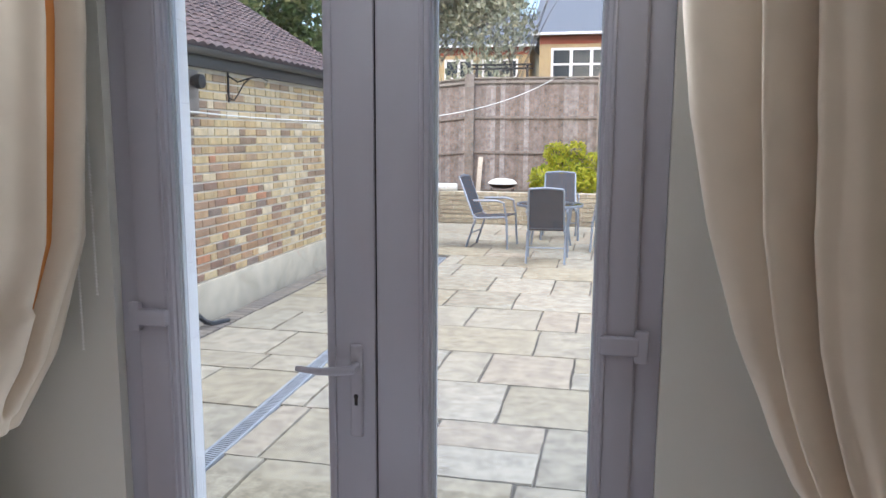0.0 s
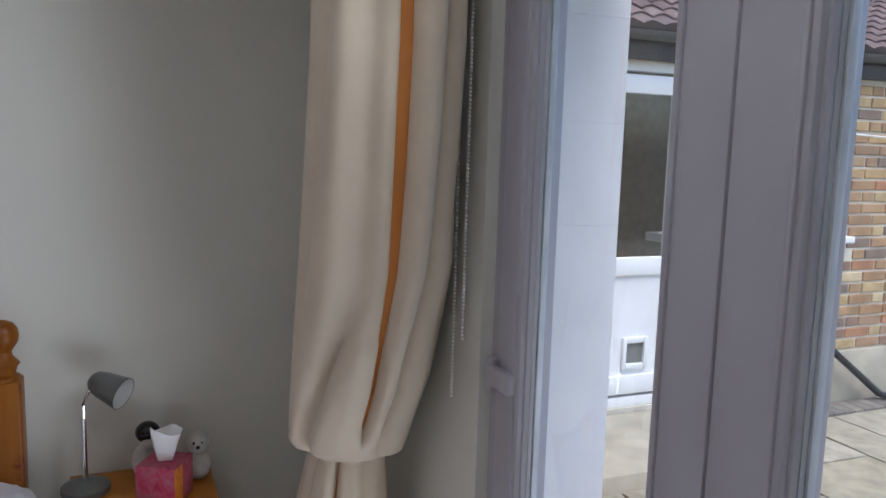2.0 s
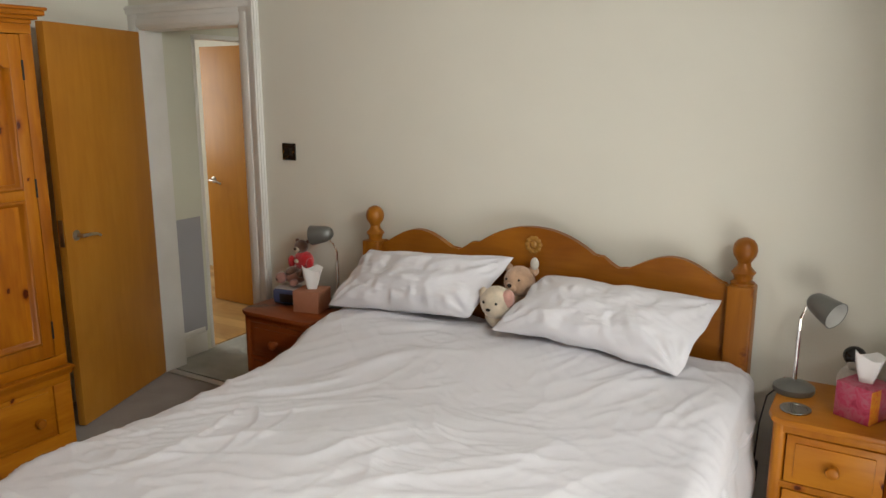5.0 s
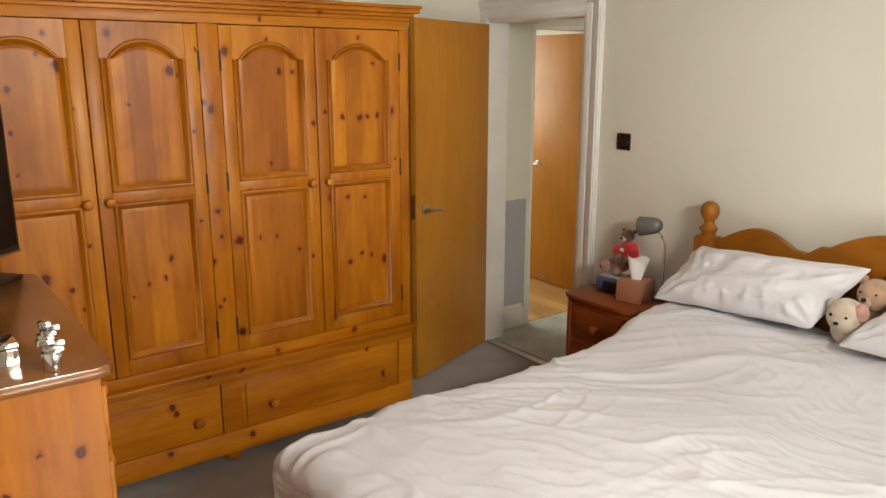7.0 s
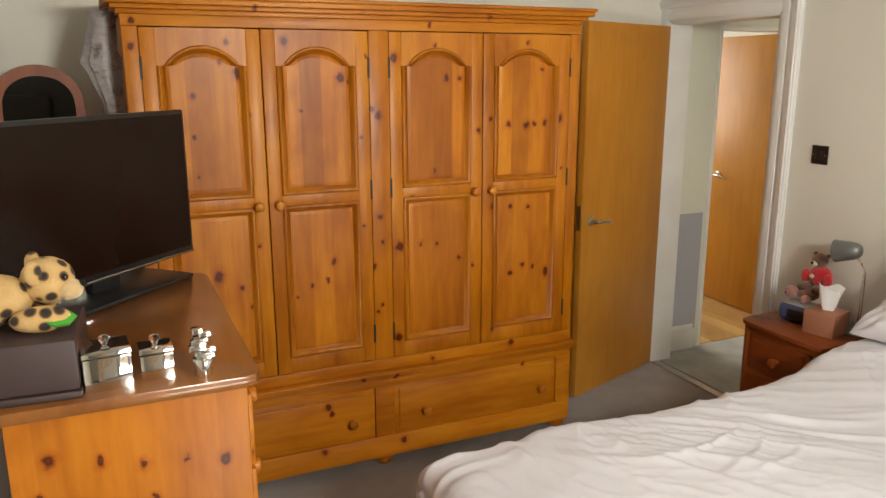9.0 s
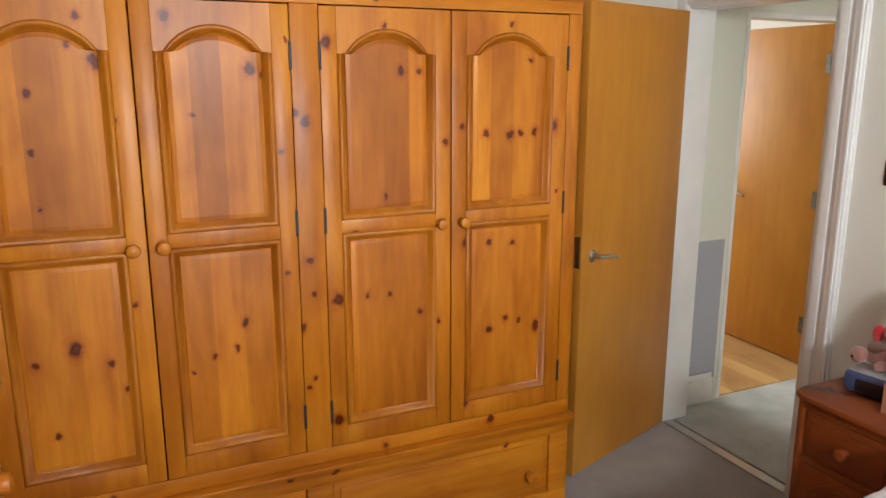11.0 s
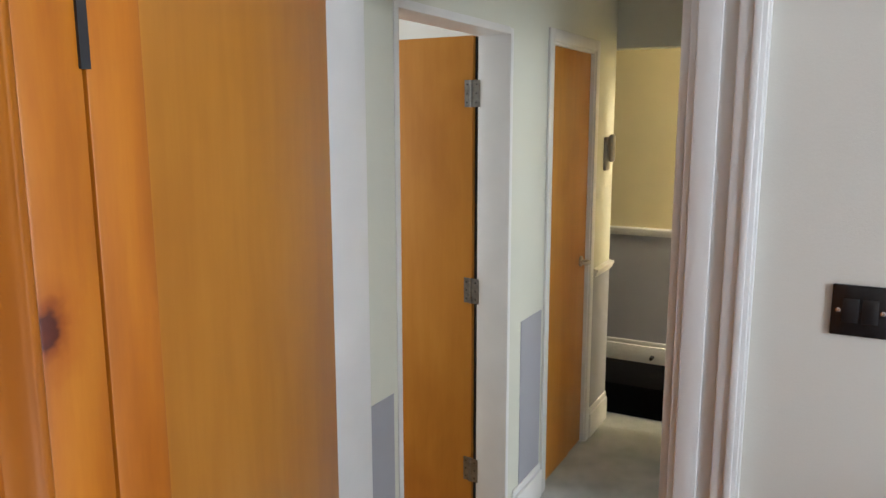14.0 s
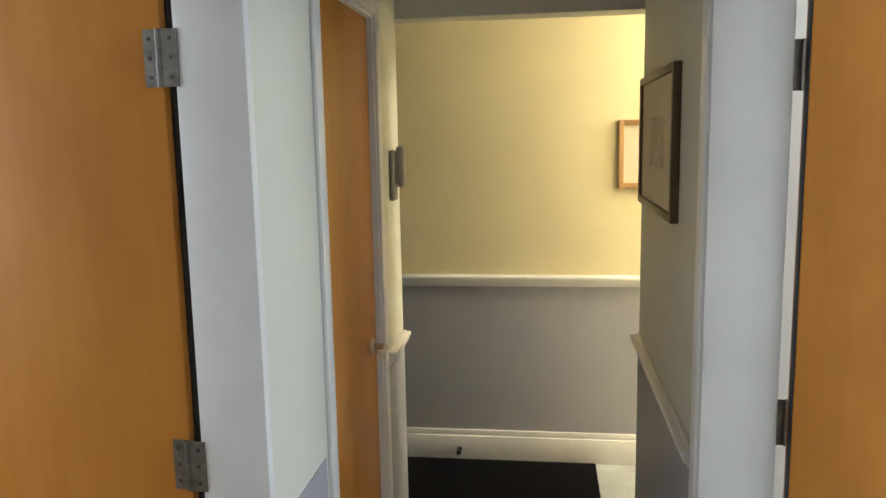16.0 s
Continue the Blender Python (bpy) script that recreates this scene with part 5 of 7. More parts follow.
toy("brown plush bear in a red jumper on the bedside cabinet", pose(-1.88, -1.545, TOP + 0.140) @ Matrix.Scale(0.74, 4), [(0, 0, 0.07, 0.066, 0.9, 1.1, 1, 1), (0.01, -0.01, 0.165, 0.046), (0.048, -0.014, 0.152, 0.022, 1, 1, 0.8, 2), (0.068, -0.014, 0.158, 0.009, 1, 1, 1, 3), (0.0, 0.038, 0.2, 0.014), (0.0, -0.05, 0.2, 0.014), (0.03, 0.075, 0.06, 0.026, 1, 1, 1.6, 1), (0.03, -0.08, 0.06, 0.026, 1, 1, 1.6, 1), (0.06, 0.04, 0.0, 0.034, 1.5, 1, 0.9), (0.05, -0.06, 0.0, 0.036, 1.6, 1, 0.9), (0.04, -0.015, 0.075, 0.022, 1.4, 1, 0.7, 2)], [brown_fur, red_cloth, cream_fur, dark_bead])
toy("black and white plush toy behind the tissues", pose(-1.86, 0.845, TOP), [(0, 0, 0.06, 0.052, 1, 0.9, 1.1), (0, 0, 0.15, 0.036, 1, 1, 0.9, 1), (0.028, 0.0, 0.125, 0.02, 1, 1, 0.7)], [white_fur, dark_bead])
toy("white plush lamb beside the tissues", pose(-1.83, 0.985, TOP) @ Matrix.Scale(0.82, 4), [(0, 0, 0.05, 0.05, 0.9, 0.9, 1.1), (0.01, 0, 0.14, 0.042, 1, 1, 0.95), (0.045, 0.01, 0.15, 0.005, 1, 1, 1, 1), (0.045, -0.018, 0.15, 0.005, 1, 1, 1, 1), (0.05, -0.004, 0.135, 0.007, 1, 1, 1, 1)], [white_fur, dark_bead])
toy("dusty pink plush animal lying on the radio clock", pose(-1.835, -1.575, TOP + 0.078), [(-0.01, 0, 0.032, 0.036, 1.2, 1.5, 0.85), (0.035, -0.05, 0.034, 0.028), (0.045, 0.04, 0.022, 0.020, 1.3, 1, 0.9), (0.06, -0.055, 0.03, 0.006, 1, 1, 1, 1)], [plush("dusty_pink_plush", (0.36, 0.16, 0.13)), dark_bead])
clock = thing("radio_clock", pose(-1.80, -1.545, TOP, 0, 0, 8), "blue and silver radio alarm clock", "clock")
part("case", box(bmn(), -0.06, 0.06, -0.09, 0.09, 0, 0.075, 0.02, 4), plain("blue_plastic", (0.05, 0.075, 0.17), 0.3), clock)
part("display", box(bmn(), 0.055, 0.0615, -0.045, 0.06, 0.012, 0.055, 0.004), black_plastic, clock, "dark display window")
part("grille", box(bmn(), -0.05, 0.05, -0.08, 0.08, 0.07, 0.079, 0.006), plain("silver_plastic", (0.5, 0.52, 0.54), 0.3, 0.5), clock, "silver top")

# light switch
sw = thing("light_switch", pose(WX, -1.694, 1.364), "double light switch with a black plate and chrome screws", "light switch")
part("plate", box(bmn(), 0, 0.007, -0.042, 0.042, -0.042, 0.042, 0.002), plain("black_nickel_plate", (0.015, 0.013, 0.013), 0.25, 0.3), sw)
for y in (-0.014, 0.014):
    part("rocker", box(bmn(), 0.006, 0.0074, y - 0.012, y + 0.012, -0.02, 0.02, 0.001), black_plastic, sw)
for y in (-0.032, 0.032):
    part("screw", lathe(bmn(), [(0.004, 0), (0.004, 0.0015), (0.002, 0.002)], 10, pose(0.007, y, 0, 0, 90, 0)), chrome, sw)


def chest():
    x0, x1, y0, y1, h = 0.72, 1.17, -1.60, -0.735, 1.138
    c = thing("chest_of_drawers", (0, 0, 0), "tall knotty pine chest of drawers with a dark polished top", "chest of drawers")
    pts = [(x1 + 0.01, y1 + 0.014), (x0 + 0.02, y1 + 0.014), (x0 - 0.006, y1 + 0.004), (x0 - 0.018, y1 - 0.02), (x0 - 0.018, y0 + 0.02), (x0 - 0.006, y0 - 0.004), (x0 + 0.02, y0 - 0.014), (x1 + 0.01, y0 - 0.014)]
    part("top", prism(bmn(), pts, h - 0.028, h, None, 0.008), wood("dark_polished_pine", "y", (0.16, 0.05, 0.012), (0.24, 0.085, 0.02), (0.31, 0.12, 0.03), knots=5.0, rough=0.16, coat=0.8), c, "dark varnished top")
    side = wood("pine_side_boards", "z", (0.31, 0.085, 0.005), (0.46, 0.15, 0.010), (0.57, 0.225, 0.022), board=0.11, knots_at=((1.102, 1.025, 0.013), (1.015, 1.005, 0.009), (0.94, 0.981, 0.010), (0.859, 0.98, 0.006), (0.785, 0.962, 0.011), (0.922, 0.91, 0.007), (1.126, 0.956, 0.006), (1.03, 0.72, 0.012), (0.83, 0.55, 0.010), (0.95, 0.36, 0.012)))
    for y in (y0, y1 - 0.02):
        part("side_panel", box(bmn(), x0 + 0.012, x1, y, y + 0.02, 0.05, h - 0.028, 0.004), side, c)
    part("back", box(bmn(), x1 - 0.01, x1 - 0.002, y0 + 0.02, y1 - 0.02, 0.05, h - 0.028), pine_z, c)
    part("plinth", box(bmn(), x0 + 0.004, x1, y0 - 0.006, y1 + 0.006, 0, 0.07, 0.004), pine_y, c)
    z = 0.08
    for k in range(5):
        hh = (0.23, 0.22, 0.2, 0.19, 0.17)[k]
        d = part("drawer", box(bmn(), x0, x0 + 0.02, y0 + 0.024, y1 - 0.024, z, z + hh - 0.008, 0.004), pine_y, c)
        for y in (y0 + 0.2, y1 - 0.2):
            knob(d, x0, y, z + hh / 2, 0.02, pine_dark, "-x")
        z += hh
    return h


CH = chest()


def tv_set():
    a, b = Vector((0.725, -1.692)), Vector((1.215, -1.20))
    d = (b - a).normalized()
    yaw = math.degrees(math.atan2(d.y, d.x))
    tv = thing("television", pose((a.x + b.x) / 2, (a.y + b.y) / 2, CH, 0, 0, yaw), "flat black television, switched off, standing on the chest", "television")
    L = (b - a).length / 2
    part("case", box(box(bmn(), -L, L, -0.03, -0.004, 0.052, 0.485, 0.004), -L * 0.6, L * 0.6, -0.06, -0.03, 0.1, 0.38, 0.012), black_plastic, tv)
    part("screen", box(bmn(), -L + 0.012, L - 0.012, -0.006, -0.002, 0.072, 0.473), plain("dark_screen_glass", (0.013, 0.006, 0.0035), 0.12, vary=0.02, spec=0.18), tv, "dark glossy screen")
    part("bezel", box(bmn(), -L, L, -0.004, -0.0005, 0.050, 0.058, 0.001), plain("silver_edge", (0.5, 0.5, 0.5), 0.25, 1.0), tv, "thin silver lower edge")
    part("neck", box(bmn(), -0.05, 0.05, -0.045, -0.015, 0.01, 0.1, 0.006), black_plastic, tv)
    part("stand", box(bmn(), -0.24, 0.24, -0.12, 0.08, 0.0, 0.014, 0.006), black_plastic, tv, "flat black stand")
    return tv


tv_set()

leatherette = plain("dark_brown_leatherette", (0.05, 0.03, 0.03), 0.5, vary=0.1, fine=200, relief=0.0006)
storage = thing("storage_box", pose(1.035, -0.742, CH, 0, 0, -3), "dark brown leatherette storage box on the chest", "box")
part("lid", box(bmn(), 0, 0.30, -0.24, 0, 0.0165, 0.115, 0.006), leatherette, storage, "deep dark brown lid")
part("base", box(bmn(), -0.003, 0.303, -0.243, 0.003, 0, 0.0155, 0.004), leatherette, storage)


def spotted_plush():
    m, n, l, b = mat("spotted_plush")
    vec = coords(n, l)
    vo = n.new("ShaderNodeTexVoronoi")
    vo.inputs["Scale"].default_value = 34
    l.new(vec.outputs[0], vo.inputs["Vector"])
    r = ramp(n, [(0.26, (0.035, 0.025, 0.02)), (0.36, (0.20, 0.12, 0.05)), (0.42, (0.56, 0.34, 0.13)), (0.8, (0.62, 0.42, 0.19))])
    l.new(vo.outputs["Distance"], r.inputs[0])
    l.new(r.outputs[0], b.inputs["Base Color"])
    b.inputs["Roughness"].default_value = 0.95
    f = noise_tex(n, l, vec, 260, 4)
    bump(n, l, f.outputs[0], b, 0.6, 0.004)
    return m


spots = spotted_plush()
toy("spotted yellow plush leopard lying on the storage box", pose(1.152, -0.868, CH + 0.116), [(-0.075, 0.0, 0.085, 0.05, 1, 0.95, 0.95), (-0.112, 0.018, 0.068, 0.026, 1, 1, 0.8, 1), (-0.055, 0.047, 0.112, 0.02, 0.8, 0.5, 1.2), (-0.05, -0.045, 0.112, 0.02, 0.8, 0.5, 1.2), (0.04, 0.01, 0.06, 0.062, 1.5, 0.9, 0.85), (0.14, 0.01, 0.065, 0.05, 1.1, 0.9, 1), (-0.06, 0.06, 0.026, 0.03, 1.8, 0.8, 0.85), (-0.03, -0.06, 0.026, 0.03, 1.8, 0.8, 0.85), (0.12, 0.07, 0.022, 0.026, 1.7, 0.8, 0.8), (-0.137, 0.018, 0.078, 0.008, 1, 1.3, 0.8, 2), (-0.108, 0.04, 0.098, 0.006, 1, 1, 1, 2), (-0.115, -0.012, 0.1, 0.006, 1, 1, 1, 2)], [spots, plush("honey_plush", (0.58, 0.40, 0.20)), dark_bead])
solo("felt_leaf", prism(bmn(), [(0, 0), (0.012, 0.018), (0.03, 0.024), (0.05, 0.012), (0.058, -0.002), (0.04, -0.016), (0.016, -0.014)], 0, 0.008, None, 0.001), plain("green_felt", (0.05, 0.3, 0.03), 0.9), "bright green felt leaf beside the plush leopard", "trinket", m=pose(1.086, -0.790, CH + 0.138, 40, 0, 200))
mirror_glass = plain("mirror_glass", (0.85, 0.85, 0.82), 0.03, 1.0, vary=0.02)


def mirror_jar(m, s, hgt):
    j = thing("mirror_jar", m, "square mirrored trinket jar with a faceted knob", "trinket jar", "mirrored jars on the chest")
    part("body", box(bmn(), -s / 2, s / 2, -s / 2, s / 2, 0, hgt - 0.012, 0.002), mirror_glass, j)
    lid = part("lid", box(bmn(), -s / 2 - 0.001, s / 2 + 0.001, -s / 2 - 0.001, s / 2 + 0.001, hgt - 0.010, hgt, 0.001), mirror_glass, j)
    part("knob", lathe(bmn(), [(0.004, 0), (0.005, 0.004), (0.011, 0.012), (0.010, 0.018), (0.004, 0.021)], 10, pose(0, 0, hgt)), glass("crystal_knob"), lid, "faceted glass knob")
    return j


mirror_jar(pose(0.988, -0.80, CH, 0, 0, 4), 0.086, 0.078)
mirror_jar(pose(0.897, -0.805, CH, 0, 0, 2), 0.062, 0.064)
orn = lathe(bmn(), [(0.015, 0), (0.017, 0.003), (0.017, 0.02), (0.021, 0.034), (0.019, 0.04)], 16)
ro = random.Random(4)
for k in range(9):
    c = Vector((ro.uniform(-0.011, 0.011), ro.uniform(-0.010, 0.010), 0.034 + k * 0.0072))
    w = 0.019 - 0.0009 * k
    box(orn, c.x - w, c.x + w, c.y - 0.012, c.y + 0.012, c.z, c.z + 0.013, 0.004)
solo("silver_ornament", orn, chrome, "small polished silver figure on the chest", "ornament", m=pose(0.812, -0.758, CH))


def dressing_mirror():
    d = thing("standing_mirror", pose(1.18, -2.62, 0, -3, 0, 10), "arched standing mirror in a dark pine frame in the corner", "mirror")
    n, w, h = 18, 0.155, 0.0
    outer, inner = [], []
    for k in range(n + 1):
        a = math.pi * k / n
        sh = 1.60 + 0.165 * math.sin(a) ** 0.8
        outer.append((w * 1.0 * math.cos(a), sh))
        inner.append((w * 0.80 * math.cos(a), 1.600 + 0.125 * math.sin(a) ** 0.8))
    out = [(-w, 0.35), (w, 0.35)] + outer
    inn = [(-w * 0.80, 0.40), (w * 0.80, 0.40)] + inner
    bm = bmn()
    a0 = [bm.verts.new((u, 0.02, v)) for u, v in out]
    b0 = [bm.verts.new((u, 0.02, v)) for u, v in inn]
    a1 = [bm.verts.new((u, -0.012, v)) for u, v in out]
    b1 = [bm.verts.new((u, 0.004, v)) for u, v in inn]
    k = len(out)
    for i in range(k):
        j = (i + 1) % k
        bm.faces.new((a0[i], a0[j], b0[j], b0[i]))
        bm.faces.new((a0[i], a0[j], a1[j], a1[i]))
        bm.faces.new((b0[i], b0[j], b1[j], b1[i]))
    part("mirror_frame", bm, red_pine[1], d, "arched pine frame")
    part("mirror_pane", prism(bmn(), [(u, v) for u, v in inn], -0.012, -0.006, XZ), mirror_glass, d, "mirror glass", 0)
    part("back_board", prism(bmn(), [(u, v) for u, v in out], 0.006, 0.012, XZ), honey_z, d, "", 0)
    for s in (-1, 1):
        part("stand_post", box(bmn(), s * 0.185 - 0.015, s * 0.185 + 0.015, -0.02, 0.02, 0.02, 1.45, 0.004), honey_z, d)
        part("foot", box(bmn(), s * 0.185 - 0.018, s * 0.185 + 0.018, -0.18, 0.15, 0, 0.045, 0.01), honey_y, d)
        part("pivot", tube(bmn(), [(s * 0.15, 0.0, 1.1), (s * 0.175, 0.0, 1.1)], 0.012, 8), pine_dark, d)
    part("stretcher", box(bmn(), -0.17, 0.17, -0.012, 0.012, 0.10, 0.15, 0.004), honey_y, d)
    return d


dressing_mirror()
scarf = bmn()
rings = []
for i in range(30):
    z = 1.95 - i * 0.036
    w = 0.03 + 0.02 * math.sin(i * 0.35) + 0.012 * (i % 5 == 0)
    rings.append([scarf.verts.new((0.012 * math.sin(i * 0.4) + w * math.cos(a * math.tau / 14) * (1 + 0.35 * math.sin(3 * a + i * 0.3)), 0.028 * math.sin(a * math.tau / 14), z)) for a in range(14)])
for a, b in zip(rings, rings[1:]):
    for k in range(14):
        scarf.faces.new((a[k], a[(k + 1) % 14], b[(k + 1) % 14], b[k]))
hung = thing("hanging_scarf", pose(0.915, -2.40, 0), "patterned grey and brown scarf hung on the wardrobe's side", "scarf")
part("cloth", scarf, blotchy("printed_scarf", [(0.05, 0.03, 0.03), (0.25, 0.22, 0.22), (0.34, 0.31, 0.31), (0.10, 0.05, 0.045)], 14), hung, "", 60)
part("hook", tube(bmn(), [(-0.048, 0, 1.93), (-0.02, 0, 1.97), (0.01, 0, 1.95)], 0.004, 6), steel, hung)

# ---- garden ----
stone = pieces("sandstone_slabs", [(0.38, 0.345, 0.26), (0.36, 0.33, 0.25), (0.415, 0.38, 0.295), (0.37, 0.33, 0.235), (0.40, 0.37, 0.29), (0.365, 0.34, 0.265), (0.39, 0.34, 0.255)], 0.8, 30, 0.003, 0.36, 0.12)
joint = plain("dark_joint_sand", (0.13, 0.12, 0.10), 0.95, vary=0.3, scale=9, fine=90, relief=0.004)
brick_m = pieces("yellow_stock_bricks", [(0.55, 0.42, 0.22), (0.60, 0.47, 0.27), (0.50, 0.36, 0.18), (0.57, 0.45, 0.26), (0.29, 0.20, 0.13), (0.66, 0.55, 0.37), (0.53, 0.39, 0.21), (0.40, 0.28, 0.17), (0.62, 0.50, 0.31)], 0.9, 45, 0.004)
brick_r = pieces("brown_red_stock_bricks", [(0.40, 0.25, 0.14), (0.44, 0.29, 0.16), (0.27, 0.17, 0.12), (0.48, 0.33, 0.17), (0.37, 0.24, 0.15), (0.44, 0.22, 0.12), (0.50, 0.37, 0.20), (0.24, 0.18, 0.14)], 0.9, 45, 0.004)
mortar = plain("pale_mortar", (0.62, 0.58, 0.49), 0.95, vary=0.15, scale=12, fine=110, relief=0.003)
plinth_m = plain("cement_render", (0.46, 0.42, 0.33), 0.9, vary=0.2, scale=4, fine=70, relief=0.004)
block_m = pieces("grey_block_paving", [(0.22, 0.20, 0.17), (0.27, 0.24, 0.2), (0.2, 0.18, 0.16)], 0.9, 50, 0.003)
white_pvc = plain("white_window_plastic", (0.82, 0.83, 0.84), 0.35, vary=0.03, scale=5)
dark_pvc = plain("black_gutter_plastic", (0.03, 0.032, 0.036), 0.45, vary=0.2)
tile_m = pieces("brown_concrete_tiles", [(0.115, 0.082, 0.080), (0.14, 0.10, 0.096), (0.10, 0.074, 0.074), (0.135, 0.105, 0.103)], 0.9, 60, 0.003)
fence_m = pieces("weathered_fence_boards", [(0.25, 0.215, 0.195), (0.31, 0.275, 0.255), (0.21, 0.175, 0.155), (0.36, 0.325, 0.305), (0.26, 0.215, 0.19)], 0.9, 40, 0.003, 0.45)
grey_timber = pieces("grey_timber_posts", [(0.24, 0.21, 0.185), (0.29, 0.26, 0.225)], 0.9, 40, 0.003)
earth = plain("garden_earth", (0.10, 0.085, 0.05), 1.0, vary=0.5, scale=1.2, fine=40, relief=0.02)

structure("ground", box(bmn(), -120, 120, 1.85, 420, GROUND - 0.6, GROUND - 0.03), earth, "earth and lawn behind the houses", "ground")
structure("patio_bed", box(bmn(), -3.56, 6.0, 1.852, 15.2, GROUND - 0.2, GROUND - 0.022), joint, "dark sand bed between the paving stones", "pavement")
BX, BY1 = -3.57, 10.62
WIN = (4.33, 5.66, 1.12, 2.26)
DOR = (3.42, 4.27, -0.02, 2.26)
shell = panel_wall(bmn(), "x", BX - 0.22, BX - 0.012, 1.9, BY1 - 0.012, GROUND - 0.2, 2.30, [WIN, DOR])
box(shell, -6.55, BX - 0.22, BY1 - 0.22, BY1 - 0.012, GROUND - 0.2, 2.30)
box(shell, -6.55, -6.35, 1.9, BY1 - 0.22, GROUND - 0.2, 2.30)
box(shell, -6.55, BX - 0.22, 1.86, 1.9, GROUND - 0.2, 2.30)
box(shell, -6.35, BX - 0.22, 1.9, BY1 - 0.22, 2.27, 2.30)
box(shell, -6.35, BX - 0.22, 1.9, BY1 - 0.22, -0.1, -0.05)
prism(shell, [(BX - 0.02, 2.30), (BX - 0.02, 2.42), (-6.5, 4.22), (-6.5, 2.30)], -(BY1 - 0.02), -(BY1 - 0.2), XZ)
outhouse = structure("wall_outbuilding", shell, mortar, "yellow stock brick wall of a low rear extension", "wall")
structure("plinth_outbuilding", box(box(bmn(), BX - 0.012, BX + 0.035, 4.33, BY1 + 0.03, GROUND - 0.1, 0.235, 0.012), BX - 2.0, BX - 0.012, BY1 - 0.013, BY1 + 0.03, GROUND - 0.1, 0.235, 0.012), plinth_m, "cement-rendered plinth with a sloped top edge", "plinth")


def window_unit(name, y0, y1, z0, z1, bars, label):
    """A white plastic window in the outbuilding's wall: frame, sashes with panes, sill."""
    w = thing(name, (0, 0, 0), label, "window", kind="structure")
    x0, x1 = BX - 0.10, BX - 0.035
    bm = bmn()
    for a, b, c, d in ((y0, y0 + 0.06, z0, z1), (y1 - 0.06, y1, z0, z1), (y0 + 0.06, y1 - 0.06, z0, z0 + 0.06), (y0 + 0.06, y1 - 0.06, z1 - 0.06, z1)):
        box(bm, x0, x1, a, b, c, d, 0.005)
    for a, b, c, d in bars["mullions"]:
        box(bm, x0, x1, a, b, c, d, 0.005)
    part("window_frame", bm, white_pvc, w)
    for a, b, c, d in bars["sashes"]:
        sb = bmn()
        for p, q, r, t in ((a, a + 0.045, c, d), (b - 0.045, b, c, d), (a + 0.045, b - 0.045, c, c + 0.045), (a + 0.045, b - 0.045, d - 0.045, d)):
            box(sb, x0 + 0.01, x1 + 0.014, p, q, r, t, 0.008)
        sash = part("sash", sb, white_pvc, w)
        pane = part("pane", box(bmn(), x0 + 0.03, x0 + 0.035, a + 0.04, b - 0.04, c + 0.04, d - 0.04), clear, sash, "", 0)
        pane.visible_shadow = False
    return w


ym = 4.965
kw = window_unit("window_1", *WIN, {"mullions": [(ym - 0.03, ym + 0.03, 1.18, 2.20), (4.39, ym - 0.03, 1.86, 1.91)], "sashes": [(4.39, ym - 0.03, 1.18, 1.86), (4.39, ym - 0.03, 1.91, 2.20), (ym + 0.03, 5.60, 1.18, 2.20)]}, "white plastic kitchen window with three sashes")
part("window_sill", box(bmn(), BX - 0.06, BX + 0.07, 4.27, 5.80, 1.065, 1.118, 0.012, 3), white_pvc, kw, "white projecting sill")
kd = thing("door_6", (0, 0, 0), "white plastic back door with a glass upper pane and a cat flap", "door", kind="structure")
db = bmn()
for a, b, c, d in ((DOR[0], DOR[0] + 0.06, -0.02, 2.26), (DOR[1] - 0.02, DOR[1] + 0.06, -0.02, 2.26), (DOR[0] + 0.06, DOR[1] - 0.02, 2.20, 2.26), (DOR[0] + 0.06, DOR[1] - 0.02, -0.02, 0.05)):
    box(db, BX - 0.10, BX - 0.03, a, b, c, d, 0.006)
part("frame", db, white_pvc, kd)
lf = bmn()
for a, b, c, d in ((3.50, 3.60, 0.07, 2.18), (4.14, 4.24, 0.07, 2.18), (3.60, 4.14, 0.07, 0.20), (3.60, 4.14, 0.88, 1.0), (3.60, 4.14, 2.06, 2.18)):
    box(lf, BX - 0.085, BX - 0.02, a, b, c, d, 0.008)
box(lf, BX - 0.07, BX - 0.045, 3.60, 4.14, 0.2, 0.88)
part("leaf", lf, white_pvc, kd)
part("glass_pane", box(bmn(), BX - 0.06, BX - 0.055, 3.59, 4.15, 0.99, 2.07), clear, kd, "clear glass pane", 0).visible_shadow = False
cf = part("cat_flap", box(box(box(box(bmn(), BX - 0.046, BX - 0.02, 3.84, 3.87, 0.24, 0.46, 0.006), BX - 0.046, BX - 0.02, 4.01, 4.04, 0.24, 0.46, 0.006), BX - 0.046, BX - 0.02, 3.87, 4.01, 0.42, 0.46, 0.006), BX - 0.046, BX - 0.02, 3.87, 4.01, 0.24, 0.28, 0.006), white_pvc, kd, "white cat flap")
part("flap", box(bmn(), BX - 0.046, BX - 0.04, 3.87, 4.01, 0.28, 0.42), plain("smoky_flap", (0.2, 0.21, 0.2), 0.2), cf, "smoky flap")
structure("step_kitchen", box(bmn(), BX + 0.0, -2.74, 3.05, 4.31, GROUND - 0.1, -0.05, 0.012), plinth_m, "worn concrete step at the kitchen door", "step")

# bricks of the outbuilding: courses of stretchers and headers
def brick_mesh(name, length, material):
    return mesh_of(name, box(bmn(), -0.05, 0.0, 0, length, 0, 0.069, 0.005, 1), material, 0)


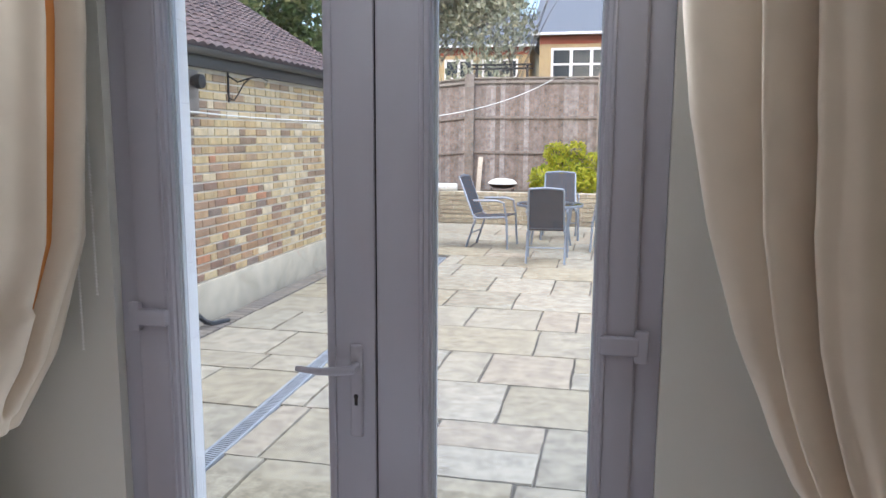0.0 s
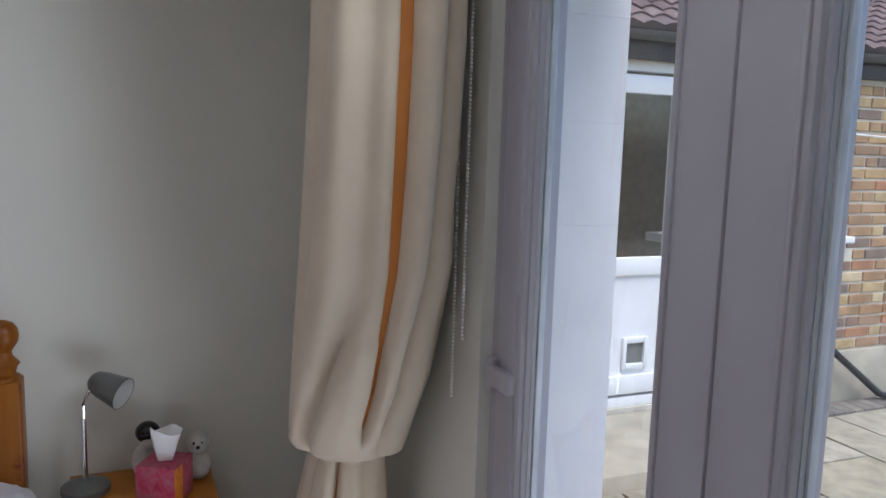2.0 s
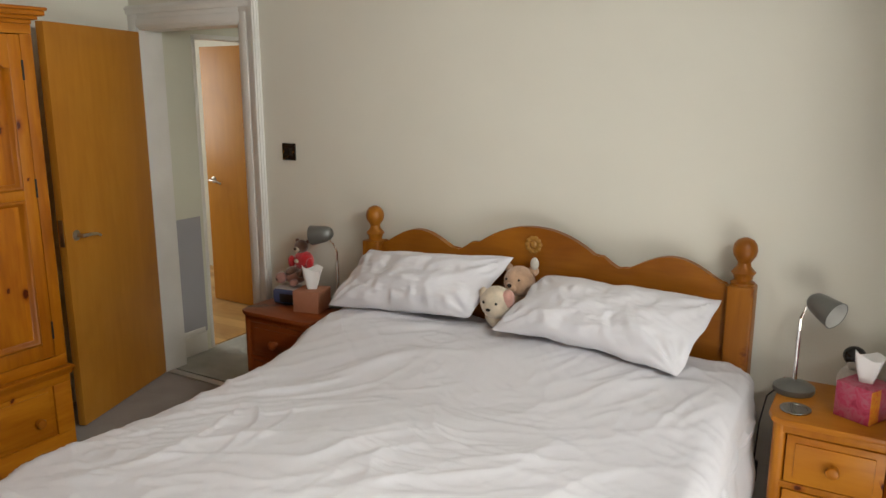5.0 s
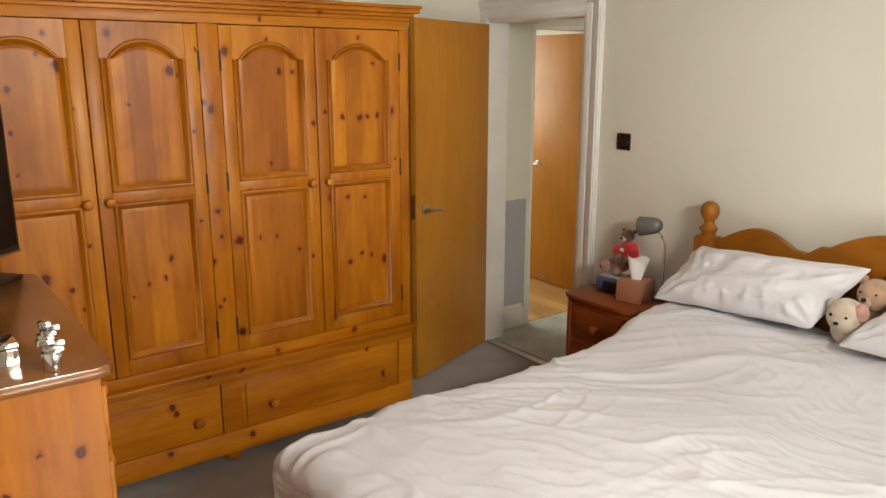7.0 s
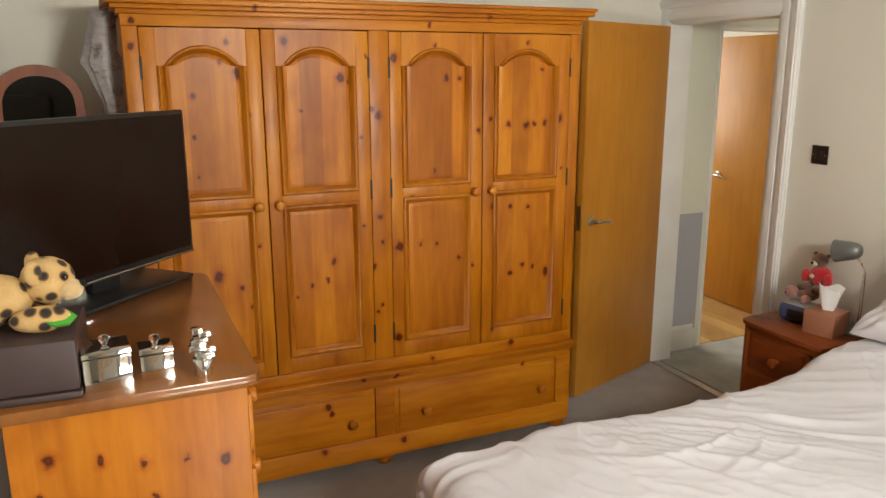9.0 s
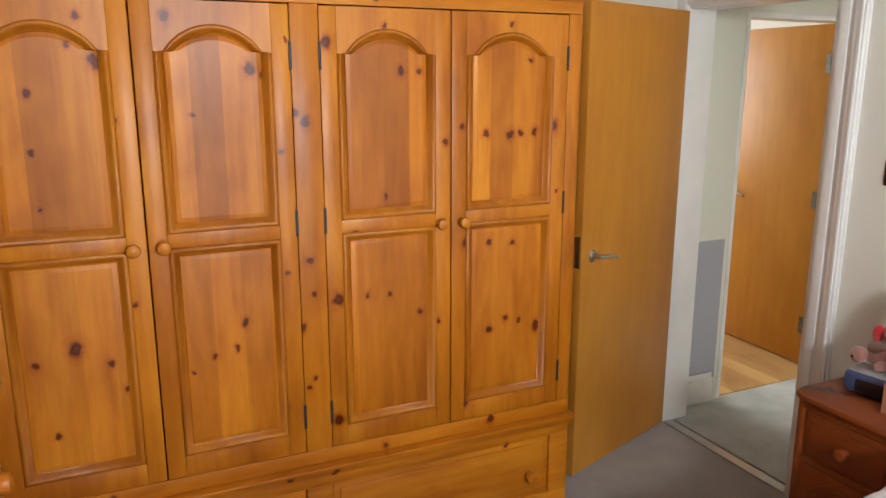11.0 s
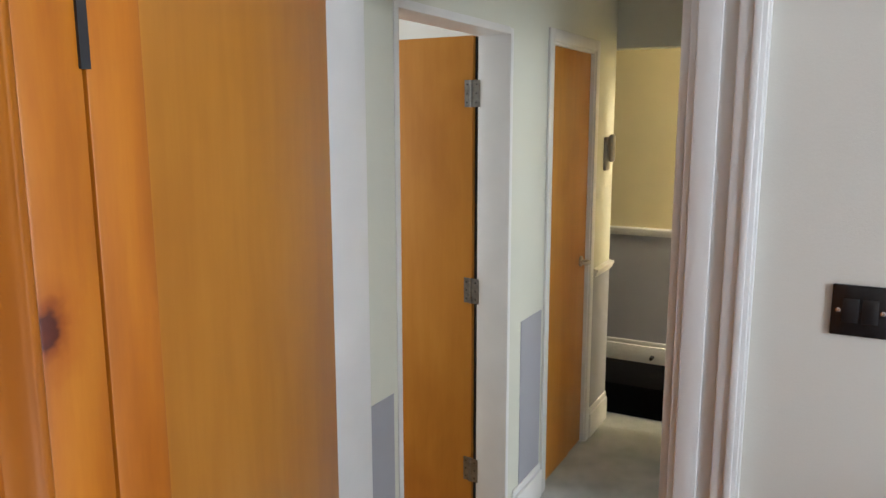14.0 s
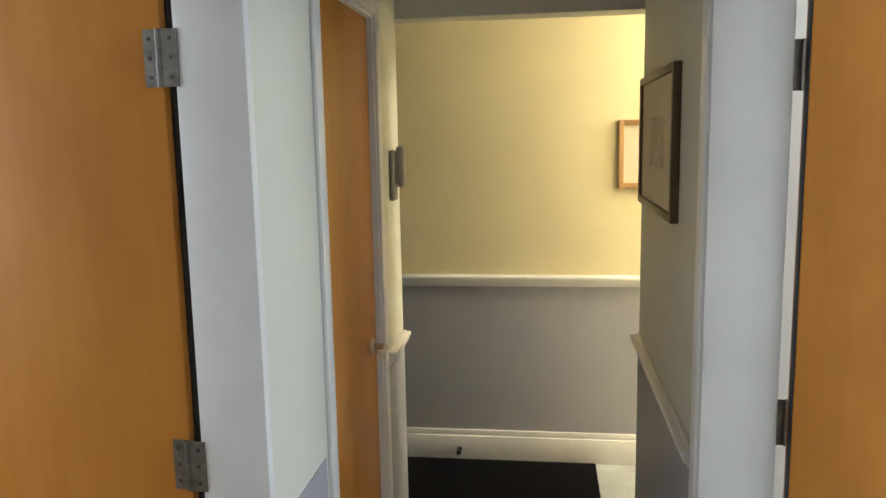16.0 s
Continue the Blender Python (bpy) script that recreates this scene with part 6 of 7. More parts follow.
def brickwork():
    rnd = random.Random(5)
    kinds = {(l, m): brick_mesh("brick", l, mt) for l in (0.243, 0.115) for m, mt in ((0, brick_m), (1, brick_r))}
    rest = {0: ([], []), 1: ([], [])}
    count = 0
    z, course = 0.243, 0
    while z < 2.22:
        y = 4.335 + (0.0 if course % 2 else 0.129)
        if course % 2 == 0:
            y -= 0.129
        k = course
        while y < BY1 - 0.02:
            ln = 0.243 if (k % 3) else 0.115
            if y + ln > BY1:
                ln = 0.115
            k += 1
            if z + 0.073 > 1.06 and 5.0 < y < 5.664:
                y = 5.664 if z > 1.115 else 5.805
            inside = (y + ln > WIN[0] + 0.004 and y < WIN[1] + 0.0 and z + 0.073 > 1.06) or (y + ln > 5.66 and y < 5.80 and 1.0 < z + 0.073 and z < 1.118)
            if not inside:
                ruddy = int((y < 7.5 + 0.8 * math.sin(z * 3) and (z < 1.35 + 0.1 * rnd.random() or y < 6.25)) if rnd.random() < 0.85 else rnd.random() < 0.3)
                px = BX + rnd.uniform(-0.003, 0.003)
                if count < 300 and y < 7.6:
                    ob = new("brick", kinds[(ln, ruddy)])
                    ob.parent = outhouse
                    ob.location = (px, y, z)
                    count += 1
                else:
                    vs, fs = rest[ruddy]
                    b = len(vs)
                    x0, x1 = px - 0.05, px
                    vs += [(x0, y, z), (x0, y + ln, z), (x0, y + ln, z + 0.069), (x0, y, z + 0.069), (x1, y + 0.003, z + 0.003), (x1, y + ln - 0.003, z + 0.003), (x1, y + ln - 0.003, z + 0.066), (x1, y + 0.003, z + 0.066)]
                    fs += [(b + 4, b + 5, b + 6, b + 7), (b, b + 1, b + 5, b + 4), (b + 1, b + 2, b + 6, b + 5), (b + 2, b + 3, b + 7, b + 6), (b + 3, b, b + 4, b + 7)]
            y += ln + 0.014
        z += 0.087
        course += 1
    for (vs, fs), m in zip(rest.values(), (brick_m, brick_r)):
        me = bpy.data.meshes.new("brickwork")
        me.from_pydata(vs, [], fs)
        me.materials.append(m)
        ob = new("brickwork", me)
        ob.parent = outhouse
        tagged(ob, kind="stuff")


def roof():
    r = thing("roof_outbuilding", (0, 0, 0), "brown tiled lean-to roof with a black gutter", "roof", kind="structure")
    ex, ez, rx, rz = BX + 0.13, 2.44, -6.6, 4.35
    slope = math.atan2(rz - ez, ex - rx)
    L = math.hypot(rz - ez, ex - rx)
    vs, fs = [], []
    rnd = random.Random(3)
    rows, w = 26, 0.165
    n = int((BY1 + 0.25 - 1.9) / w)
    for i in range(rows):
        for j in range(n):
            s0, s1 = i * L / rows, (i + 1) * L / rows + 0.05
            y0 = 1.9 + j * w
            lift = rnd.uniform(0, 0.004)
            b = len(vs)
            prof = [(0, 0), (0.2, 0.018), (0.45, 0.026), (0.7, 0.016), (1.0, 0.002)]
            for s, up in ((s0, 0.024), (s1, 0.004)):
                for u, h in prof:
                    d = h + up + lift
                    vs.append((ex - s * math.cos(slope) + d * math.sin(slope), y0 + u * w, ez + s * math.sin(slope) + d * math.cos(slope)))
            for k in range(4):
                fs.append((b + k, b + k + 1, b + 5 + k + 1, b + 5 + k))
            # the tile's front edge
            f = len(vs)
            for u, h in prof:
                vs.append((ex - s0 * math.cos(slope), y0 + u * w, ez + s0 * math.sin(slope) - 0.002))
            for k in range(4):
                fs.append((f + k, f + k + 1, b + k + 1, b + k))
    me = bpy.data.meshes.new("roof_tiles")
    me.from_pydata(vs, [], fs)
    me.materials.append(tile_m)
    ob = new("roof_tiles", me)
    ob.parent = r
    tagged(ob, "brown interlocking concrete tiles", kind="stuff")
    part("roof_boarding", prism(bmn(), [(ex, ez - 0.01), (rx, rz - 0.01), (rx, rz - 0.06), (ex, ez - 0.06)], -(BY1 + 0.22), -1.9, XZ), dark_pvc, r)
    part("fascia", box(bmn(), BX - 0.01, BX + 0.06, 1.9, BY1 + 0.2, 2.265, 2.41, 0.003), dark_pvc, r, "black fascia board")
    g = bmn()
    K = 10
    rings = []
    for y in (1.9, BY1 + 0.24):
        rings.append([g.verts.new((BX + 0.115 + rr * math.cos(math.pi + a * math.pi / K), y, 2.425 + rr * math.sin(math.pi + a * math.pi / K))) for rr in (0.056, 0.050) for a in range(K + 1)])
    for a in range(K):
        g.faces.new((rings[0][a], rings[0][a + 1], rings[1][a + 1], rings[1][a]))
        g.faces.new((rings[0][K + 1 + a], rings[0][K + 2 + a], rings[1][K + 2 + a], rings[1][K + 1 + a]))
    part("gutter", g, plain("grey_gutter", (0.06, 0.063, 0.066), 0.5, vary=0.2), r, "weathered half-round gutter")
    return r


roof()
pipe = thing("waste_pipe", (0, 0, 0), "black waste pipe that slants down the plinth to the ground", "pipe")
part("pipe", tube(bmn(), [(BX - 0.02, 5.33, 0.46), (BX + 0.08, 5.35, 0.455), (BX + 0.11, 5.43, 0.41), (BX + 0.14, 6.12, -0.09), (BX + 0.17, 6.22, -0.13), (BX + 0.24, 6.38, -0.132)], 0.026, 10), dark_pvc, pipe)
iron = plain("black_wrought_iron", (0.025, 0.025, 0.028), 0.55, 0.5)
hb = thing("basket_bracket", (BX, 6.98, 1.97), "black wrought-iron bracket for a hanging basket", "bracket")
part("back_bar", box(bmn(), 0.0, 0.012, -0.012, 0.012, 0, 0.30, 0.002), iron, hb)
part("arm", tube(bmn(), [(0.01, 0, 0.26), (0.10, 0.02, 0.20), (0.22, 0.04, 0.24), (0.33, 0.06, 0.25), (0.40, 0.075, 0.21), (0.38, 0.07, 0.17)], 0.008, 7), iron, hb)
part("stay", tube(bmn(), [(0.01, 0, 0.04), (0.06, 0.01, 0.02), (0.10, 0.02, 0.08), (0.16, 0.03, 0.18), (0.22, 0.04, 0.235)], 0.007, 7), iron, hb)
ol = thing("outside_light", (BX, 6.28, 2.13), "weathered round outside lamp on a grey board", "wall lamp")
part("board", box(bmn(), 0.0, 0.02, -0.12, 0.10, -0.30, 0.10, 0.003), grey_timber, ol)
part("lamp", lathe(bmn(), [(0.05, 0.02), (0.05, 0.05), (0.065, 0.06), (0.065, 0.12), (0.03, 0.13)], 16, pose(0, 0, 0, 0, 90, 0)), iron, ol)


def catenary(a, b, sag, n=24):
    a, b = Vector(a), Vector(b)
    return [a.lerp(b, i / n) - Vector((0, 0, 4 * sag * (i / n) * (1 - i / n))) for i in range(n + 1)]


solo("washing_line", tube(bmn(), catenary((BX, 5.5, 1.88), (-1.05, 16.42, 2.83), 0.42), 0.008, 6), plain("white_line", (0.75, 0.75, 0.72), 0.6), "white washing line slung from the wall to the fence", "washing line")

drain = thing("drain_channel", (0, 0, 0), "grey drainage channel with a slotted grating", "drain")
da, dd = Vector((-1.90, 2.9, 0)), Vector((-0.265, 7.8, 0))
dl = dd.length
dm = pose(da.x, da.y, GROUND, 0, 0, math.degrees(math.atan2(dd.y, dd.x)))
drain.matrix_world = dm
galv = plain("galvanised_grating", (0.42, 0.46, 0.5), 0.45, 0.4, vary=0.15)
part("rail", box(box(bmn(), 0, dl, -0.058, -0.042, -0.02, 0.010, 0.002), 0, dl, 0.042, 0.058, -0.02, 0.010, 0.002), galv, drain)
vs, fs = [], []
x = 0.0
while x < dl:
    b = len(vs)
    vs += [(x, -0.042, 0.008), (x + 0.014, -0.042, 0.008), (x + 0.026, 0.042, 0.008), (x + 0.012, 0.042, 0.008), (x, -0.042, -0.01), (x + 0.014, -0.042, -0.01), (x + 0.026, 0.042, -0.01), (x + 0.012, 0.042, -0.01)]
    fs += [(b, b + 1, b + 2, b + 3), (b, b + 3, b + 7, b + 4), (b + 1, b + 5, b + 6, b + 2)]
    x += 0.026
me = bpy.data.meshes.new("slats")
me.from_pydata(vs, [], fs)
me.materials.append(galv)
ob = new("slats", me)
ob.parent = drain
tagged(ob, "slanted grating bars", kind="stuff")
part("channel_bed", box(bmn(), 0, dl, -0.05, 0.05, -0.02, -0.008), seal, drain)

# fence in two runs, boards between posts and rails
def fence_run(a, b, za, zb, h, label):
    f = thing("fence", (0, 0, 0), label, "fence", "garden fence")
    a, b = Vector((*a, 0)), Vector((*b, 0))
    L = (b - a).length
    d = (b - a) / L
    yaw = math.degrees(math.atan2(d.y, d.x))
    rnd = random.Random(int(L * 10))
    for zr in (0.02, 0.36, 0.665, 0.97):
        rail = part("rail", box(bmn(), 0, L, -0.05, 0.0, -0.03, 0.03, 0.004), grey_timber, f)
        rail.matrix_local = pose(a.x, a.y, za + h * zr, 0, -math.degrees(math.atan2(zb - za, L)), yaw)
    base = mesh_of("board", box(bmn(), 0, 0.118, 0.0, 0.02, 0, h, 0.003, 1), fence_m, 0)
    n = int(L / 0.105)
    for i in range(n):
        p = a + d * (i * 0.105)
        o = new("board", base)
        o.parent = f
        o.matrix_local = pose(p.x, p.y, za + (zb - za) * i / n + rnd.uniform(-0.012, 0.012), 0, 0, yaw + rnd.uniform(3, 6))
    k = max(1, round(L / 2.75))
    for i in range(k + 1):
        p = a + d * (L * i / k)
        po = part("post", box(bmn(), -0.06, 0.06, -0.09, 0.03, 0, h + 0.62, 0.006), grey_timber, f)
        po.matrix_local = pose(p.x, p.y, za + (zb - za) * i / k - 0.52, 0, 0, yaw)
    cap = part("cap_rail", box(bmn(), 0, L, -0.05, 0.05, 0, 0.03, 0.004), grey_timber, f)
    cap.matrix_local = pose(a.x, a.y, za + h, 0, -math.degrees(math.atan2(zb - za, L)), yaw)
    return f


fence_run((-2.79, 16.5), (5.5, 16.5), 0.40, 0.40, 2.47, "tall weathered brown board fence behind the raised bed")
fence_run((-9.2, 17.6), (-2.86, 16.52), -0.15, 0.40, 2.47, "tall weathered board fence that falls away beyond the shed")
gw = structure("wall_raised_bed", box(bmn(), -4.6, 6.0, 15.24, 15.42, GROUND - 0.2, 0.505), mortar, "low buff brick retaining wall of the raised bed", "garden wall")
structure("raised_bed", box(bmn(), -9.5, 6.0, 15.42, 19.0, GROUND - 0.3, 0.46), earth, "dark earth of the raised bed", "flower bed")
buff = pieces("buff_walling_blocks", [(0.36, 0.31, 0.22), (0.40, 0.35, 0.25), (0.33, 0.28, 0.2)], 0.9, 40, 0.004)
rb = random.Random(8)
bl = {l: mesh_of("block", box(bmn(), 0, l, -0.03, 0.0, 0, 0.083, 0.005, 1), buff, 0) for l in (0.44, 0.3)}
for c in range(7):
    x = -4.6 + rb.uniform(0, 0.2)
    while x < 2.6:
        l = rb.choice((0.44, 0.44, 0.3))
        o = new("block", bl[l])
        o.parent = gw
        o.location = (x, 15.238, GROUND + 0.005 + c * 0.094)
        x += l + 0.012


# garden shed, table, chairs and the rest
beige = plain("beige_shed_plastic", (0.42, 0.38, 0.345), 0.6, vary=0.08, scale=3, fine=60, relief=0.001)
beige_l = plain("pale_beige_plastic", (0.62, 0.58, 0.53), 0.55, vary=0.06)
shed = thing("garden_shed", (-3.95, 12.15, GROUND), "narrow beige plastic garden shed with a pale gabled roof", "shed")
part("body", box(bmn(), -0.33, 0.33, -0.55, 0.55, 0.0, 2.02, 0.01), beige, shed)
for y in (-0.265, 0.265):
    part("door", box(bmn(), 0.33, 0.345, y - 0.25, y + 0.25, 0.06, 1.96, 0.006), beige, shed)
part("latch", box(bmn(), 0.345, 0.37, -0.05, 0.03, 0.98, 1.14, 0.006), plain("grey_latch", (0.2, 0.2, 0.21), 0.5), shed, "grey latch")
for x, y in ((0.335, -0.555), (0.335, 0.555), (-0.335, -0.555)):
    part("corner_post", box(bmn(), x - 0.03, x + 0.03, y - 0.03, y + 0.03, 0, 2.04, 0.006), beige_l, shed, "pale corner post")
part("roof", prism(bmn(), [(-0.68, 2.02), (0.68, 2.02), (0.68, 2.08), (0.0, 2.30), (-0.68, 2.08)], -0.42, 0.42, YZ, 0.01), beige_l, shed, "pale gabled roof")
reel = thing("hose_reel", (BX - 0.05, BY1 + 0.12, 1.35), "green hose reel on the wall's corner", "hose reel")
part("drum", lathe(bmn(), [(0.14, 0), (0.16, 0.02), (0.16, 0.16), (0.14, 0.18)], 20, pose(0, 0, 0.12, 0, 0, 0)), plain("green_plastic", (0.02, 0.12, 0.07), 0.4), reel)
part("cover", lathe(bmn(), [(0.19, 0), (0.2, 0.03), (0.16, 0.10), (0.05, 0.13)], 20, pose(0, 0, 0.30)), plain("grey_green_cover", (0.34, 0.4, 0.37), 0.5), reel, "pale cover")
part("hose", tube(bmn(), [(0.1, 0, 0.15), (0.14, 0.02, 0.0), (0.1, 0.03, -0.2), (0.02, 0.02, -0.3), (-0.06, 0.0, -0.2), (-0.05, 0.0, 0.1)], 0.012, 7), plain("green_hose", (0.05, 0.2, 0.1), 0.5), reel, "green hose")
part("wall_plate", box(bmn(), -0.03, 0.03, -0.14, 0.1, 0.0, 0.35, 0.004), iron, reel)
solo("board", box(bmn(), -0.42, 0.42, -0.01, 0.01, 0, 1.05, 0.004), plain("orange_board", (0.52, 0.13, 0.05), 0.6, vary=0.08), "orange-red board leaning on the fence", "board", m=pose(-4.32, 16.58, 0.46, -4, 0, -10))
solo("planter_box", box(bmn(), -0.25, 0.25, -0.12, 0.12, 0, 0.2, 0.01), plain("dark_green_plastic", (0.02, 0.045, 0.035), 0.5), "dark green plastic trough on the raised bed", "planter", m=pose(-4.3, 16.1, 0.46))
solo("roll", lathe(bmn(), [(0.02, 0), (0.075, 0.0), (0.08, 0.01), (0.08, 1.39), (0.075, 1.4), (0.02, 1.4)], 18), plain("white_fleece_roll", (0.62, 0.61, 0.57), 0.9, vary=0.15), "white roll of sheeting lying on the low wall", "roll", m=pose(-4.28, 15.33, 0.585, 0, 90, 2))
solo("timber_offcut", box(bmn(), -0.05, 0.05, -0.012, 0.012, 0, 0.75, 0.004), plain("pale_offcut", (0.5, 0.44, 0.36), 0.8), "pale timber offcut leaning against the fence post", "timber", m=pose(-2.58, 16.2, 0.455, -14, 4, 8))
bq = thing("barbecue", (-1.98, 15.75, 0.46), "small portable barbecue with a white lid on the raised bed", "barbecue")
oval = Matrix.Diagonal((1, 0.7, 1, 1))
part("lid", lathe(bmn(), [(0.29, 0.182), (0.31, 0.19), (0.29, 0.225), (0.24, 0.265), (0.15, 0.295), (0.02, 0.305)], 28, oval), plain("white_enamel", (0.75, 0.74, 0.7), 0.35), bq, "white enamel lid")
part("tray", lathe(bmn(), [(0.08, 0.085), (0.18, 0.10), (0.26, 0.14), (0.295, 0.18)], 28, oval), iron, bq)
for x in (-0.22, 0.22):
    part("leg", tube(bmn(), [(x, -0.13, 0.1), (x, -0.13, 0.0), (x, 0.13, 0.0), (x, 0.13, 0.1)], 0.012, 6), iron, bq)

chair_frame = plain("grey_chair_tube", (0.26, 0.30, 0.36), 0.45, 0.4, vary=0.1)
mesh_cloth = plain("charcoal_mesh_cloth", (0.05, 0.055, 0.066), 0.8, vary=0.15, scale=12, fine=260, relief=0.001)


def garden_chair():
    c = thing("garden_chair", pose(0, 0, 0), "charcoal mesh garden chair with a grey metal frame", "chair", "chairs round the garden table")
    for s in (-1, 1):
        part("leg", tube(bmn(), [(s * 0.27, 0.26, 0), (s * 0.265, 0.24, 0.40), (s * 0.265, 0.20, 0.62), (s * 0.265, 0.10, 0.65), (s * 0.265, -0.22, 0.64)], 0.016, 8), chair_frame, c)
        part("back_leg", tube(bmn(), [(s * 0.25, -0.33, 0), (s * 0.25, -0.20, 0.38), (s * 0.24, -0.235, 0.42)], 0.016, 8), chair_frame, c)
        part("side_tube", tube(bmn(), [(s * 0.235, 0.24, 0.43), (s * 0.235, -0.18, 0.40), (s * 0.235, -0.24, 0.45), (s * 0.225, -0.43, 0.92), (s * 0.21, -0.445, 0.95)], 0.014, 8), chair_frame, c)
    part("top_tube", tube(bmn(), [(-0.21, -0.445, 0.95), (0, -0.455, 0.965), (0.21, -0.445, 0.95)], 0.014, 8), chair_frame, c)
    part("seat", prism(bmn(), [(-0.24, 0.437), (0.19, 0.407), (0.24, 0.43), (0.24, 0.438), (0.19, 0.415), (-0.24, 0.445)], -0.23, 0.23, Matrix(((0, 0, 1, 0), (-1, 0, 0, 0), (0, 1, 0, 0), (0, 0, 0, 1)))), mesh_cloth, c, "charcoal mesh seat")
    part("backrest", prism(bmn(), [(0.235, 0.45), (0.427, 0.945), (0.435, 0.943), (0.243, 0.446)], -0.225, 0.225, Matrix(((0, 0, 1, 0), (-1, 0, 0, 0), (0, 1, 0, 0), (0, 0, 0, 1)))), mesh_cloth, c, "charcoal mesh backrest")
    part("cross_tube", tube(bmn(), [(-0.25, -0.26, 0.2), (0.25, -0.26, 0.2)], 0.01, 6), chair_frame, c)
    return c


first = garden_chair()
first.matrix_world = pose(-0.64, 10.85, GROUND, 0, 0, 2) @ Matrix.Diagonal((1.08, 1.12, 1.13, 1))
for x, y, r in ((-1.60, 12.1, -97), (-0.62, 13.35, 184), (0.30, 12.05, 85)):
    copy_thing(first, pose(x, y, GROUND, 0, 0, r) @ Matrix.Diagonal((1.1, 1.06, 1.06, 1)))
tb = thing("garden_table", (-0.70, 12.1, GROUND), "round glass-topped garden table with a grey metal frame", "table")
part("tabletop", lathe(bmn(), [(0.50, 0.700), (0.515, 0.705), (0.515, 0.718), (0.50, 0.722)], 40), glass("smoky_table_glass", (0.35, 0.42, 0.46), 0.1), tb, "smoky glass top")
part("rim", lathe(bmn(), [(0.50, 0.69), (0.53, 0.69), (0.535, 0.71), (0.53, 0.725), (0.515, 0.727), (0.512, 0.70)], 40, None, False), chair_frame, tb)
for k in range(4):
    a = k * math.tau / 4 + 0.78
    part("leg", tube(bmn(), [(0.48 * math.cos(a), 0.48 * math.sin(a), 0.69), (0.40 * math.cos(a), 0.40 * math.sin(a), 0.3), (0.46 * math.cos(a), 0.46 * math.sin(a), 0)], 0.018, 8), chair_frame, tb)


# leaves
def leaf_cloud(centres, radii, count, size, seed, droop=0.0, squash=0.8):
    """Many small pointed leaves strewn through lumpy clumps."""
    rng = np.random.default_rng(seed)
    c = np.array(centres, float)
    r = np.array(radii, float)
    pick = rng.choice(len(c), count, p=r ** 2 / (r ** 2).sum())
    d = rng.normal(size=(count, 3))
    d /= np.linalg.norm(d, axis=1)[:, None]
    rad = r[pick] * rng.uniform(0.45, 1.08, count) ** 0.6
    p = c[pick] + d * rad[:, None] * np.array([1, 1, squash])
    p[:, 2] -= droop * rng.random(count) ** 2
    u = rng.normal(size=(count, 3))
    u[:, 2] -= droop * 2
    u /= np.linalg.norm(u, axis=1)[:, None]
    v = np.cross(u, rng.normal(size=(count, 3)))
    v /= np.linalg.norm(v, axis=1)[:, None]
    s = size * rng.uniform(0.6, 1.3, count)[:, None]
    verts = np.stack([p - u * s, p - v * s * 0.38, p + u * s, p + v * s * 0.38], 1).reshape(-1, 3)
    faces = np.arange(count * 4).reshape(-1, 4)
    me = bpy.data.meshes.new("crown")
    me.from_pydata(verts.tolist(), [], faces.tolist())
    return me


def leaf_mat(name, colours):
    m, n, l, b = mat(name)
    ge = n.new("ShaderNodeNewGeometry")
    k = len(colours)
    r = ramp(n, [(i / (k - 1), c) for i, c in enumerate(colours)])
    l.new(ge.outputs["Random Per Island"], r.inputs[0])
    l.new(r.outputs[0], b.inputs["Base Color"])
    b.inputs["Roughness"].default_value = 0.55
    tr = n.new("ShaderNodeBsdfTranslucent")
    l.new(r.outputs[0], tr.inputs["Color"])
    ms = n.new("ShaderNodeMixShader")
    ms.inputs[0].default_value = 0.45
    l.new(b.outputs[0], ms.inputs[1])
    l.new(tr.outputs[0], ms.inputs[2])
    l.new(ms.outputs[0], n["Material Output"].inputs["Surface"])
    return m


bark = plain("grey_brown_bark", (0.22, 0.19, 0.155), 0.95, vary=0.3, scale=10, fine=40, relief=0.01)


def tree(name, base, height, clumps, count, size, leaves, seed, label, droop=0.0, trunk=0.14):
    t = thing(name, (*base, GROUND), label, "tree" if name == "tree" else "bush")
    rnd = random.Random(seed)
    bm = bmn()
    top = (rnd.uniform(-0.2, 0.2), rnd.uniform(-0.2, 0.2), height * 0.55)
    tube(bm, [(0, 0, -0.05), (0.05, 0.03, height * 0.25), top], [trunk, trunk * 0.8, trunk * 0.5], 9)
    for (cx, cy, cz), r in clumps:
        a = Vector(top) * rnd.uniform(0.6, 1.0)
        b = Vector((cx, cy, cz))
        tube(bm, [a, a.lerp(b, 0.5) + Vector((0, 0, 0.15)), b], [trunk * 0.3, trunk * 0.17, trunk * 0.05], 6)
        for _ in range(7):
            e = b + Vector((rnd.uniform(-1, 1), rnd.uniform(-1, 1), rnd.uniform(-0.7, 0.9))).normalized() * r * rnd.uniform(0.7, 1.15)
            tube(bm, [b.lerp(a, 0.12), b.lerp(e, 0.5) + Vector((0, 0, 0.08)), e], [0.014, 0.009, 0.003], 4)
    part("trunk", bm, bark, t)
    me = leaf_cloud([c for c, r in clumps], [r for c, r in clumps], count, size, seed, droop)
    me.materials.append(leaves)
    o = new("crown", me)
    o.parent = t
    return t


def clumps_in(seed, n, sx, sy, z0, z1, r0, r1):
    rnd = random.Random(seed)
    return [((rnd.uniform(-sx, sx), rnd.uniform(-sy, sy), rnd.uniform(z0, z1)), rnd.uniform(r0, r1)) for _ in range(n)]


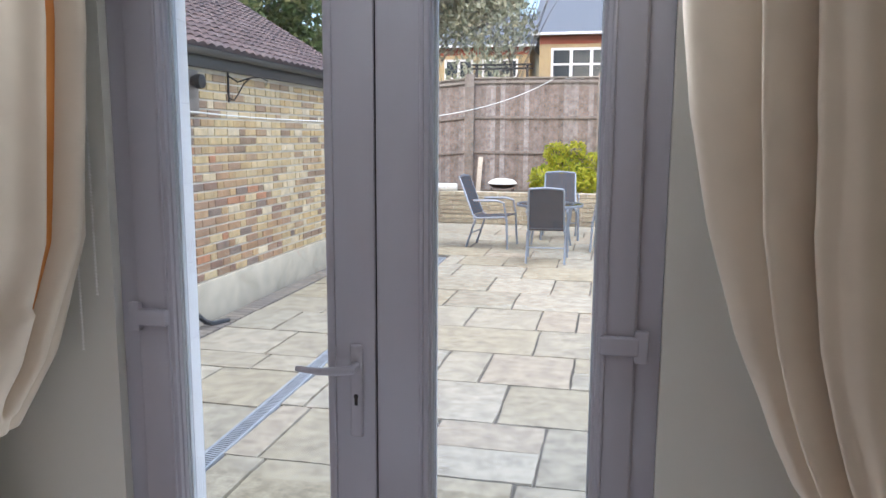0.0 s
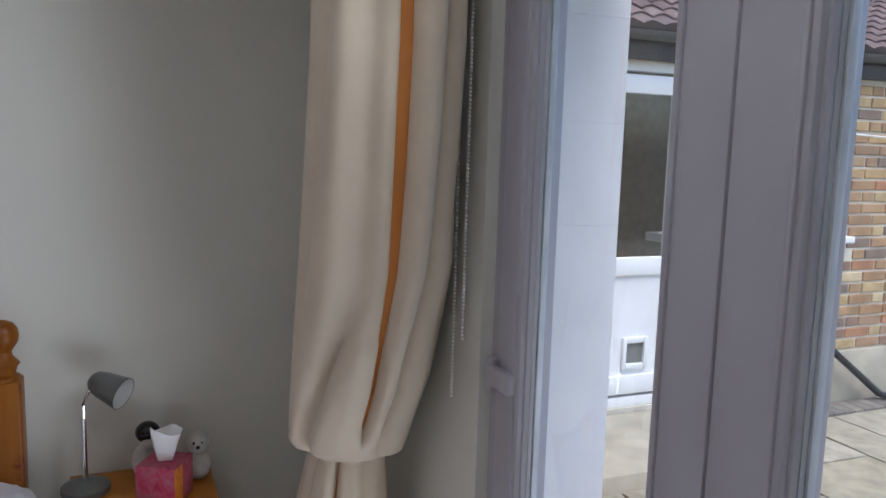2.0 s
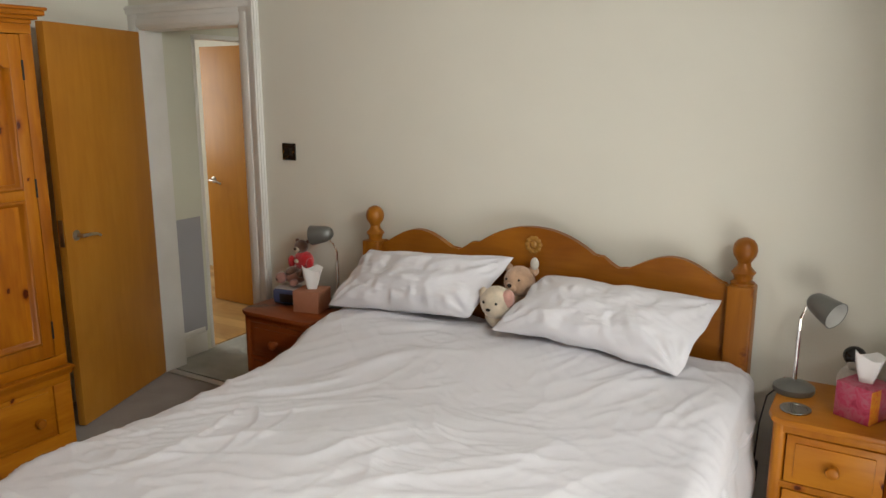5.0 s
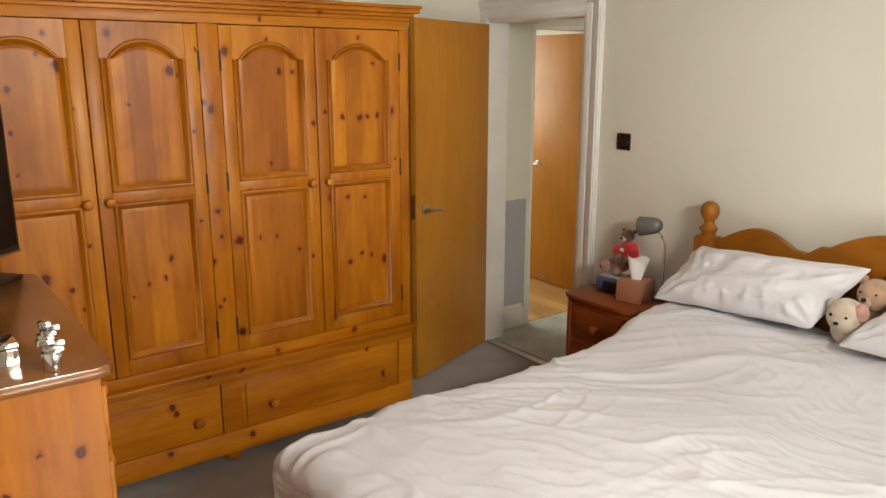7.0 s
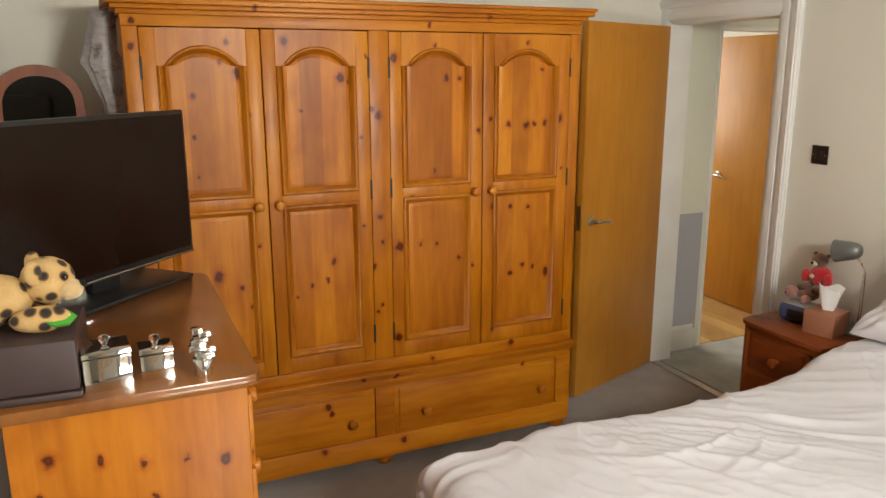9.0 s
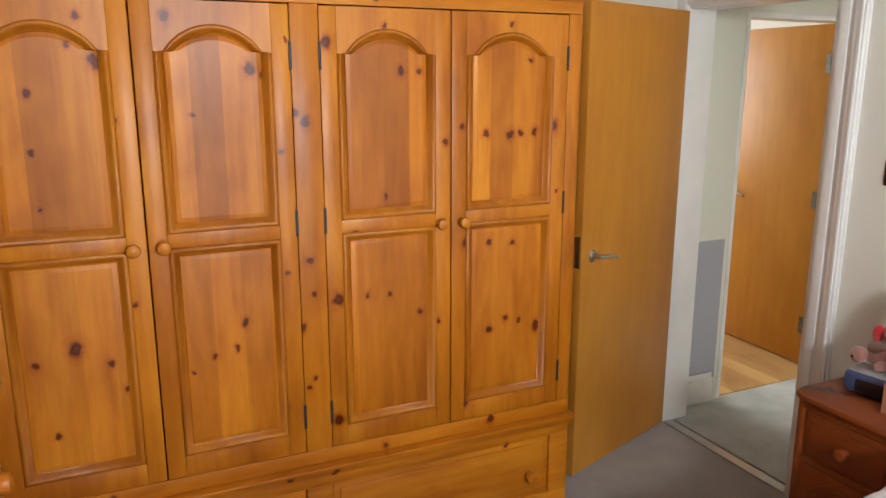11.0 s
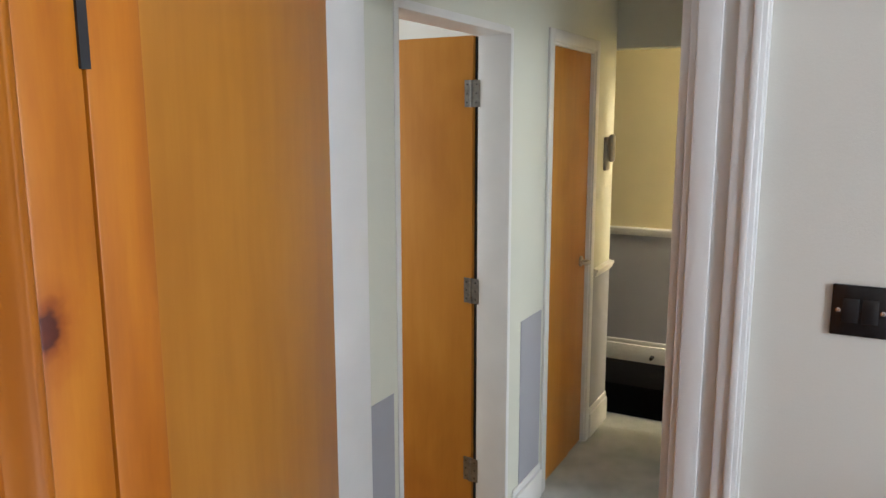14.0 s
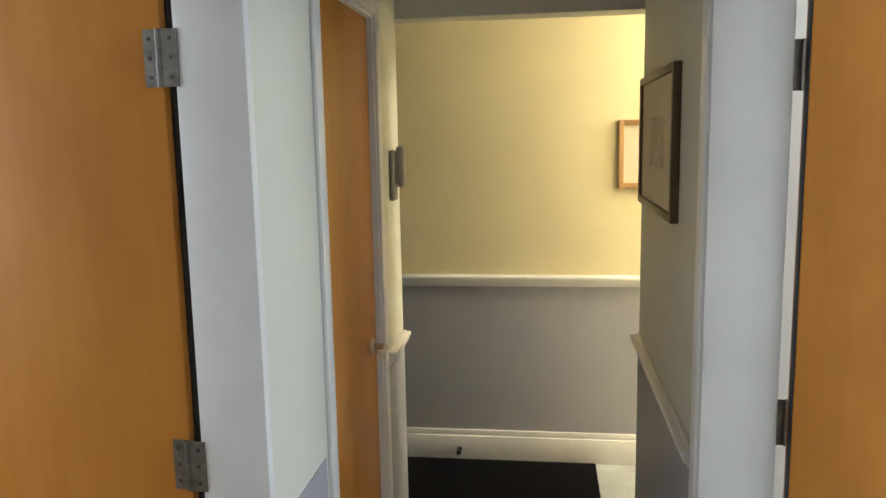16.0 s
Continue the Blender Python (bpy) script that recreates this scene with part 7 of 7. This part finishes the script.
ivy = leaf_mat("dark_ivy_leaves", [(0.06, 0.10, 0.035), (0.11, 0.17, 0.06), (0.18, 0.23, 0.08), (0.30, 0.30, 0.12)])
olive = leaf_mat("grey_green_leaves", [(0.30, 0.33, 0.24), (0.41, 0.43, 0.32), (0.48, 0.48, 0.36), (0.54, 0.50, 0.34)])
gold = leaf_mat("golden_green_leaves", [(0.16, 0.24, 0.02), (0.40, 0.44, 0.03), (0.58, 0.55, 0.05), (0.30, 0.36, 0.03)])
tree("tree", (-9.0, 15.5), 5.0, clumps_in(1, 24, 3.0, 2.2, 2.2, 6.2, 0.7, 1.3), 46000, 0.10, ivy, 1, "dense dark ivy-clad tree behind the tiled roof")
tree("tree", (-12.5, 12.5), 6.0, clumps_in(2, 24, 3.4, 2.2, 2.5, 7.4, 0.8, 1.4), 42000, 0.12, ivy, 2, "tall dark evergreen behind the tiled roof")
tree("tree", (-5.2, 20.0), 6.5, clumps_in(3, 26, 2.8, 1.4, 2.6, 7.4, 0.7, 1.3), 22000, 0.085, olive, 3, "loose grey-green tree behind the fence", 0.5, 0.07)
tree("tree", (-2.4, 21.0), 7.0, clumps_in(4, 16, 2.0, 1.2, 5.2, 8.0, 0.6, 1.0), 11500, 0.08, olive, 4, "thin grey-green tree with bare branches behind the fence", 0.6, 0.06)
tree("shrub", (-0.75, 15.95), 0.9, [((x, y, z), r) for x, y, z, r in ((0, 0, 1.1, 0.36), (-0.35, -0.1, 0.95, 0.32), (0.35, 0.0, 1.0, 0.34), (-0.15, 0.05, 1.45, 0.26), (0.25, 0.1, 1.5, 0.24), (0.5, -0.1, 0.85, 0.3), (-0.5, 0, 0.8, 0.22), (0.62, 0.05, 1.3, 0.2))], 3600, 0.055, gold, 5, "golden-leaved shrub in the raised bed", 0.0, 0.04)


# houses beyond the fence
def house(name, x0, x1, y, z_eaves, z_ridge, windows, label, wall_mat, depth=7.0, band=True):
    h = thing(name, (0, 0, 0), label, "house")
    part("wall", box(bmn(), x0, x1, y, y + depth, GROUND - 0.3, z_eaves), wall_mat, h)
    part("roof", prism(bmn(), [(y - 0.35, z_eaves - 0.05), (y + depth + 0.35, z_eaves - 0.05), (y + depth / 2, z_ridge)], x0 - 0.3, x1 + 0.3, YZ), plain("blue_grey_slate", (0.13, 0.15, 0.18), 0.7, vary=0.2, scale=6), h)
    if band:
        part("brick_band", box(bmn(), x0, x1, y - 0.02, y - 0.002, z_eaves - 0.42, z_eaves - 0.1), plain("red_brick_band", (0.36, 0.11, 0.07), 0.9, vary=0.2, scale=10), h, "red brick band under the eaves")
    part("gutter", box(bmn(), x0 - 0.3, x1 + 0.3, y - 0.42, y - 0.34, z_eaves - 0.12, z_eaves - 0.02, 0.01), white_pvc, h)
    for wx0, wx1, wz0, wz1, bars in windows:
        bm = bmn()
        for a, b, c, d in ((wx0, wx0 + 0.09, wz0, wz1), (wx1 - 0.09, wx1, wz0, wz1), (wx0 + 0.09, wx1 - 0.09, wz0, wz0 + 0.09), (wx0 + 0.09, wx1 - 0.09, wz1 - 0.09, wz1)):
            box(bm, a, b, y - 0.07, y - 0.003, c, d)
        for k in range(1, bars):
            bx = wx0 + (wx1 - wx0) * k / bars
            box(bm, bx - 0.06, bx + 0.06, y - 0.068, y - 0.004, wz0 + 0.09, wz1 - 0.09)
        box(bm, wx0 + 0.09, wx1 - 0.09, y - 0.06, y - 0.006, (wz0 + wz1) / 2 - 0.04, (wz0 + wz1) / 2 + 0.04)
        wd = part("window", bm, white_pvc, h, "white casement window")
        part("pane", box(bmn(), wx0 + 0.05, wx1 - 0.05, y - 0.03, y - 0.02, wz0 + 0.05, wz1 - 0.05), plain("dark_house_glass", (0.05, 0.06, 0.07), 0.08), wd)
    return h


yellow_wall = plain("yellow_brick_far", (0.47, 0.36, 0.2), 0.9, vary=0.18, scale=7, fine=12, relief=0.01)
house("house", -2.6, 6.0, 30.0, 5.55, 7.6, [(-2.15, 0.15, 3.75, 4.98, 3), (0.9, 2.6, 3.75, 4.98, 2)], "yellow brick house with white windows and a slate roof", yellow_wall)
house("house", -9.5, -3.4, 34.0, 5.6, 7.4, [(-7.2, -5.9, 3.4, 5.0, 2), (-5.5, -3.9, 3.4, 5.0, 2)], "yellow brick house half hidden by trees", yellow_wall)
tr = thing("pergola", (-2.95, 18.0, GROUND), "dark metal frame behind the fence", "frame")
for x in (0.0, 1.2):
    part("upright", box(bmn(), x - 0.03, x + 0.03, -0.03, 0.03, 0, 3.45, 0.004), iron, tr)
for z in (3.36, 3.45):
    part("bar", box(bmn(), -0.12, 1.32, -0.03, 0.03, z - 0.02, z + 0.02, 0.003), iron, tr)

# kitchen window plants
orchid = thing("orchid", (BX - 0.24, 4.68, 1.12), "white orchid in a pale pot inside the kitchen window", "plant")
part("pot", lathe(bmn(), [(0.05, 0), (0.07, 0.12), (0.072, 0.14), (0.06, 0.13)], 16), plain("pale_pot", (0.6, 0.6, 0.58), 0.4), orchid)
ob6 = bmn()
for k in range(9):
    a = k * 0.7
    tube(ob6, [(0, 0, 0.13), (0.08 * math.cos(a), 0.10 * math.sin(a), 0.22), (0.13 * math.cos(a), 0.22 * math.sin(a), 0.20)], [0.016, 0.02, 0.002], 5)
part("leaves", ob6, plain("orchid_green", (0.05, 0.16, 0.05), 0.4), orchid)
fl = tube(bmn(), [(0, 0, 0.13), (0.02, 0.03, 0.4), (0.02, 0.1, 0.58)], 0.005, 5)
for k in range(7):
    ball(fl, 0.02 + 0.03 * math.sin(k * 2), 0.0 + k * 0.03, 0.50 + 0.03 * math.cos(k * 3), 0.036, 0.4, 1, 0.9)
part("flowers", fl, plain("white_petals", (0.8, 0.8, 0.8), 0.6), orchid, "white flowers")
structure("kitchen_sill_inside", box(bmn(), BX - 0.46, BX - 0.11, 4.3, 5.68, 1.06, 1.119), white_pvc, "white inner window board", "sill")

# paving stones, nearest rows first
def riven_slab(x0, x1, y0, y1, top, rnd):
    """A slab with hand-cut wavering edges."""
    pts = []
    for (ax, ay), (bx, by) in zip(((x0, y0), (x1, y0), (x1, y1), (x0, y1)), ((x1, y0), (x1, y1), (x0, y1), (x0, y0))):
        for k in range(4):
            f = k / 4
            pts.append((ax + (bx - ax) * f + rnd.uniform(-0.006, 0.006), ay + (by - ay) * f + rnd.uniform(-0.006, 0.006)))
    return prism(bmn(), pts, -0.02, top, None, 0.004)


def paving():
    rnd = random.Random(21)
    pv = structure("pavement", box(bmn(), -3.54, 5.98, 1.86, 15.19, GROUND - 0.021, GROUND - 0.014), joint, "riven sandstone paving of the patio", "pavement")
    # courses of the patio from the house outwards: where each begins and its joints right of the drain
    courses = [
        (1.90, (-1.35, -0.55, 0.3)), (2.72, (-1.60, -0.85, -0.2, 0.4)), (3.55, (-1.66, -0.78, -0.10)), (4.37, (-1.72, -1.10, -0.43, 0.21)), (5.13, (-1.40, -1.03, -0.67, 0.0, 0.22)),
        (5.92, (-1.42, -0.35, 0.25)), (6.74, (-1.98, -1.09, -0.40, -0.03, 0.22)), (7.56, (-1.83, -1.47, -0.74, 0.21)), (8.42, (-1.95, -1.14, -0.39, 0.05)),
        (9.32, (-1.75, -0.84, 0.15)), (10.2, (-1.85, -1.2, -0.45, 0.4)), (11.0, (-1.6, -0.9, 0.0)), (11.85, (-1.95, -1.1, -0.3)), (12.7, (-1.5, -0.75, 0.1)), (13.5, (-1.8, -0.95, -0.2)), (14.3, (-1.45, -0.6, 0.2)), (15.17, ())]
    left = [1.90, 2.65, 3.25, 4.30, 5.06, 5.46, 6.20, 6.95, 7.65, 8.4, 9.1, 9.95, 10.75]

    def lay(x0, x1, y0, y1):
        if x1 - x0 < 0.05:
            return
        g = 0.010
        o = new("slab", mesh_of("slab", riven_slab(g, x1 - x0 - g, g, y1 - y0 - g, rnd.uniform(-0.002, 0.005), rnd), stone, 30))
        o.parent = pv
        o.location = (x0, y0, GROUND)
        o.rotation_euler = (rnd.uniform(-0.004, 0.004), rnd.uniform(-0.004, 0.004), 0)

    def drain_x(y):
        return -1.90 - 0.034 * (y - 2.9)

    for (y0, joints), (y1, _) in zip(courses, courses[1:]):
        start = drain_x((y0 + y1) / 2) + 0.06 if y0 < 10.5 else -3.28
        xs = [start] + [x for x in joints if x > start + 0.15]
        while xs[-1] < 5.3:
            xs.append(xs[-1] + rnd.choice((0.58, 0.72, 0.86, 0.95, 1.05)))
        for x0, x1 in zip(xs, xs[1:]):
            if x1 - x0 > 0.15 and (abs(x0) < 0.01 and y0 == 5.13 or rnd.random() < 0.10):
                lay(x0, x1, y0, (y0 + y1) / 2)
                lay(x0, x1, (y0 + y1) / 2, y1)
            else:
                lay(x0, x1, y0, y1)
    for k, (y0, y1) in enumerate(zip(left, left[1:])):
        end = drain_x((y0 + y1) / 2) - 0.06
        mid = -2.53 if k == 5 else rnd.uniform(-2.85, -2.45)
        lay(-3.28, mid, y0, y1)
        lay(mid, end, y0, y1)
    bk = mesh_of("edging_block", box(bmn(), 0.004, 0.20, 0.004, 0.10, -0.02, 0.006, 0.005, 1), block_m, 30)
    y = 4.45
    while y < BY1:
        o = new("edging_block", bk)
        o.parent = pv
        o.location = (-3.50, y, GROUND)
        y += 0.106


paving()
brickwork()
